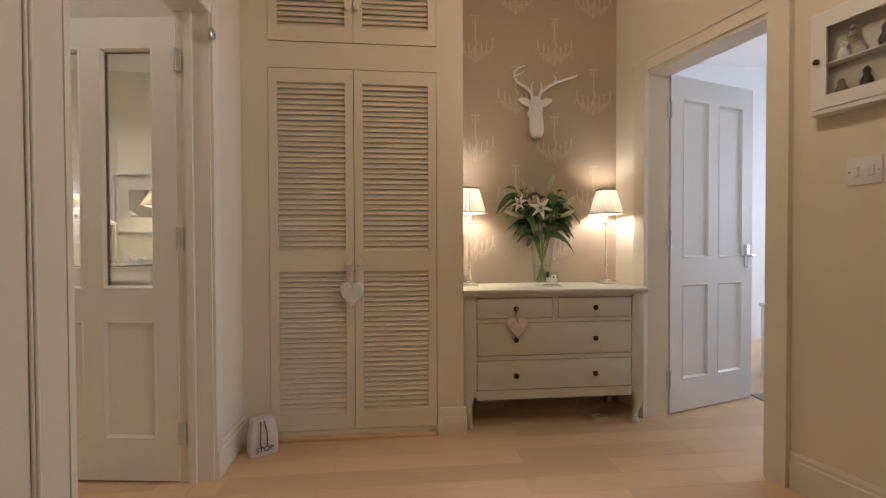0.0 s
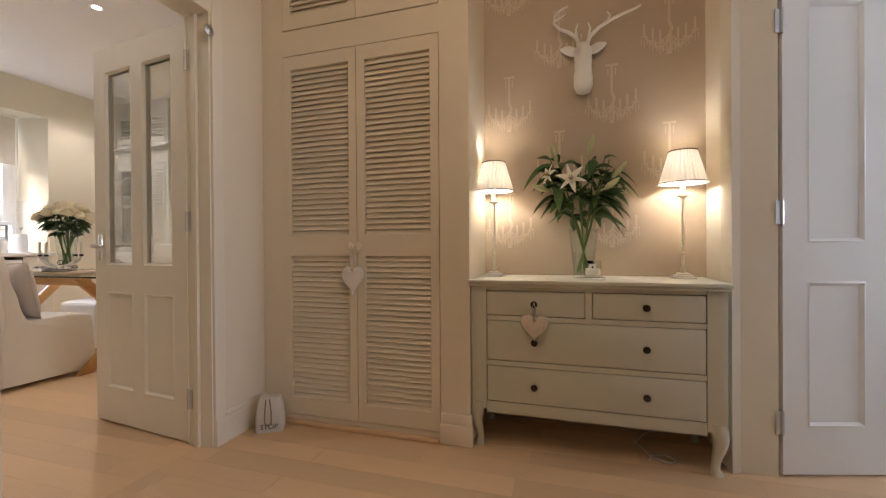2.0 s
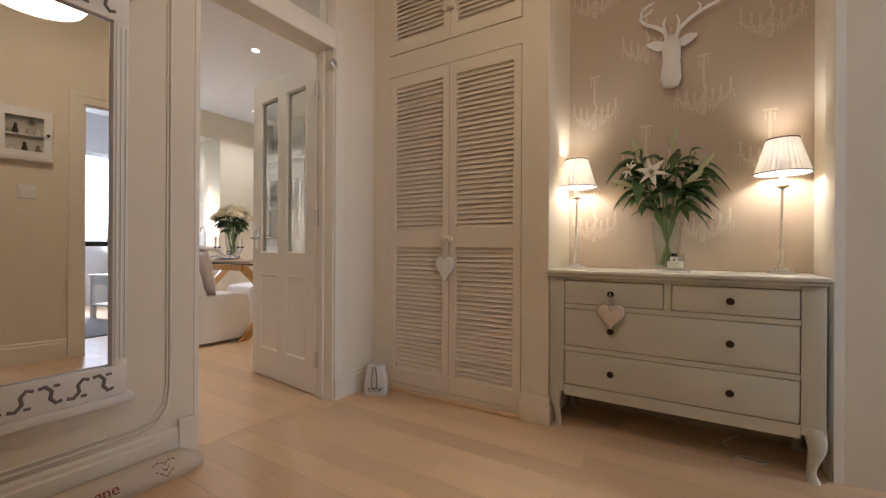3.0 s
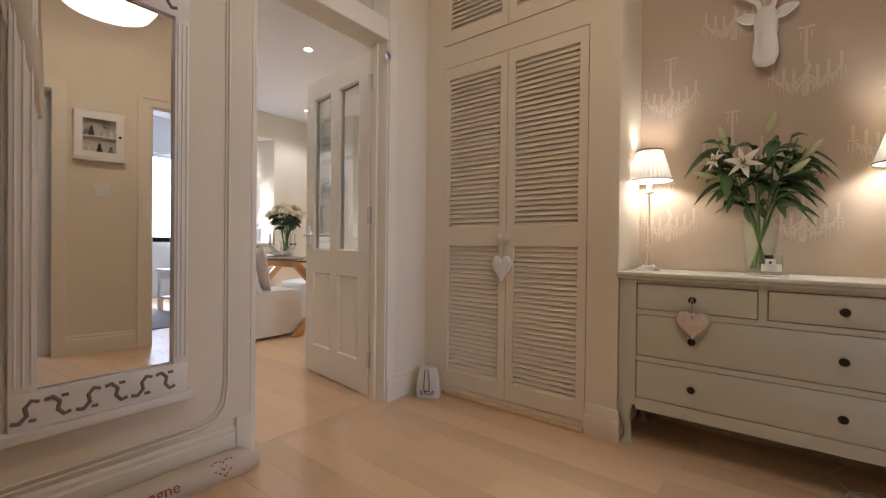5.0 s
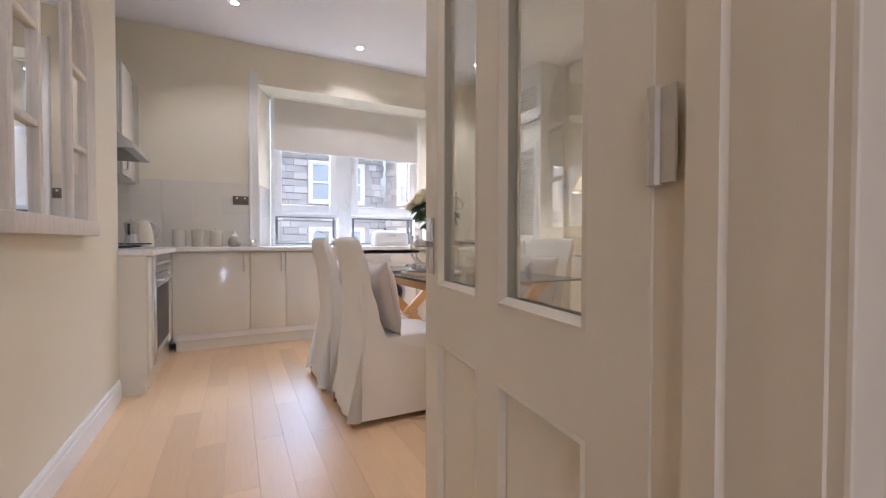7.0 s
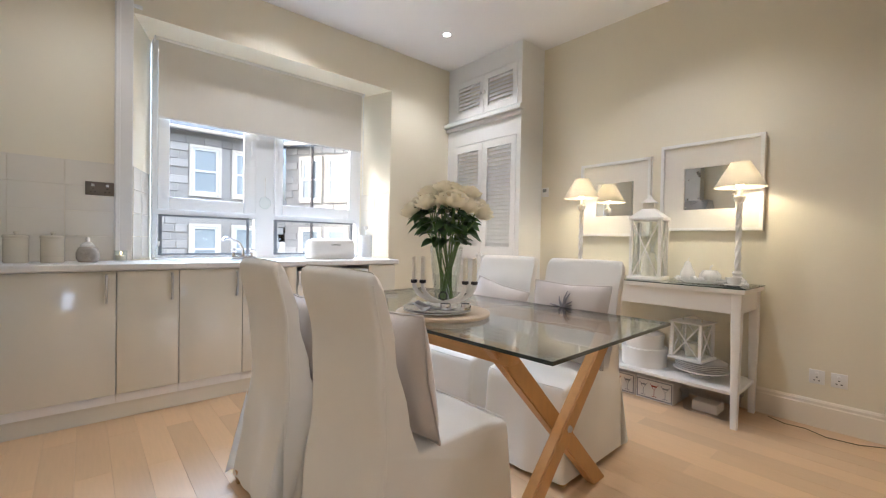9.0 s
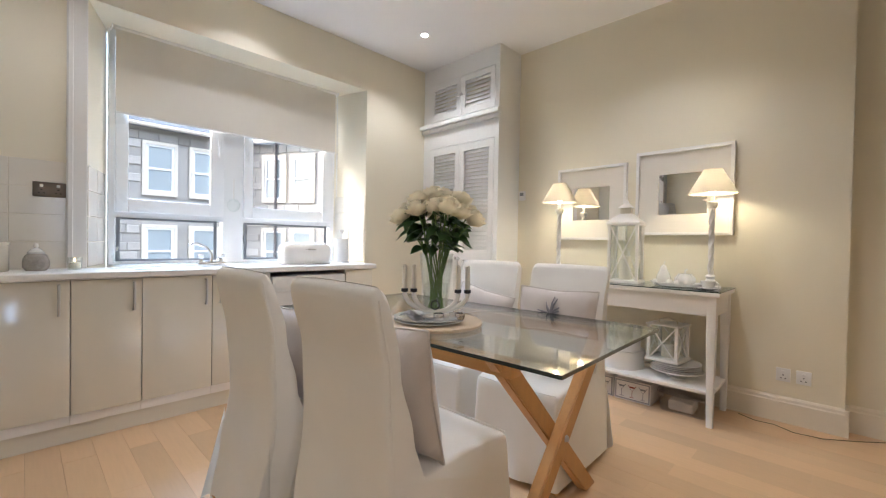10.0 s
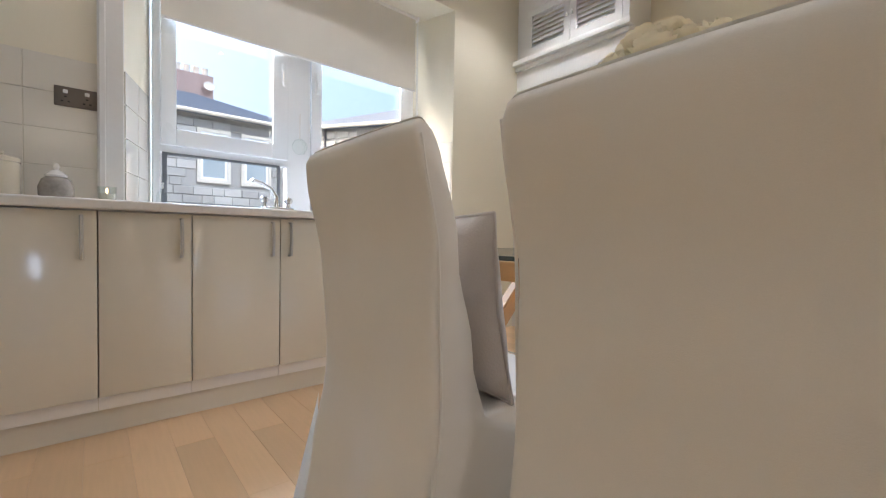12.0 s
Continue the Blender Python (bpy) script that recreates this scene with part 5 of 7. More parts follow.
for i in range(18):
    a0, a1 = 2 * math.pi * i / 18, 2 * math.pi * (i + 0.6) / 18
    q = [((16 * math.sin(a) ** 3) / 32 * 0.085, (13 * math.cos(a) - 5 * math.cos(2 * a) - 2 * math.cos(3 * a) - math.cos(4 * a)) / 29 * 0.06) for a in (a0, a1)]
    tube([(q[0][0], q[0][1], 0), (q[1][0], q[1][1], 0)], 0.0022, 5, hb)
tube([(-0.012, 0, 0), (0.0, 0.012, 0), (0.012, 0, 0), (0, -0.012, 0), (-0.012, 0, 0)], 0.003, 5, hb)
part("printed_heart", hb, REDINK, de, "faded red heart print").matrix_basis = pose(0.0455, 1.33, 0.063, 58, 0, 90)

# key box and switch on the slanting wall
WROT = math.degrees(math.atan2(0.27, 1))
kb = thing("key_box", pose(slant(1.745), 1.745, 1.575, 0, 0, WROT), "white glazed wall box filled with small trinkets", "key box")
part("back", box(-0.006, -0.158, 0.0, 0.0, 0.158, 0.395), TEXTILE, kb, "linen-lined back")
part("case", frame_grid([-0.158, -0.146, 0.146, 0.158], [0, 0.012, 0.383, 0.395], [(1, 1)], -0.06, -0.006), WPAINT, kb).matrix_basis = pose(0, 0, 0, 0, 0, 90) @ pose(0, 0, 0, 0, 0, 180)
for z in (0.0, 0.383):
    part("ledge", box(-0.07, -0.163, z - 0.004, 0.0, 0.163, z + 0.014, 0.004), WPAINT, kb)
kd = part("door", frame_grid([-0.155, -0.105, 0.105, 0.155], [0.016, 0.066, 0.33, 0.38], [(1, 1)], 0.06, 0.072), WPAINT, kb)
kd.matrix_basis = pose(0, 0, 0, 0, 0, 90)
for o in kb.children:
    if o.name.startswith("case"):
        o.matrix_basis = pose(0, 0, 0, 0, 0, -90)
part("pane", box(-0.068, -0.106, 0.065, -0.065, 0.106, 0.331), PANE, kb, "", None).visible_shadow = False
part("knob", lathe([(0, 0), (0.006, 0), (0.005, 0.008), (0.011, 0.012), (0.011, 0.018), (0, 0.022)], 14, caps=False), KNOBB, kb, "dark knob").matrix_basis = pose(-0.072, 0.13, 0.2, 0, -90, 0)
part("shelf", box(-0.055, -0.146, 0.19, -0.006, 0.146, 0.197), WPAINT, kb)
for k, (y, z, hh, m_) in enumerate(((0.07, 0.197, 0.07, CERAMIC), (0.02, 0.197, 0.05, CUSHION), (-0.05, 0.197, 0.085, BLACK), (-0.085, 0.197, 0.05, STEEL), (0.075, 0.066, 0.06, ROPE), (0.0, 0.066, 0.08, KNOBB), (-0.07, 0.066, 0.05, CERAMIC), (0.04, 0.27, 0.05, CHROME))):
    part("trinket", lathe([(0, z - 0.012 if z < 0.1 else z), (0.016, z - 0.011 if z < 0.1 else z), (0.02, z + hh * 0.3), (0.009, z + hh * 0.6), (0.013, z + hh * 0.8), (0, z + hh)], 12, (-0.032, y), caps=False), m_, kb, "small keepsake")
sw = thing("light_switch", pose(slant(1.76), 1.76, 1.275, 0, 0, WROT), "white double light switch", "light switch")
part("plate", box(-0.009, -0.052, 0.008, 0.0, 0.052, 0.112, 0.003), PLASTICW, sw)
for y in (-0.022, 0.022):
    part("rocker", box(-0.014, y - 0.009, 0.04, -0.008, y + 0.009, 0.078, 0.002), PLASTICW, sw)
for y in (-0.043, 0.043):
    part("screw", lathe([(0, 0), (0.004, 0), (0.003, 0.002), (0, 0.002)], 10, caps=False), STEEL, sw).matrix_basis = pose(-0.009, y, 0.059, 0, -90, 0)

cl = thing("ceiling_light", pose(1.0, 1.45, HH), "lit round opal ceiling light hung on a rod", "ceiling light")
part("diffuser", lathe([(0.0, -0.70), (0.12, -0.69), (0.22, -0.65), (0.26, -0.59), (0.25, -0.55)], 36, caps=False), glow_mat("lit_opal_glass", (1.0, 0.84, 0.60), 0.6), cl, "glowing opal dome").visible_shadow = False
part("rod", tube([(0, 0, 0), (0, 0, -0.55)], 0.008, 8), CHROME, cl)
part("rose", lathe([(0, -0.03), (0.04, -0.025), (0.05, 0.0)], 20, caps=False), CHROME, cl)
part("rim", lathe([(0.25, -0.555), (0.265, -0.55), (0.25, -0.545), (0.0, -0.545)], 36, caps=False), CHROME, cl)

# bedroom and study, seen through doorways and in the mirror
dt = thing("dressing_table", pose(3.25, 3.10, 0, 0, 0, -8), "white dressing table with a low shelf", "table")
part("top", box(0, 0, 0.53, 0.9, 0.45, 0.56, 0.005), WPAINT, dt)
part("apron", box(0.02, 0.02, 0.43, 0.88, 0.43, 0.53), WPAINT, dt)
part("shelf", box(0.02, 0.02, 0.16, 0.88, 0.43, 0.185, 0.003), WPAINT, dt)
for x in (0.01, 0.84):
    for y in (0.01, 0.39):
        part("leg", box(x, y, 0, x + 0.05, y + 0.05, 0.53, 0.004), WPAINT, dt)
jb = solo("storage_basket", loft([ring(3.62, 3.25, 0.13 + d, 0.11 + d, z, 24, 6) for z, d in ((0.186, 0), (0.3, 0.01), (0.40, 0.012))]), TEXTILE, "pale lined basket on the table shelf", "basket")
for k, (x, r, h) in enumerate(((3.36, 0.03, 0.09), (3.47, 0.035, 0.06), (3.58, 0.025, 0.12))):
    solo("glass_jar", lathe([(0, 0), (r, 0), (r * 1.05, h * 0.5), (r * 0.7, h * 0.8), (r * 0.75, h), (0, h)], 18, caps=False), VASEG, "small clear glass jar on the dressing table", "jar", pose(x, 3.22, 0.56), group="jars on the dressing table")
rug = solo("rug", box(2.75, 2.0, 0.0, 4.6, 3.0, 0.012, 0.004), mat("grey_woven_rug", (0.33, 0.32, 0.31), 0.95, var=0.12, scale=12, bump=0.6, grain=180), "flat grey woven bedroom rug", "rug")
ac = thing("armchair", pose(4.55, 2.55, 0, 0, 0, 100), "white upholstered bedroom armchair with pillows", "armchair")
part("seat", box(-0.35, -0.35, 0.12, 0.35, 0.3, 0.45, 0.05, 3), COVER, ac)
part("back", box(-0.38, 0.25, 0.15, 0.38, 0.42, 0.92, 0.06, 3), COVER, ac)
for x in (-0.45, 0.33):
    part("arm", box(x, -0.35, 0.12, x + 0.12, 0.32, 0.62, 0.04, 3), COVER, ac)
for x in (-0.33, 0.33):
    for y in (-0.3, 0.34):
        part("foot", lathe([(0.02, 0), (0.028, 0.13)], 12, (x, y)), OAK, ac)
part("pillow", loft([ring(0, 0.2, w, 0.05 * w / 0.22, z, 20, 4) for z, w in ((0.45, 0.14), (0.5, 0.21), (0.65, 0.22), (0.78, 0.2), (0.82, 0.12))]), CUSHION, ac)
for y in (2.38, 3.92):
    solo("curtain", loft([[(5.55 + 0.02 * math.sin(6 * a), y + 0.13 * math.cos(a) * (1 + 0.1 * math.sin(7 * a)), z) for a in [2 * math.pi * i / 40 for i in range(40)]] for z in (0.03, 1.2, 2.5)]), TEXTILE, "pale full-length bedroom curtain", "curtain", group="bedroom curtains", smooth=60)
pc = thing("painted_chair", pose(3.35, 1.02, 0, 0, 0, 20), "white painted chair with a rounded back", "chair")
part("seat", box(-0.2, -0.2, 0.43, 0.2, 0.2, 0.46, 0.01), WPAINT, pc)
for x in (-0.17, 0.17):
    part("leg", tube([(x, -0.17, 0), (x, -0.17, 0.43)], 0.016, 8), WPAINT, pc)
    part("leg", tube([(x, 0.18, 0), (x, 0.18, 0.45), (x * 1.05, 0.24, 0.85)], 0.016, 8), WPAINT, pc)
part("back_rail", tube([(-0.18, 0.24, 0.80), (-0.13, 0.26, 0.93), (0, 0.27, 0.97), (0.13, 0.26, 0.93), (0.18, 0.24, 0.80)], 0.018, 8), WPAINT, pc)
part("splat", box(-0.05, 0.23, 0.46, 0.05, 0.25, 0.95, 0.004), WPAINT, pc)
ra = thing("radiator", pose(3.7, 1.385, 0.12), "white panel radiator on the study wall", "radiator")
part("panel", box(0, -0.03, 0, 1.0, 0.0, 0.55, 0.008), PLASTICW, ra)
for k in range(24):
    part("rib", box(0.02 + 0.04 * k, -0.036, 0.03, 0.04 + 0.04 * k, -0.029, 0.52, 0.003), PLASTICW, ra)
part("valve_pipe", tube([(-0.04, -0.015, -0.12), (-0.04, -0.015, 0.05), (0.0, -0.015, 0.05)], 0.008, 8), CHROME, ra)
# ---- kitchen things ----
SPOTC = (1.0, 0.93, 0.84)
# last two are added unseen: one brightens the door, one fills the grid
for x, y, watts in ((-2.62, 3.18, 11.0), (-4.40, 4.36, 7.5), (-4.27, 1.90, 4.5), (-4.60, 3.06, 4.8), (-1.35, 1.90, 4.8), (-2.62, 4.36, 9.0)):
    dl = thing("downlight", pose(x, y, KH), "small lit recessed ceiling downlight, two of the six added unseen", "downlight", "kitchen downlights")
    part("rim", lathe([(0.033, -0.002), (0.046, -0.005), (0.048, 0.0), (0.034, 0.004)], 28, caps=False), CHROME, dl)
    part("lens", lathe([(0.0, -0.0015), (0.033, -0.0015)], 24, caps=False), glow_mat("lit_lens", (1, 0.93, 0.82), 6) if "lit_lens" not in bpy.data.materials else bpy.data.materials["lit_lens"], dl, "glowing lens").visible_shadow = False
    lamp("downlight_beam", "SPOT", look((x, y, KH - 0.02), (x, y, 0), 0), watts, SPOTC, 0.04, None, 125)

# wall tiles
TILE = mat("cream_glazed_tile", (0.74, 0.70, 0.61), 0.12, var=0.03, scale=3, bump=0.05, grain=12, rand=0.04, coat=0.4)
tw, th = 0.248, 0.158
tm = mesh_of("tile", bx(bmesh.new(), 0, 0, 0, tw - 0.0015, 0.006, th - 0.0015, 0.0012, 1), TILE)
west, recess = bpy.data.objects["wall_west_south"], bpy.data.objects["wall_kitchen_recess"]
for r in range(4):
    for c in range(5):
        share("tile", tm, west, pose(XW, 0.785 + c * tw + 0.0, CT + 0.001 + r * th, 0, 0, 90) @ pose(0, -0.006, 0))
    for c in range(5):
        share("tile", tm, recess, pose(-4.98 + c * tw, 0.786, CT + 0.001 + r * th) @ pose(0, -0.006, 0))
ln = math.hypot(0.36, 0.14)
half = mesh_of("tile", bx(bmesh.new(), 0, 0, 0, ln / 2 - 0.003, 0.006, th - 0.003, 0.002, 1), TILE)
for r in range(4):
    for c in range(2):
        m0 = pose(XW, WY0, CT + 0.004 + r * th, 0, 0, math.degrees(math.atan2(0.15, -0.46))) @ pose(c * ln / 2 + 0.01, -0.0065, 0)
        share("tile", half, west, m0)
        m1 = pose(XW, WY1, CT + 0.004 + r * th, 0, 0, math.degrees(math.atan2(-0.13, -0.46))) @ pose(c * ln / 2 + 0.01, 0.0005, 0)
        share("tile", half, bpy.data.objects["wall_west_north"], m1)

# sockets
def socket(m, label, mtl, insert, gang=2):
    s = thing("wall_socket", m, label, "socket", "kitchen sockets")
    part("plate", box(-0.0365 * gang, -0.006, 0, 0.0365 * gang, 0, 0.086, 0.003), mtl, s)
    for x in ((-0.036, 0.036) if gang == 2 else (0.0,)):
        part("switch", box(x - 0.008, -0.01, 0.056, x + 0.008, -0.005, 0.072, 0.002), insert, s)
        for dx, dz in ((0, 0.042), (-0.011, 0.022), (0.011, 0.022)):
            part("pin_hole", box(x + dx - 0.004, -0.0066, dz - 0.003, x + dx + 0.004, -0.0058, dz + 0.003), BLACK, s)
    return s


DARKST = mat("dark_brushed_nickel", (0.20, 0.17, 0.14), 0.35, 0.9, 0.08, 20)
socket(pose(XW + 0.0065, 1.945, 1.345, 0, 0, 90), "dark nickel double socket on the tiles", DARKST, PLASTICW)
socket(pose(-4.45, 0.793, 1.30, 0, 0, 180), "white cooker switch beside the hood", PLASTICW, REDINK)
socket(pose(-1.92, YN, 0.262), "white single socket above the skirting", PLASTICW, PLASTICW, 1)
socket(pose(-1.82, YN, 0.262), "white single socket above the skirting", PLASTICW, PLASTICW, 1)
tv = thing("thermostat", pose(-3.93, YN, 1.545), "small white wall thermostat", "thermostat")
part("case", box(-0.035, -0.02, 0, 0.035, 0, 0.09, 0.005), PLASTICW, tv)
part("display", box(-0.02, -0.0212, 0.045, 0.02, -0.0195, 0.075), mat("grey_display", (0.25, 0.27, 0.27), 0.3), tv, "grey display")
solo("cable", tube([(-2.14, 5.20, 0.006), (-2.05, 5.15, 0.005), (-1.95, 5.16, 0.005), (-1.85, 5.10, 0.005), (-1.72, 5.12, 0.005), (-1.58, 5.22, 0.005), (-1.45, 5.33, 0.006), (-1.2, 5.33, 0.006)], 0.0028, 6), ROPE, "thin brown cable lying along the skirting", "cable")

# window ornament, tap, sink
wo = thing("hanging_ornament", pose(WX + 0.03, 3.075, 1.40), "glass bauble hung in the window", "ornament")
part("bauble", lathe([(0.0, -0.055), (0.03, -0.045), (0.05, -0.01), (0.05, 0.015), (0.03, 0.045), (0.008, 0.055), (0.0, 0.056)], 20, caps=False), VASEG, wo)
part("cord", tube([(0, 0, 0.055), (0, 0, 0.22)], 0.002, 5), TEXTILE, wo)
snk = thing("sink", pose(-4.79, 2.66, CT), "steel sink and drainer set in the worktop", "sink")
part("rim", frame_grid([-0.18, -0.15, 0.15, 0.18], [-0.40, -0.36, 0.05, 0.40], [(1, 1)], 0.0005, 0.004), STEEL, snk).matrix_basis = pose(0, 0, 0, -90, 0, 0) @ pose(0, 0, 0, 0, 180, 0)
part("bowl", loft([ring(0, -0.155, 0.148, 0.203, 0.002, 24, 8), ring(0, -0.155, 0.14, 0.195, -0.012, 24, 8)], caps=False), STEEL, snk)
for o in snk.children:
    if o.name.startswith("rim"):
        o.matrix_basis = pose(0, 0, 0.0, 90, 0, 0) @ pose(0, -0.0045, 0)
tap = thing("mixer_tap", pose(-4.90, 2.78, CT), "chrome mixer tap with swan spout", "tap")
part("base", box(-0.03, -0.09, 0.0045, 0.03, 0.09, 0.03, 0.01, 3), CHROME, tap)
part("spout", tube([(0, 0, 0.03), (0, 0, 0.08), (0.0, -0.03, 0.13), (0.02, -0.09, 0.155), (0.06, -0.14, 0.16), (0.075, -0.155, 0.145)], 0.013, 10, r1=0.010), CHROME, tap)
for y in (-0.065, 0.065):
    part("tap_head", lathe([(0.012, 0.03), (0.012, 0.05), (0.022, 0.055), (0.024, 0.075), (0.014, 0.085), (0, 0.086)], 16, (0, y)), CHROME, tap)


def canister(y, label):
    c = thing("canister", pose(-4.84, y, CT), label, "canister", "storage canisters")
    part("body", lathe([(0, 0.0), (0.05, 0.0), (0.053, 0.006), (0.053, 0.135), (0.05, 0.138), (0, 0.138)], 28, caps=False), CREAMC, c)
    lid = part("lid", lathe([(0, 0.138), (0.055, 0.138), (0.056, 0.152), (0.05, 0.158), (0, 0.16)], 28, caps=False), CREAMC, c)
    part("knob", lathe([(0.006, 0.158), (0.006, 0.164), (0.011, 0.17), (0.008, 0.177), (0, 0.178)], 14, (0, 0)), CREAMC, lid)
    return c


for y in (1.43, 1.58, 1.73):
    canister(y, "cream enamel storage canister on the worktop")
gj = thing("ginger_jar", pose(-4.84, 1.885, CT), "glass lidded jar with dark contents", "jar")
part("jar", lathe([(0, 0), (0.042, 0), (0.055, 0.02), (0.056, 0.055), (0.045, 0.085), (0.03, 0.095)], 28, caps=False), mat("mottled_grey_jar", (0.33, 0.30, 0.26), 0.15, var=0.4, scale=30, coat=0.5), gj)
part("lid", lathe([(0.034, 0.094), (0.036, 0.102), (0.02, 0.118), (0.008, 0.124), (0.012, 0.138), (0.007, 0.15), (0, 0.152)], 24), CERAMIC, gj)
cd = thing("candle", pose(-4.84, 2.045, CT), "small lit candle in a glass", "candle")
part("glass", lathe([(0, 0), (0.03, 0), (0.034, 0.07), (0.031, 0.07), (0.028, 0.008), (0, 0.006)], 22, caps=False), VASEG, cd).visible_shadow = False
part("wax", lathe([(0, 0.008), (0.027, 0.008), (0.029, 0.04), (0, 0.04)], 20, caps=False), WAX, cd)
part("flame", lathe([(0, 0.043), (0.004, 0.05), (0.003, 0.058), (0, 0.068)], 10, caps=False), glow_mat("candle_flame", (1.0, 0.6, 0.25), 4), cd, "small flame")
sp = thing("soap_bottle", pose(-5.08, 2.27, 0.926), "clear soap bottle on the window sill", "bottle")
part("bottle", lathe([(0, 0), (0.026, 0), (0.028, 0.07), (0.012, 0.09), (0.012, 0.10), (0, 0.10)], 18, caps=False), VASEG, sp)
part("pump", tube([(0, 0, 0.10), (0, 0, 0.125), (0.03, 0, 0.125)], 0.005, 8), PLASTICW, sp)
bb = thing("bread_bin", pose(-4.86, 3.475, CT), "white rounded enamel bread bin", "bread bin")
part("body", loft([[(x, y + 0.0, z) for x, y, z in ring(0, 0, 0.10 - d, 0.205 - d, zz, 40, 5)] for zz, d in ((0.0, 0.006), (0.006, 0.0), (0.12, 0.0), (0.15, 0.008), (0.168, 0.03), (0.175, 0.06))]), CERAMIC, bb, smooth=60)
part("handle", tube([(0.095, -0.04, 0.12), (0.115, -0.035, 0.12), (0.115, 0.035, 0.12), (0.095, 0.04, 0.12)], 0.005, 8), CHROME, bb)
kr = thing("kitchen_roll_holder", pose(-4.86, 3.82, CT), "white paper roll on a holder with heart finial", "kitchen roll")
part("base", lathe([(0, 0), (0.075, 0), (0.077, 0.006), (0.07, 0.012), (0, 0.012)], 28, caps=False), WPAINT, kr)
part("roll", lathe([(0.02, 0.013), (0.058, 0.013), (0.059, 0.02), (0.059, 0.205), (0.057, 0.21), (0.02, 0.21)], 30, caps=False), mat("paper_towel", (0.82, 0.81, 0.79), 0.95, var=0.03, scale=20, bump=0.5, grain=120), kr)
part("pole", tube([(0, 0, 0.012), (0, 0, 0.25)], 0.006, 8), WPAINT, kr)
part("heart", heart_mesh(0.045, 0.045, 0.01), WPAINT, kr).matrix_basis = pose(0, 0, 0.275, 0, 0, 90)

ke = thing("kettle", pose(-4.72, 1.17, CT), "cream domed electric kettle", "kettle")
part("base_plate", lathe([(0, 0), (0.085, 0), (0.085, 0.016), (0, 0.018)], 28, caps=False), CREAMC, ke)
part("body", lathe([(0, 0.02), (0.086, 0.02), (0.09, 0.03), (0.082, 0.12), (0.066, 0.19), (0.05, 0.225), (0.03, 0.243), (0, 0.247)], 32, caps=False), CREAMC, ke, smooth=60)
part("handle", tube([(-0.03, 0.035, 0.225), (-0.04, 0.09, 0.215), (-0.04, 0.115, 0.16), (-0.035, 0.10, 0.08), (-0.03, 0.075, 0.06)], 0.010, 10), CHROME, ke)
part("spout", tube([(0.0, -0.06, 0.15), (0.0, -0.09, 0.19)], 0.018, 10, r1=0.010), CREAMC, ke)
hob = thing("hob", pose(-4.03, 1.10, CT), "steel gas hob with black pan supports", "hob")
part("plate", box(-0.29, -0.25, 0.0005, 0.29, 0.25, 0.008, 0.003), STEEL, hob)
for x in (-0.14, 0.14):
    for y in (-0.11, 0.11):
        part("burner", lathe([(0, 0.008), (0.045, 0.008), (0.045, 0.018), (0.03, 0.024), (0, 0.024)], 20, (x, y), caps=False), BLACK, hob)
    bm = bmesh.new()
    for y in (-0.11, 0.11):
        bx(bm, x - 0.11, y - 0.004, 0.03, x + 0.11, y + 0.004, 0.038)
    bx(bm, x - 0.004, -0.22, 0.0305, x + 0.004, 0.22, 0.0385)
    part("pan_support", bm, BLACK, hob)
cm = thing("coffee_pot", pose(-4.14, 1.20, CT + 0.038), "steel coffee pot on the hob", "coffee pot")
part("body", lathe([(0, 0), (0.045, 0), (0.035, 0.07), (0.037, 0.075), (0.048, 0.15), (0, 0.155)], 10, caps=False), STEEL, cm, smooth=20)
part("lid", lathe([(0.048, 0.151), (0.02, 0.168), (0.008, 0.172), (0.009, 0.185), (0, 0.187)], 10), STEEL, cm, smooth=20)
part("handle", tube([(0.04, 0.0, 0.14), (0.08, 0, 0.14), (0.078, 0, 0.06)], 0.008, 8), BLACK, cm)

# hood and wall cabinet
hd = thing("cooker_hood", pose(-4.05, 0.79, 1.60), "brushed steel cooker hood", "cooker hood")
part("canopy", loft([[(-0.3, 0, 0), (0.3, 0, 0), (0.3, 0.50, 0), (-0.3, 0.50, 0)], [(-0.3, 0, 0.035), (0.3, 0, 0.035), (0.3, 0.50, 0.035), (-0.3, 0.50, 0.035)], [(-0.26, 0, 0.26), (0.26, 0, 0.26), (0.26, 0.20, 0.26), (-0.26, 0.20, 0.26)]]), STEEL, hd, smooth=20)
part("filter", box(-0.26, 0.04, -0.004, 0.26, 0.44, 0.0), DARKST, hd)
part("chimney", box(-0.13, 0.0, 0.26, 0.13, 0.19, 1.36), STEEL, hd)
wc = thing("wall_cabinet", pose(-4.68, 0.79, 1.50), "white wall cabinet beside the hood", "kitchen unit")
part("carcass", box(-0.31, 0, 0, 0.31, 0.30, 0.88), WPAINT, wc)
dd = part("door", box(-0.308, 0.301, 0.002, 0.308, 0.32, 0.878, 0.002), UNITP, wc, "glossy cream door")
part("handle", tube([(0.27, 0.32, 0.04), (0.27, 0.345, 0.05), (0.27, 0.345, 0.17), (0.27, 0.32, 0.18)], 0.006, 8), STEEL, dd)

# arched window mirror on the south wall
am = thing("arched_mirror", pose(-2.47, YS, 1.02), "whitewashed arched window-style mirror", "mirror")
WASH = mat("whitewashed_wood", (0.68, 0.63, 0.56), 0.7, var=0.16, scale=9, bump=0.4, grain=60, stretch=(8, 8, 1))
hw, hs = 0.43, 0.80


def arch(rx, n=18):
    return [(rx, 0.0)] + [(rx * math.cos(math.pi * i / n), hs + rx * math.sin(math.pi * i / n)) for i in range(n + 1)] + [(-rx, 0.0)]


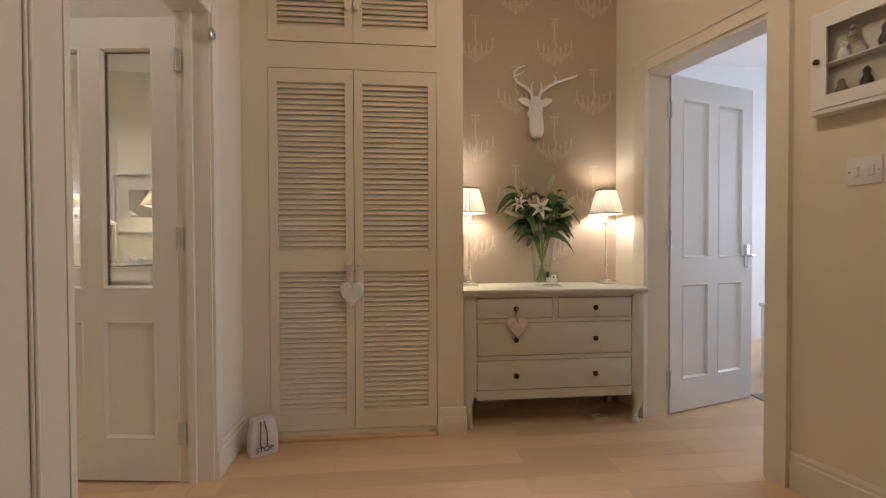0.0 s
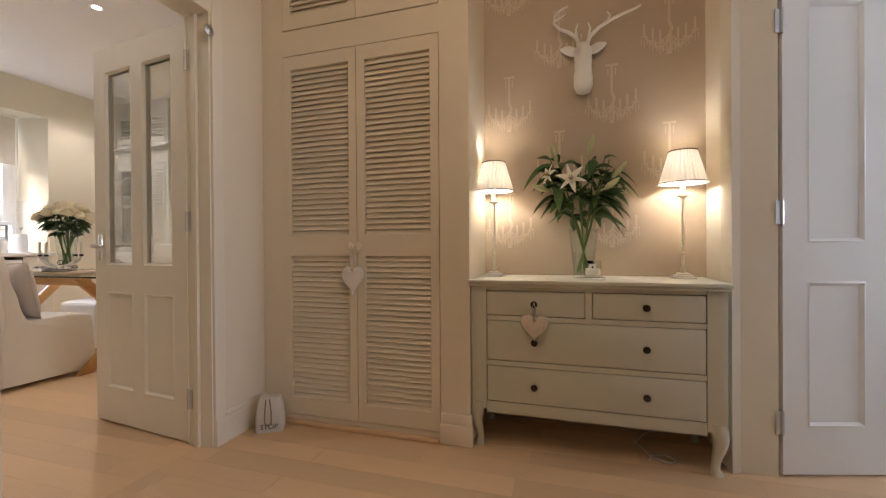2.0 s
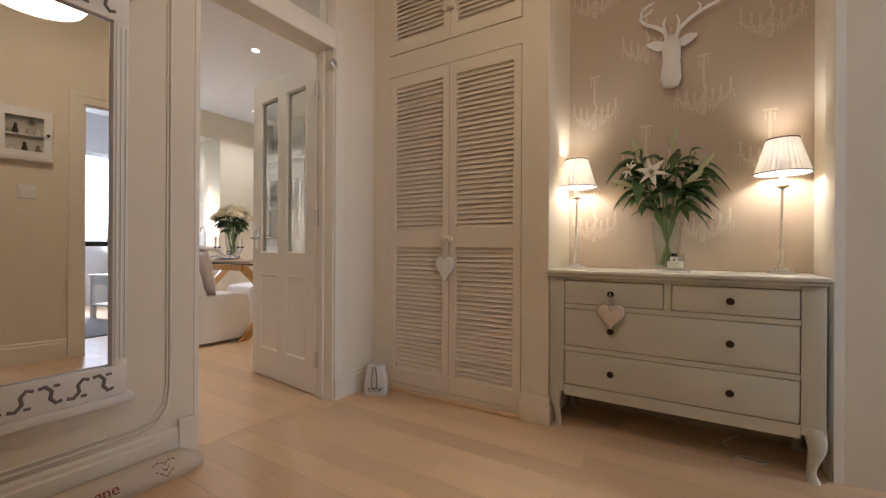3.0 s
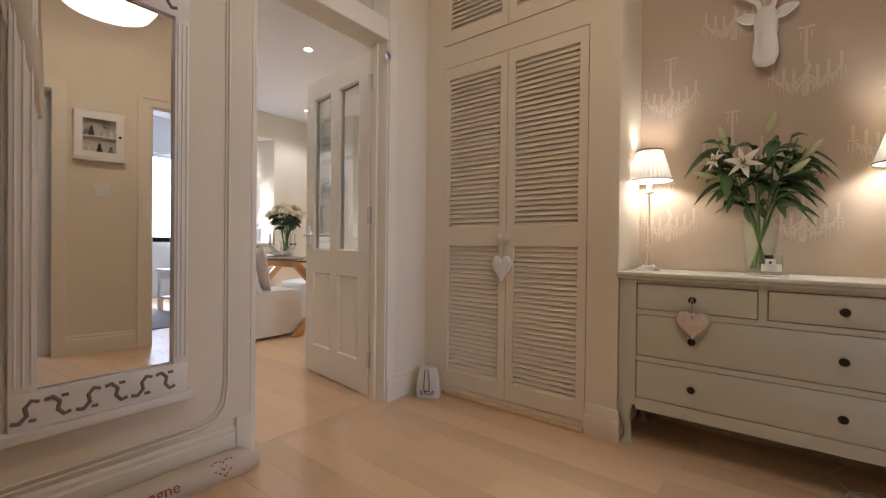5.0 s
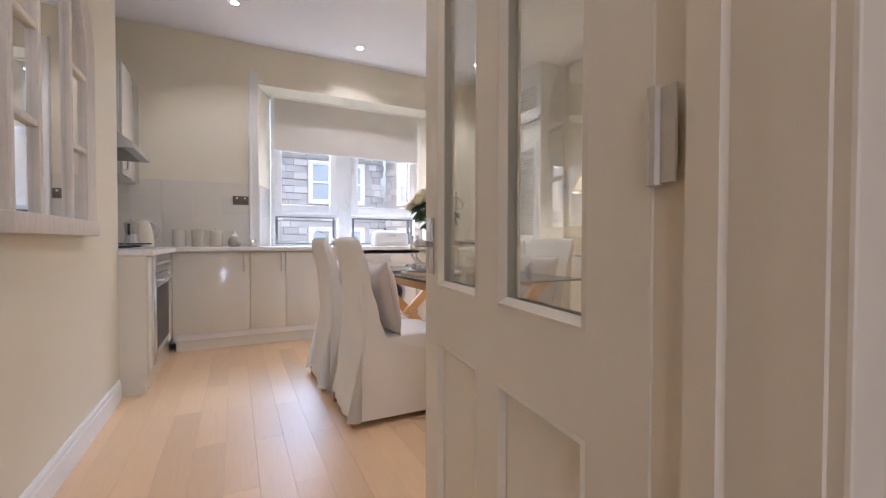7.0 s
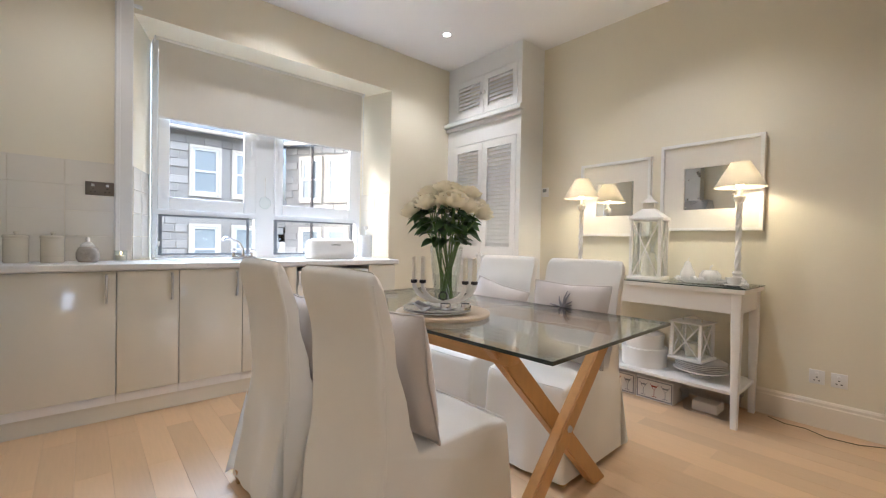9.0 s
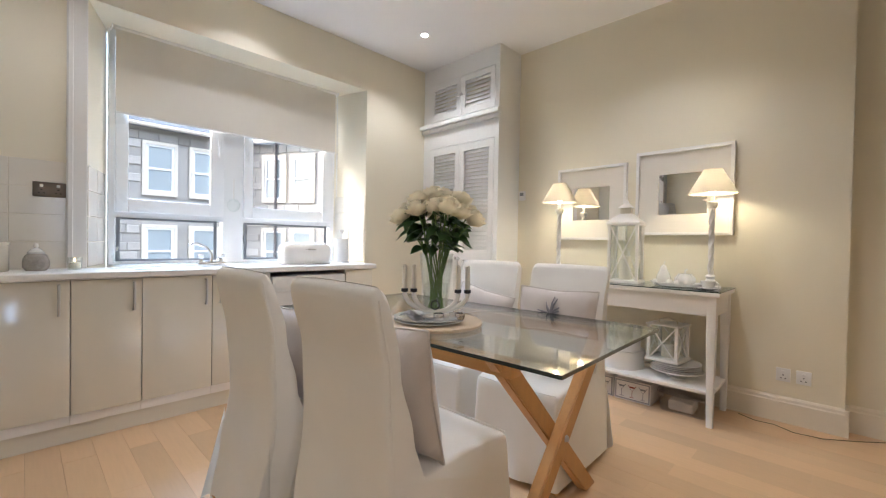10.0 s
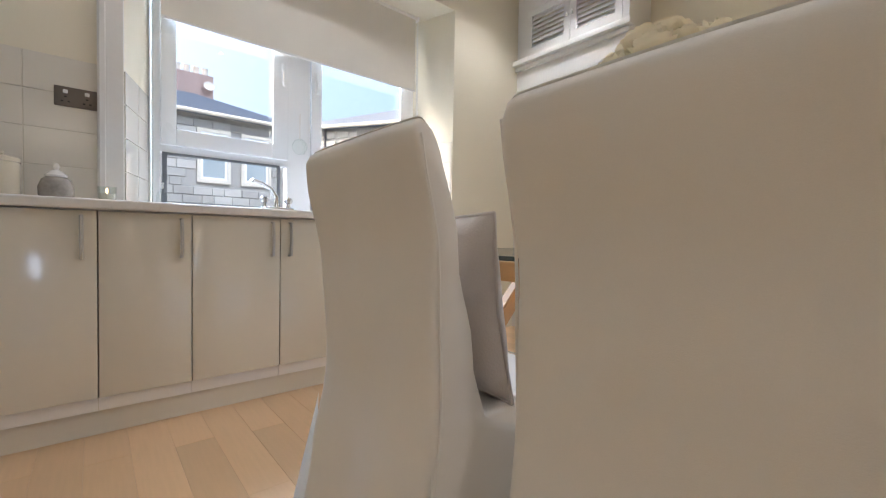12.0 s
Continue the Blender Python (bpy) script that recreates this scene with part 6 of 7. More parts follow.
part("glass", prism([(x, z) for x, z in arch(hw - 0.05)], 0.0, 0.006), MIRROR, am, "mirror glass", None).matrix_basis = pose(0, 0.012, 0.05, 90) @ pose(0, 0, -0.006)
bm = bmesh.new()
o, i_ = arch(hw), arch(hw - 0.07)
rows = []
for (a, b), (c, d) in zip(o, i_):
    rows.append([bm.verts.new(p) for p in ((a, 0.0, b), (a, 0.045, b), (a * 0.95 + c * 0.05, 0.05, b), (c, 0.035, d), (c, 0.0, d))])
for p, q in zip(rows, rows[1:]):
    for k in range(5):
        bm.faces.new((p[k], p[(k + 1) % 5], q[(k + 1) % 5], q[k]))
part("arch_frame", bm, WASH, am, smooth=30)
part("sill_rail", box(-hw - 0.01, 0, -0.015, hw + 0.01, 0.06, 0.055, 0.006), WASH, am)
for x in (-0.16, 0.16):
    part("glazing_bar", box(x - 0.014, 0.012, 0.05, x + 0.014, 0.036, hs + 0.2, 0.004), WASH, am)
for z in (0.36, 0.70):
    for x0, x1 in ((-hw + 0.06, -0.174), (0.174, hw - 0.06)):
        part("cross_bar", box(x0, 0.012, z, x1, 0.034, z + 0.026, 0.004), WASH, am)
part("inner_arch", tube([(0.16 * math.cos(math.pi * k / 14), 0.024, hs + 0.19 + 0.16 * math.sin(math.pi * k / 14)) for k in range(15)], 0.014, 8), WASH, am)

# framed mirrors over the console
for x0, x1, z0, z1, g in ((-3.53, -2.925, 1.165, 1.79, (-3.39, -3.065, 1.335, 1.615)), (-2.85, -2.205, 1.205, 1.85, (-2.69, -2.365, 1.36, 1.665))):
    fm = thing("framed_mirror", pose(0, YN, 0), "small mirror in a deep white mount and frame", "mirror", "mirrors over the console")
    part("frame", frame_grid([x0, x0 + 0.022, x1 - 0.022, x1], [z0, z0 + 0.022, z1 - 0.022, z1], [(1, 1)], -0.04, -0.001), WPAINT, fm)
    part("mount", frame_grid([x0 + 0.022, g[0], g[1], x1 - 0.022], [z0 + 0.022, g[2], g[3], z1 - 0.022], [(1, 1)], -0.022, -0.012), mat("off_white_mount", (0.78, 0.74, 0.66), 0.8, var=0.02) if "off_white_mount" not in bpy.data.materials else bpy.data.materials["off_white_mount"], fm, "wide off-white mount")
    part("glass", box(g[0] - 0.005, -0.012, g[2] - 0.005, g[1] + 0.005, -0.008, g[3] + 0.005), MIRROR, fm, "mirror glass", None)


# console lamps
def twist_lamp(m, label):
    l = thing("table_lamp", m, label, "lamp", "lamps on the console")
    part("base", lathe([(0, 0), (0.062, 0), (0.064, 0.01), (0.05, 0.02), (0.054, 0.03), (0.032, 0.045), (0.022, 0.06), (0.03, 0.075), (0.02, 0.09)], 28, caps=False), WPAINT, l)
    rings = []
    for k in range(61):
        z = 0.09 + 0.44 * k / 60
        tw_ = 2 * math.pi * 5.5 * k / 60
        rings.append([((0.0155 + 0.0035 * math.cos(3 * a - tw_ * 1.0)) * math.cos(a), (0.0155 + 0.0035 * math.cos(3 * a - tw_)) * math.sin(a), z) for a in [2 * math.pi * i / 24 for i in range(24)]])
    part("twisted_stem", loft(rings), WPAINT, l, "rope-twist white stem", 60)
    part("collar", lathe([(0.02, 0.53), (0.028, 0.54), (0.034, 0.565), (0.03, 0.575), (0.014, 0.58), (0.014, 0.62)], 22), WPAINT, l)
    part("bulb", lathe([(0, 0.62), (0.018, 0.63), (0.028, 0.665), (0.018, 0.70), (0, 0.71)], 16, caps=False), BULB, l, "lit bulb").visible_shadow = False
    part("shade", lathe([(0.142, 0.63), (0.135, 0.645), (0.055, 0.79)], 48, caps=False), SHADE2, l, "stone linen cone shade", 60)
    for z, r in ((0.631, 0.1425), (0.789, 0.056)):
        part("trim", lathe([(r, z - 0.003), (r + 0.0015, z), (r, z + 0.003), (r - 0.003, z), (r, z - 0.003)], 40, caps=False), SHADE2, l)
    return l


for x, y in ((-2.295, 5.06), (-3.40, 5.03)):
    twist_lamp(pose(x, y, SZ + 0.007), "white twisted-stem lamp with lit linen shade on the console")
    lamp("console_lamp_light", "POINT", pose(x, y, SZ + 0.007 + 0.69), 1.15, (1.0, 0.82, 0.50), 0.03)


# lanterns
def lantern(m, w, h, roof, label, handle):
    l = thing("lantern", m, label, "lantern", "white lanterns")
    t = w * 0.09
    part("base", box(-w / 2 - t * 0.6, -w / 2 - t * 0.6, 0, w / 2 + t * 0.6, w / 2 + t * 0.6, t * 1.1, 0.004), WPAINT, l)
    for sx in (-1, 1):
        for sy in (-1, 1):
            part("post", box(min(sx * (w / 2 - t), sx * w / 2), min(sy * (w / 2 - t), sy * w / 2), t * 1.1, max(sx * (w / 2 - t), sx * w / 2), max(sy * (w / 2 - t), sy * w / 2), h), WPAINT, l)
    for k in range(4):
        m4 = pose(0, 0, 0, 0, 0, 90 * k)
        a, b = Vector((-w / 2 + t, -w / 2 + t * 0.5, t * 1.2)), Vector((w / 2 - t, -w / 2 + t * 0.5, h - t * 0.6))
        bm = tube([a, b], t * 0.28, 4)
        part("brace", bm, WPAINT, l).matrix_basis = m4
        part("brace", tube([Vector((b.x, b.y - 0.001, a.z)), Vector((a.x, a.y - 0.001, b.z))], t * 0.28, 4), WPAINT, l).matrix_basis = m4
        g = part("pane", box(-w / 2 + t, -w / 2 + t * 0.7, t * 1.1, w / 2 - t, -w / 2 + t * 0.7 + 0.002, h), PANE, l, "clear pane", None)
        g.matrix_basis = m4
        g.visible_shadow = False
    part("top_plate", box(-w / 2 - t * 0.5, -w / 2 - t * 0.5, h, w / 2 + t * 0.5, w / 2 + t * 0.5, h + t * 0.6, 0.003), WPAINT, l)
    if roof:
        q = lambda r, z: [(-r, -r, z), (r, -r, z), (r, r, z), (-r, r, z)]
        part("roof", loft([q(w / 2 + t * 0.7, h + t * 0.6), q(w / 2 + t * 0.7, h + t * 0.9), q(w * 0.19, h + roof * 0.45)]), WPAINT, l, smooth=20)
        part("vent", loft([q(w * 0.17, h + roof * 0.45), q(w * 0.17, h + roof * 0.68)]), STEELW, l, "slotted vent")
        part("cap", loft([q(w * 0.24, h + roof * 0.68), q(w * 0.08, h + roof * 0.85), q(w * 0.02, h + roof)]), WPAINT, l, smooth=20)
    if handle:
        part("handle", tube([(-w * 0.3, 0, h), (-w * 0.3, 0, h + 0.03), (0, 0, h + 0.05), (w * 0.3, 0, h + 0.03), (w * 0.3, 0, h)], 0.006, 6), STEELW, l)
    part("candle", lathe([(0, t * 1.1), (w * 0.2, t * 1.1), (w * 0.2, h * 0.45), (0, h * 0.44)], 22, caps=False), WAX, l, "ivory pillar candle")
    return l


lantern(pose(-2.83, 5.0, SZ + 0.007, 0, 0, 8), 0.21, 0.425, 0.19, "tall white lantern with crossed braces on the console", False)
lantern(pose(-2.53, 5.01, 0.325, 0, 0, -6), 0.20, 0.245, 0.0, "small white lantern on stacked plates", True)
tr = thing("tray", pose(-2.47, 4.97, SZ + 0.007), "white scalloped tray holding ceramic fruit", "tray")
part("tray", loft([[(0.17 * r * math.cos(a) * (1 + 0.02 * math.cos(14 * a)), 0.10 * r * math.sin(a) * (1 + 0.02 * math.cos(14 * a)), z) for a in [2 * math.pi * i / 84 for i in range(84)]] for r, z in ((0.05, 0.004), (0.8, 0.004), (1.0, 0.025), (1.0, 0.029), (0.82, 0.009), (0.05, 0.009))]), CERAMIC, tr)
pe = thing("ceramic_pear", pose(-2.56, 4.98, SZ + 0.016), "white ceramic pear on the tray", "ornament")
part("fruit", lathe([(0, 0), (0.03, 0.002), (0.046, 0.03), (0.043, 0.06), (0.026, 0.095), (0.02, 0.12), (0.008, 0.135), (0, 0.137)], 24, caps=False), CERAMIC, pe, smooth=70)
part("stalk", tube([(0, 0, 0.135), (0.004, 0, 0.15), (0.01, 0, 0.158)], 0.003, 6), CERAMIC, pe)
pu = thing("ceramic_pumpkin", pose(-2.43, 5.0, SZ + 0.016), "white ceramic pumpkin on the tray", "ornament")
part("fruit", loft([[(r * (1 + 0.06 * math.cos(9 * a)) * math.cos(a), r * (1 + 0.06 * math.cos(9 * a)) * math.sin(a), z) for a in [2 * math.pi * i / 54 for i in range(54)]] for r, z in ((0.01, 0.0), (0.04, 0.003), (0.06, 0.03), (0.06, 0.05), (0.04, 0.078), (0.012, 0.08))]), CERAMIC, pu, smooth=70)
part("stalk", tube([(0, 0, 0.078), (0.0, 0, 0.10), (0.012, 0, 0.112)], 0.006, 6), CERAMIC, pu)
for x, y, r in ((-2.505, 4.925, 0.022), (-2.46, 4.92, 0.02), (-2.60, 4.93, 0.02)):
    solo("ceramic_fruit", lathe([(0, 0), (r * 0.7, r * 0.25), (r, r), (r * 0.7, r * 1.7), (0, r * 1.9)], 18, caps=False), CERAMIC, "small round white ceramic fruit on the tray", "ornament", pose(x, y, SZ + 0.016), 70, "ceramic fruit")
cp2 = thing("teacup", pose(-2.275, 4.90, SZ + 0.007), "white teacup on a saucer", "cup")
part("saucer", lathe([(0, 0), (0.03, 0), (0.06, 0.012), (0.058, 0.015), (0.028, 0.004), (0, 0.004)], 28, caps=False), CERAMIC, cp2)
part("cup", lathe([(0, 0.005), (0.02, 0.005), (0.036, 0.025), (0.043, 0.055), (0.04, 0.055), (0.033, 0.027), (0, 0.01)], 26, caps=False), CERAMIC, cp2)
part("handle", tube([(0.038, 0, 0.045), (0.06, 0, 0.045), (0.058, 0, 0.02), (0.032, 0, 0.02)], 0.003, 6), CERAMIC, cp2)

# console shelf
cs = thing("cake_stand", pose(-2.47, 5.0, 0.222), "white footed cake stand under a stack of plates", "cake stand")
part("stand", lathe([(0, 0), (0.06, 0), (0.055, 0.01), (0.02, 0.02), (0.02, 0.035), (0.15, 0.045), (0.162, 0.05), (0.162, 0.055), (0, 0.055)], 40, caps=False), CERAMIC, cs)
pm = mesh_of("plate", lathe([(0, 0), (0.09, 0), (0.15, 0.01), (0.15, 0.013), (0.09, 0.005), (0, 0.005)], 40, caps=False), CERAMIC, 40)
for k in range(4):
    p_ = tagged(new("plate", pm), "white glazed dinner plate in a stack", "plate", "stack of plates")
    p_.matrix_basis = pose(-2.47 + 0.002 * (k % 2), 5.0, 0.277 + 0.0115 * k)
for z0, r, h_, lid in ((0.222, 0.15, 0.10, 0.03), (0.352, 0.125, 0.075, 0.025)):
    rb = thing("round_box", pose(-2.84, 5.0, z0), "round white lidded storage box on the console shelf", "box", "round boxes")
    part("body", lathe([(0, 0), (r, 0), (r, h_), (0, h_)], 40, caps=False), WPAINT, rb, smooth=30)
    part("lid", lathe([(r, h_ - 0.006), (r + 0.005, h_ - 0.006), (r + 0.005, h_ + lid - 0.003), (r + 0.002, h_ + lid), (0, h_ + lid)], 40, caps=False), WPAINT, rb, smooth=30)
GREYPRINT = mat("grey_printed_border", (0.24, 0.23, 0.24), 0.7)
BOXP = mat("printed_carton", (0.62, 0.58, 0.55), 0.6, var=0.08, scale=6)
for x0, x1 in ((-3.12, -2.86), (-2.85, -2.60)):
    gb = thing("glassware_box", pose(0, 0, 0), "printed carton showing cocktail glasses under the console", "box", "glassware cartons")
    part("carton", box(x0, 4.90, 0, x1, 5.2, 0.15, 0.003), BOXP, gb)
    part("border", frame_grid([x0 + 0.006, x0 + 0.014, x1 - 0.014, x1 - 0.006], [0.008, 0.016, 0.134, 0.142], [(1, 1)], 4.8985, 4.8998), GREYPRINT, gb, "dark printed border", None)
    for k in range(3):
        cx = x0 + (x1 - x0) * (k + 0.7) / 3.4
        bm = bmesh.new()
        strip([(cx, 0.03), (cx, 0.07)], 0.004, bm)
        strip([(cx - 0.016, 0.028), (cx + 0.016, 0.028)], 0.004, bm)
        strip([(cx - 0.028, 0.115), (cx, 0.072), (cx + 0.028, 0.115)], 0.004, bm)
        strip([(cx - 0.018, 0.10), (cx + 0.018, 0.10)], 0.012, bm)
        bmesh.ops.solidify(bm, geom=bm.faces[:], thickness=0.0004)
        part("printed_glass", bm, REDINK if k == 1 else GREYPRINT, gb, "printed cocktail glass").matrix_basis = pose(0, 4.8992, 0)
pb = thing("plastic_box", pose(-2.41, 5.02, 0), "clear plastic lidded storage box under the console", "box")
part("tub", loft([ring(0, 0, 0.135, 0.12, 0.002, 28, 8), ring(0, 0, 0.15, 0.135, 0.12, 28, 8)]), pane_mat("milky_plastic", (0.93, 0.93, 0.95), 0.16), pb)
part("lid", loft([ring(0, 0, 0.156, 0.141, 0.12, 28, 8), ring(0, 0, 0.156, 0.141, 0.135, 28, 8), ring(0, 0, 0.14, 0.125, 0.142, 28, 8)]), pane_mat("milky_lid", (0.92, 0.92, 0.95), 0.2), pb)
part("contents", box(-0.09, -0.08, 0.004, 0.06, 0.07, 0.07, 0.01), TEXTILE, pb, "folded cloth inside")

# ---- on the table ----
TT = TZ + 0.0003
rv_x, rv_y = -3.0, 3.17
bd_ = thing("serving_board", pose(-2.95, 3.11, TT), "round pale wooden serving board on the glass table", "serving board")
part("board", lathe([(0, 0), (0.205, 0), (0.215, 0.006), (0.215, 0.016), (0.205, 0.022), (0, 0.022)], 48, caps=False), mat("pale_sycamore", (0.60, 0.48, 0.34), 0.5, var=0.12, scale=5, grain=40, stretch=(1, 9, 1)), bd_)
for k in range(2):
    pl = tagged(new("plate", pm), "white plate on the serving board", "plate", "plates on the table")
    pl.matrix_basis = pose(-2.93, 3.06, TT + 0.022 + 0.0115 * k)
nb = thing("rose_vase", pose(rv_x, rv_y, TT + 0.022), "tall glass vase crowded with cream roses", "vase of flowers")
glass_vase(nb, 0.052, 0.078, 0.29)
rnd = random.Random(11)


def rose_mesh(seed, size=0.047):
    # one bloom: a tight spiral heart inside rounder petals that curl outwards at the rim
    r = random.Random(seed)
    bm = bmesh.new()
    for layer, (n, rad, h, curl) in enumerate(((3, 0.30, 1.02, -0.10), (4, 0.55, 1.0, -0.04), (5, 0.82, 0.92, 0.12), (5, 1.0, 0.78, 0.26))):
        for k in range(n):
            a0 = 2 * math.pi * k / n + layer * 0.7 + r.uniform(-0.15, 0.15)
            wd = 2 * math.pi / n * 0.74
            tilt = r.uniform(-0.06, 0.06)
            rows = []
            for i in range(7):
                u = i / 6
                row = []
                for j in range(7):
                    v = (j - 3) / 3
                    a = a0 + v * wd
                    belly = math.sin(min(u * 1.9, 1.75)) if u else 0.0
                    rr = size * rad * belly * (1 - 0.03 * v) + size * (curl + tilt) * u ** 3 * (1 - 0.5 * v * v)
                    z = size * (-0.75 + 1.6 * h * u * (1 - 0.30 * v ** 4 - 0.05 * v * v)) - size * 0.5 * max(0, curl) * u ** 5 * (1 - v * v)
                    if i == 0:
                        z = -0.75 * size
                    row.append(bm.verts.new((rr * math.cos(a), rr * math.sin(a), z)))
                rows.append(row)
            for p, q in zip(rows, rows[1:]):
                for j in range(6):
                    bm.faces.new((p[j], p[j + 1], q[j + 1], q[j]))
    bmesh.ops.remove_doubles(bm, verts=bm.verts, dist=0.00002)
    return mesh_of("rose", bm, PETAL, 80)


roses = [rose_mesh(s) for s in (1, 2, 3)]
n_r = 22
for k in range(n_r):
    a = k * 2.399 + 0.3
    rr = 0.165 * math.sqrt((k + 0.4) / n_r)
    top = Vector((rr * math.cos(a), rr * math.sin(a), 0.535 - 3.6 * rr * rr + rnd.uniform(-0.02, 0.02)))
    base = Vector((-0.036 * math.cos(a + 1.3 * math.sin(k)), -0.036 * math.sin(a + 1.3 * math.sin(k)), 0.03))
    mid = Vector((0.054 * math.cos(a), 0.054 * math.sin(a), 0.29))
    st_ = part("stem", tube([base, base.lerp(mid, 0.5), mid, mid.lerp(top, 0.5) + Vector((0, 0, 0.01)), top], 0.0032, 6), STEM, nb)
    d = (top - mid).normalized()
    ro = share("rose", roses[k % 3], nb, Matrix.Translation(top + d * 0.02) @ d.to_track_quat("Z", "Y").to_matrix().to_4x4() @ pose(0, 0, 0, 0, 0, rnd.uniform(0, 360)))
    for j in range(5):
        bm = leaf_blade(bmesh.new(), top - d * 0.004, (math.cos(j * 1.256), math.sin(j * 1.256), 0.6), 0.03, 0.01, 0.5, 0, 3)
        part("sepal", bm, LEAF, st_, smooth=60)
for k in range(120):
    a = rnd.uniform(0, 6.283)
    z = rnd.uniform(0.31, 0.47)
    r0 = 0.04 + 0.11 * max(0, (z - 0.26)) / 0.2 * rnd.uniform(0.3, 1.0)
    p = Vector((r0 * math.cos(a), r0 * math.sin(a), z))
    aa = a + rnd.uniform(-0.9, 0.9)
    part("leaf", leaf_blade(bmesh.new(), p, (math.cos(aa), math.sin(aa), rnd.uniform(-0.25, 0.45)), rnd.uniform(0.05, 0.085), rnd.uniform(0.035, 0.06), rnd.uniform(0.1, 0.6), rnd.uniform(-0.8, 0.8), 5), LEAF, nb, smooth=60)

ca = thing("candelabra", pose(-2.90, 3.07, TT + 0.046, 0, 0, 40), "white U-shaped candelabra with four ivory candles", "candelabra")
part("foot", lathe([(0, 0), (0.06, 0), (0.06, 0.01), (0.02, 0.018), (0, 0.02)], 26, caps=False), WPAINT, ca)
for rU, hz in ((0.135, 0.10), (0.095, 0.10)):
    pts = [(-rU, 0, hz)] + [(-rU * math.cos(math.pi * k / 12), 0, hz - (hz - 0.02) * math.sin(math.pi * k / 12)) for k in range(1, 12)] + [(rU, 0, hz)]
    part("arm", tube(pts, 0.010, 8), WPAINT, ca)
    for s in (-1, 1):
        part("cup", lathe([(0.006, hz), (0.015, hz + 0.004), (0.015, hz + 0.016), (0.010, hz + 0.018)], 14, (s * rU, 0)), BLACK, ca, "black candle cup")
        part("candle", lathe([(0.0105, hz + 0.016), (0.010, hz + 0.115), (0.004, hz + 0.12), (0.0, hz + 0.121)], 14, (s * rU, 0)), WAX, ca, "ivory dinner candle")
part("ring", tube([(0.018 * math.cos(2 * math.pi * k / 14), -0.014, 0.05 + 0.018 * math.sin(2 * math.pi * k / 14)) for k in range(15)], 0.003, 6), BLACK, ca, "black ring")
nk = solo("napkin", grid_sheet(lambda u, v: (-2.93 + (u - 0.5) * 0.11 - (v - 0.5) * 0.05, 2.97 + (v - 0.5) * 0.09 + (u - 0.5) * 0.03, TT + 0.056 + 0.018 * math.sin(u * 6) * math.sin(v * 5 + 1) ** 2), 14, 12, 0.004), mat("grey_satin_napkin", (0.42, 0.40, 0.39), 0.35, var=0.1, sheen=0.4), "grey satin napkin folded on the plates", "napkin", smooth=70)
for k, (x, y) in enumerate(((-2.84, 3.03), (-2.79, 3.10))):
    solo("napkin_ring", lathe([(0.022, 0), (0.024, 0.012), (0.022, 0.024), (0.019, 0.024), (0.019, 0.0), (0.022, 0)], 20, caps=False), CHROME, "chrome napkin ring on the serving board", "napkin ring", pose(x, y, TT + 0.047), group="napkin rings")
# ---- outside ----
GZ = -5.5
setting("ground", box(-900, -900, GZ - 0.1, -5.8, 900, GZ), mat("grey_courtyard", (0.16, 0.16, 0.15), 0.9, var=0.2, scale=0.4, bump=0.4, grain=3), "grey back court far below")
WTRIM = mat("pale_window_stone", (0.66, 0.62, 0.54), 0.85, var=0.1, scale=3, bump=0.3, grain=20)
SKYGLASS = mat("sky_lit_window_glass", (0.36, 0.41, 0.43), 0.06, var=0.2, scale=1, bump=0.0, coat=1.0)
block = mesh_of("stone", bx(bmesh.new(), 0, 0, 0, 0.06, 0.60, 0.29, 0.015, 1), STONE)
block2 = mesh_of("stone", bx(bmesh.new(), 0, 0, 0, 0.06, 0.38, 0.29, 0.015, 1), STONE)


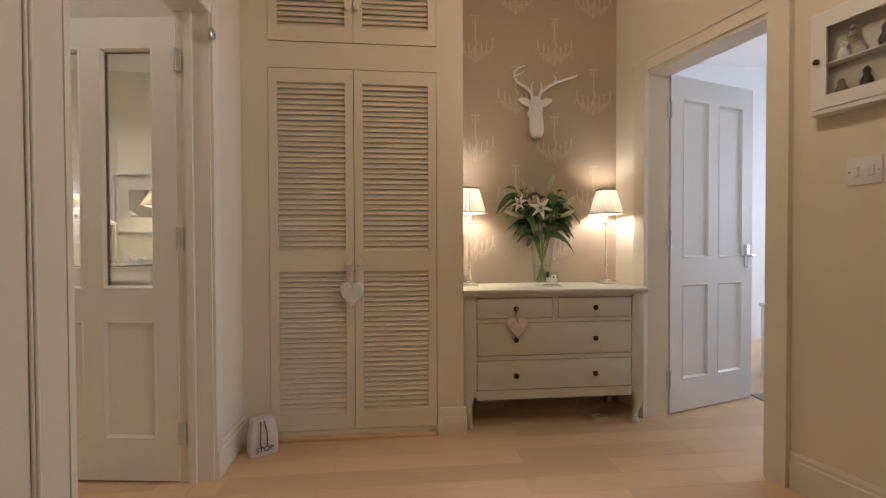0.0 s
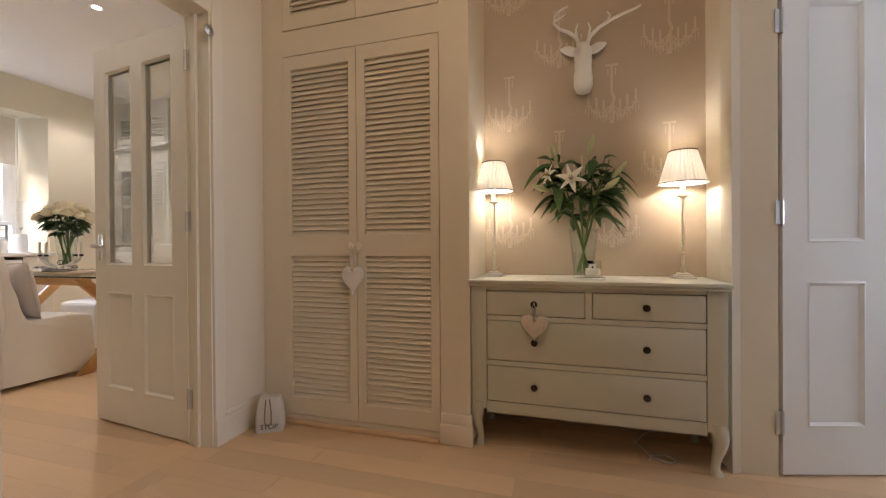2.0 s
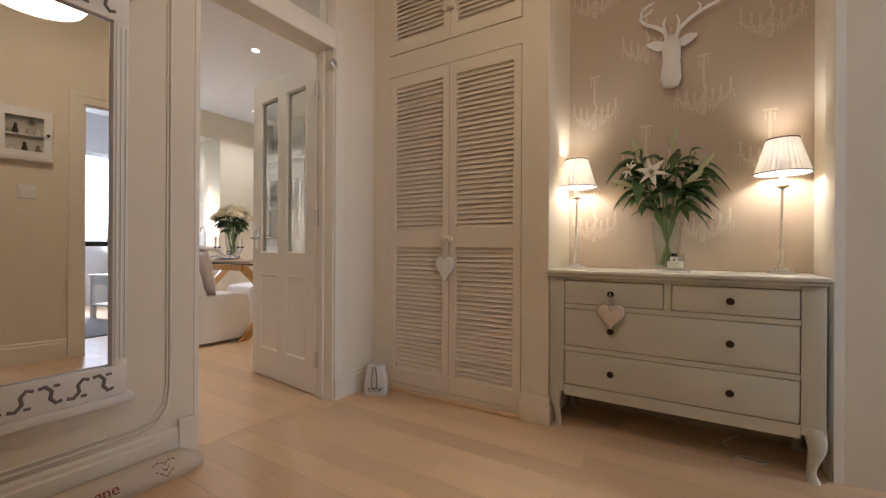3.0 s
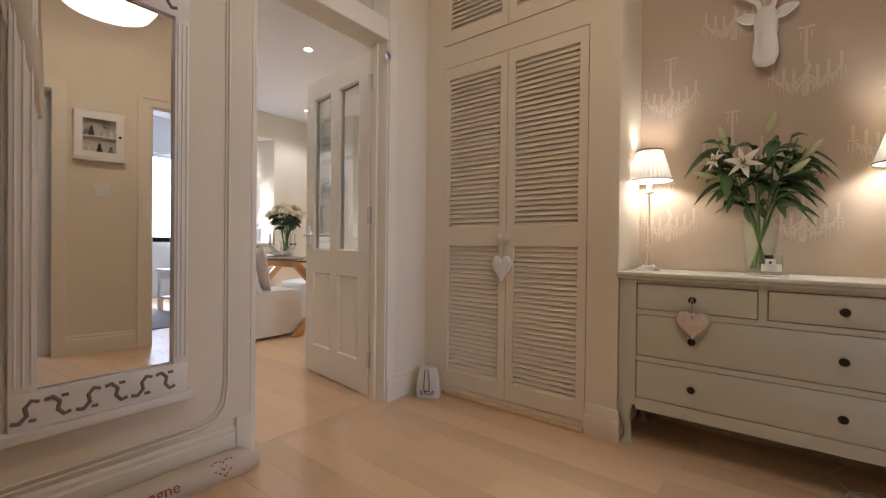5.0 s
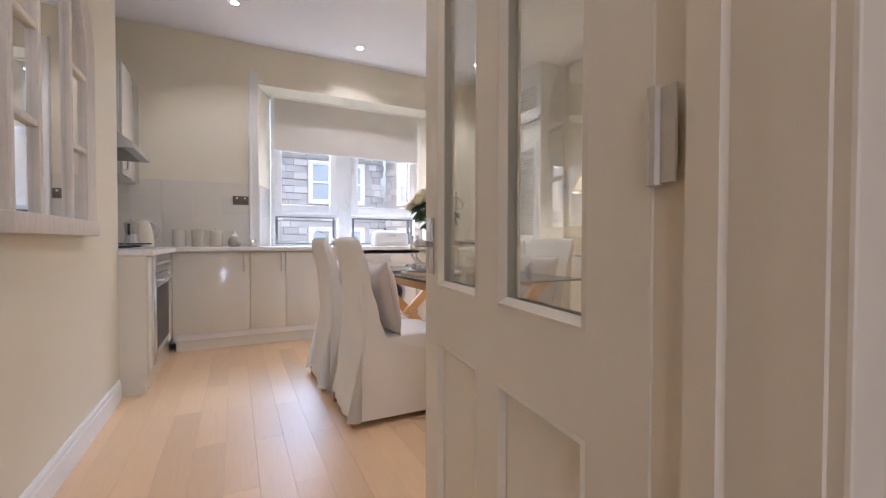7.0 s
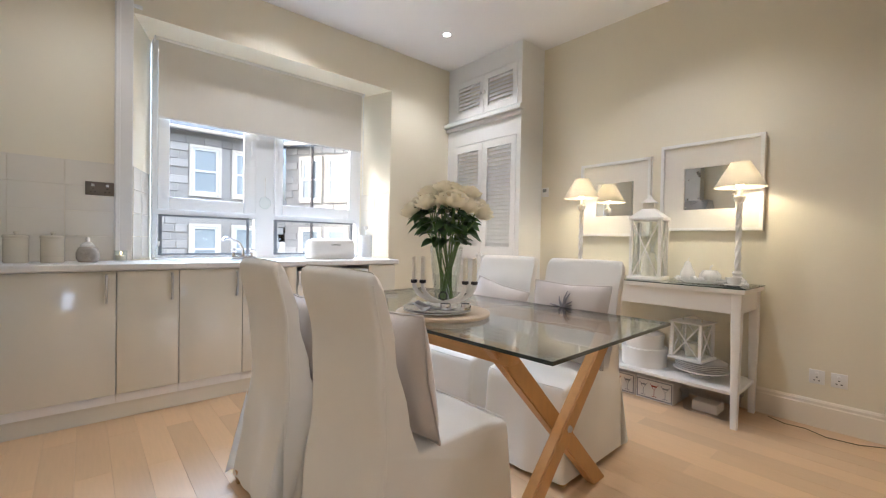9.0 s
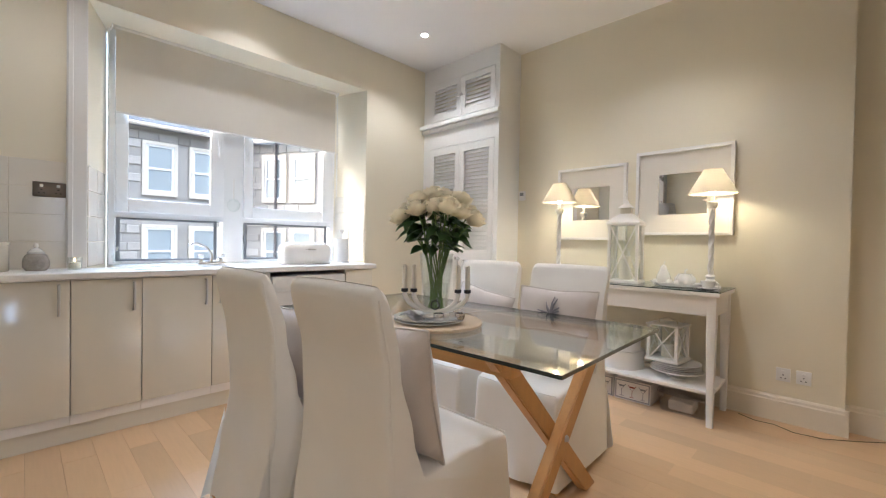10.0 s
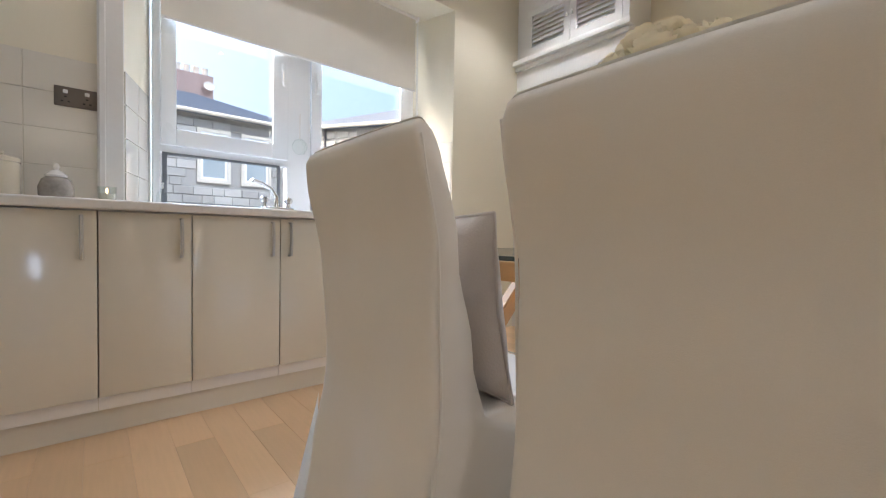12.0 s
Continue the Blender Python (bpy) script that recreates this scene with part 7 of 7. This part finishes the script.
def tenement(m, length, eave, wins, stones, stack, label, group="tenements"):
    # facade in the local y-z plane facing +x
    b = thing("tenement_building", m, label, "building", group)
    part("wall", box(-8, 0, GZ, 0, length, eave), STONE, b)
    q = [(0.35, -0.3, eave), (0.35, length + 0.3, eave), (-8.3, length + 0.3, eave), (-8.3, -0.3, eave)]
    roof = part("roof", loft([q, [(x, y, z + 0.12) for x, y, z in q], [(-3.6, 3.0, eave + 1.75), (-3.6, length - 3.0, eave + 1.75), (-4.4, length - 3.0, eave + 1.75), (-4.4, 3.0, eave + 1.75)]]), SLATE, b, smooth=20)
    for k in range(17):
        u = k / 17
        x0, z0 = 0.35 - 3.95 * u, eave + 0.12 + 1.63 * u
        x1, z1 = 0.35 - 3.95 * (u + 1 / 17) , eave + 0.12 + 1.63 * (u + 1 / 17)
        y0, y1 = -0.3 + 3.3 * u, length + 0.3 - 3.3 * u
        part("slate_course", loft([[(x0, y0, z0), (x0, y0, z0 + 0.045), (x1, y0, z1 + 0.012), (x1, y0, z1)], [(x0, y1, z0), (x0, y1, z0 + 0.045), (x1, y1, z1 + 0.012), (x1, y1, z1)]]), SLATE, roof, smooth=None)
    part("gutter", tube([(0.4, -0.3, eave + 0.02), (0.4, length + 0.3, eave + 0.02)], 0.07, 8), WTRIM, b)
    part("downpipe", tube([(0.1, 1.4, eave), (0.1, 1.4, GZ)], 0.055, 8), mat("dark_downpipe", (0.12, 0.11, 0.11), 0.6), b)
    for y0 in (stack,):
        ch = part("chimney", box(-4.6, y0, eave + 1.0, -3.4, y0 + 1.5, eave + 2.6), mat("brown_brick_stack", (0.34, 0.25, 0.22), 0.9, var=0.25, scale=3, bump=0.5, grain=20), b)
        for k in range(4):
            part("chimney_pot", lathe([(0.14, eave + 2.6), (0.12, eave + 3.0), (0.15, eave + 3.05), (0.1, eave + 3.05)], 12, (-4.0, y0 + 0.2 + 0.36 * k)), WTRIM, ch)
        part("satellite_dish", lathe([(0, 0), (0.13, 0.02), (0.21, 0.05), (0.21, 0.065), (0.12, 0.03), (0, 0.012)], 20, caps=False), WTRIM, ch).matrix_basis = pose(-3.3, y0 + 1.3, eave + 2.1, 0, 75, 0)
    for y, z0, z1 in wins:
        w = part("window", frame_grid([y - 0.56, y - 0.45, y + 0.45, y + 0.56], [z0 - 0.12, z0, z1, z1 + 0.12], [(1, 1)], -0.02, 0.10), WTRIM, b, "pale stone surround", None)
        w.matrix_basis = pose(0, 0, 0, 0, 0, 90) @ pose(0, 0, 0, 0, 0, 0)
        w.matrix_basis = Matrix(((0, -1, 0, 0.075), (1, 0, 0, 0), (0, 0, 1, 0), (0, 0, 0, 1)))
        zm = (z0 + z1) / 2
        f = part("sash_frame", frame_grid([y - 0.45, y - 0.36, y + 0.36, y + 0.45], [z0, z0 + 0.09, zm - 0.04, zm + 0.04, z1 - 0.08, z1], [(1, 1), (1, 3)], 0.0, 0.05), UPVC, b, "white sash frame", None)
        f.matrix_basis = Matrix(((0, -1, 0, 0.062), (1, 0, 0, 0), (0, 0, 1, 0), (0, 0, 0, 1)))
        for a, c in ((z0 + 0.09, zm - 0.04), (zm + 0.04, z1 - 0.08)):
            part("pane", box(0.012, y - 0.36, a, 0.022, y + 0.36, c), SKYGLASS, b, "", None)
    r = random.Random(5)
    z = GZ + 0.3 if not stones else stones[2]
    if stones:
        ya, yb, za, zb = stones
        row = 0
        while z < zb - 0.29:
            y = ya + (0.3 if row % 2 else 0.0)
            while y < yb:
                me, wd = (block, 0.60) if r.random() < 0.6 else (block2, 0.38)
                if not any(abs(y + wd / 2 - wy) < 0.56 + wd / 2 and z < w1 + 0.12 and z + 0.29 > w0 - 0.12 for wy, w0, w1 in wins):
                    share("stone", me, b, pose(r.uniform(-0.02, 0.0), y, z))
                y += wd + 0.02
            z += 0.31
            row += 1
    return b


rows_a = [(y, z, z + 1.75) for z in (-3.6, -0.25, 2.80) for y in (1.4, 3.95, 6.45, 8.95, 11.45, 12.95)]
tenement(pose(-20, -6.0, 0), 14.3, 5.15, rows_a, (7.6, 14.2, -1.2, 5.1), 10.6, "grey sandstone tenement with slate roof across the court")
ang = math.degrees(math.atan2(13.6 - 8.6, -12.2 + 20.0)) - 90
rows_b = [(y, z, z + 1.75) for z in (-3.6, -0.25, 2.80) for y in (1.3, 2.6, 4.6, 5.9, 7.9, 9.2)]
tenement(pose(-20.0, 8.6, 0, 0, 0, ang), 11.0, 5.15, rows_b, (0.0, 5.4, -0.8, 5.1), 7.5, "grey sandstone tenement wing standing at an angle")
# ---- floor boards ----
def board_mesh(length, w):
    return mesh_of("board", bx(bmesh.new(), 0, 0, -0.012, length, w - 0.0005, 0.0, 0.0006, 1), BOARD)


def lay(floor, x0, x1, y0, y1, w=0.13, length=0.9):
    full = board_mesh(length, w)
    row, y = 0, y0
    while y < y1 - 0.01:
        x = x0 - (row * 0.43) % length
        while x < x1:
            a, b = max(x, x0), min(x + length, x1)
            if b - a > 0.02:
                me = full if b - a > length - 0.001 else board_mesh(b - a - 0.001, w)
                share("floor_board", me, floor, pose(a, y, 0.0))
            x += length
        y += w
        row += 1


floor = setting("floor", box(-5.4, -1.7, -0.06, 5.7, 5.7, -0.0125), SUBFLOOR, "light beech laminate strip floor", category="floor")
lay(floor, -5.0, XE - 0.07, 0.8, 5.4)
lay(floor, XE - 0.069, 5.6, -1.6, 4.58)
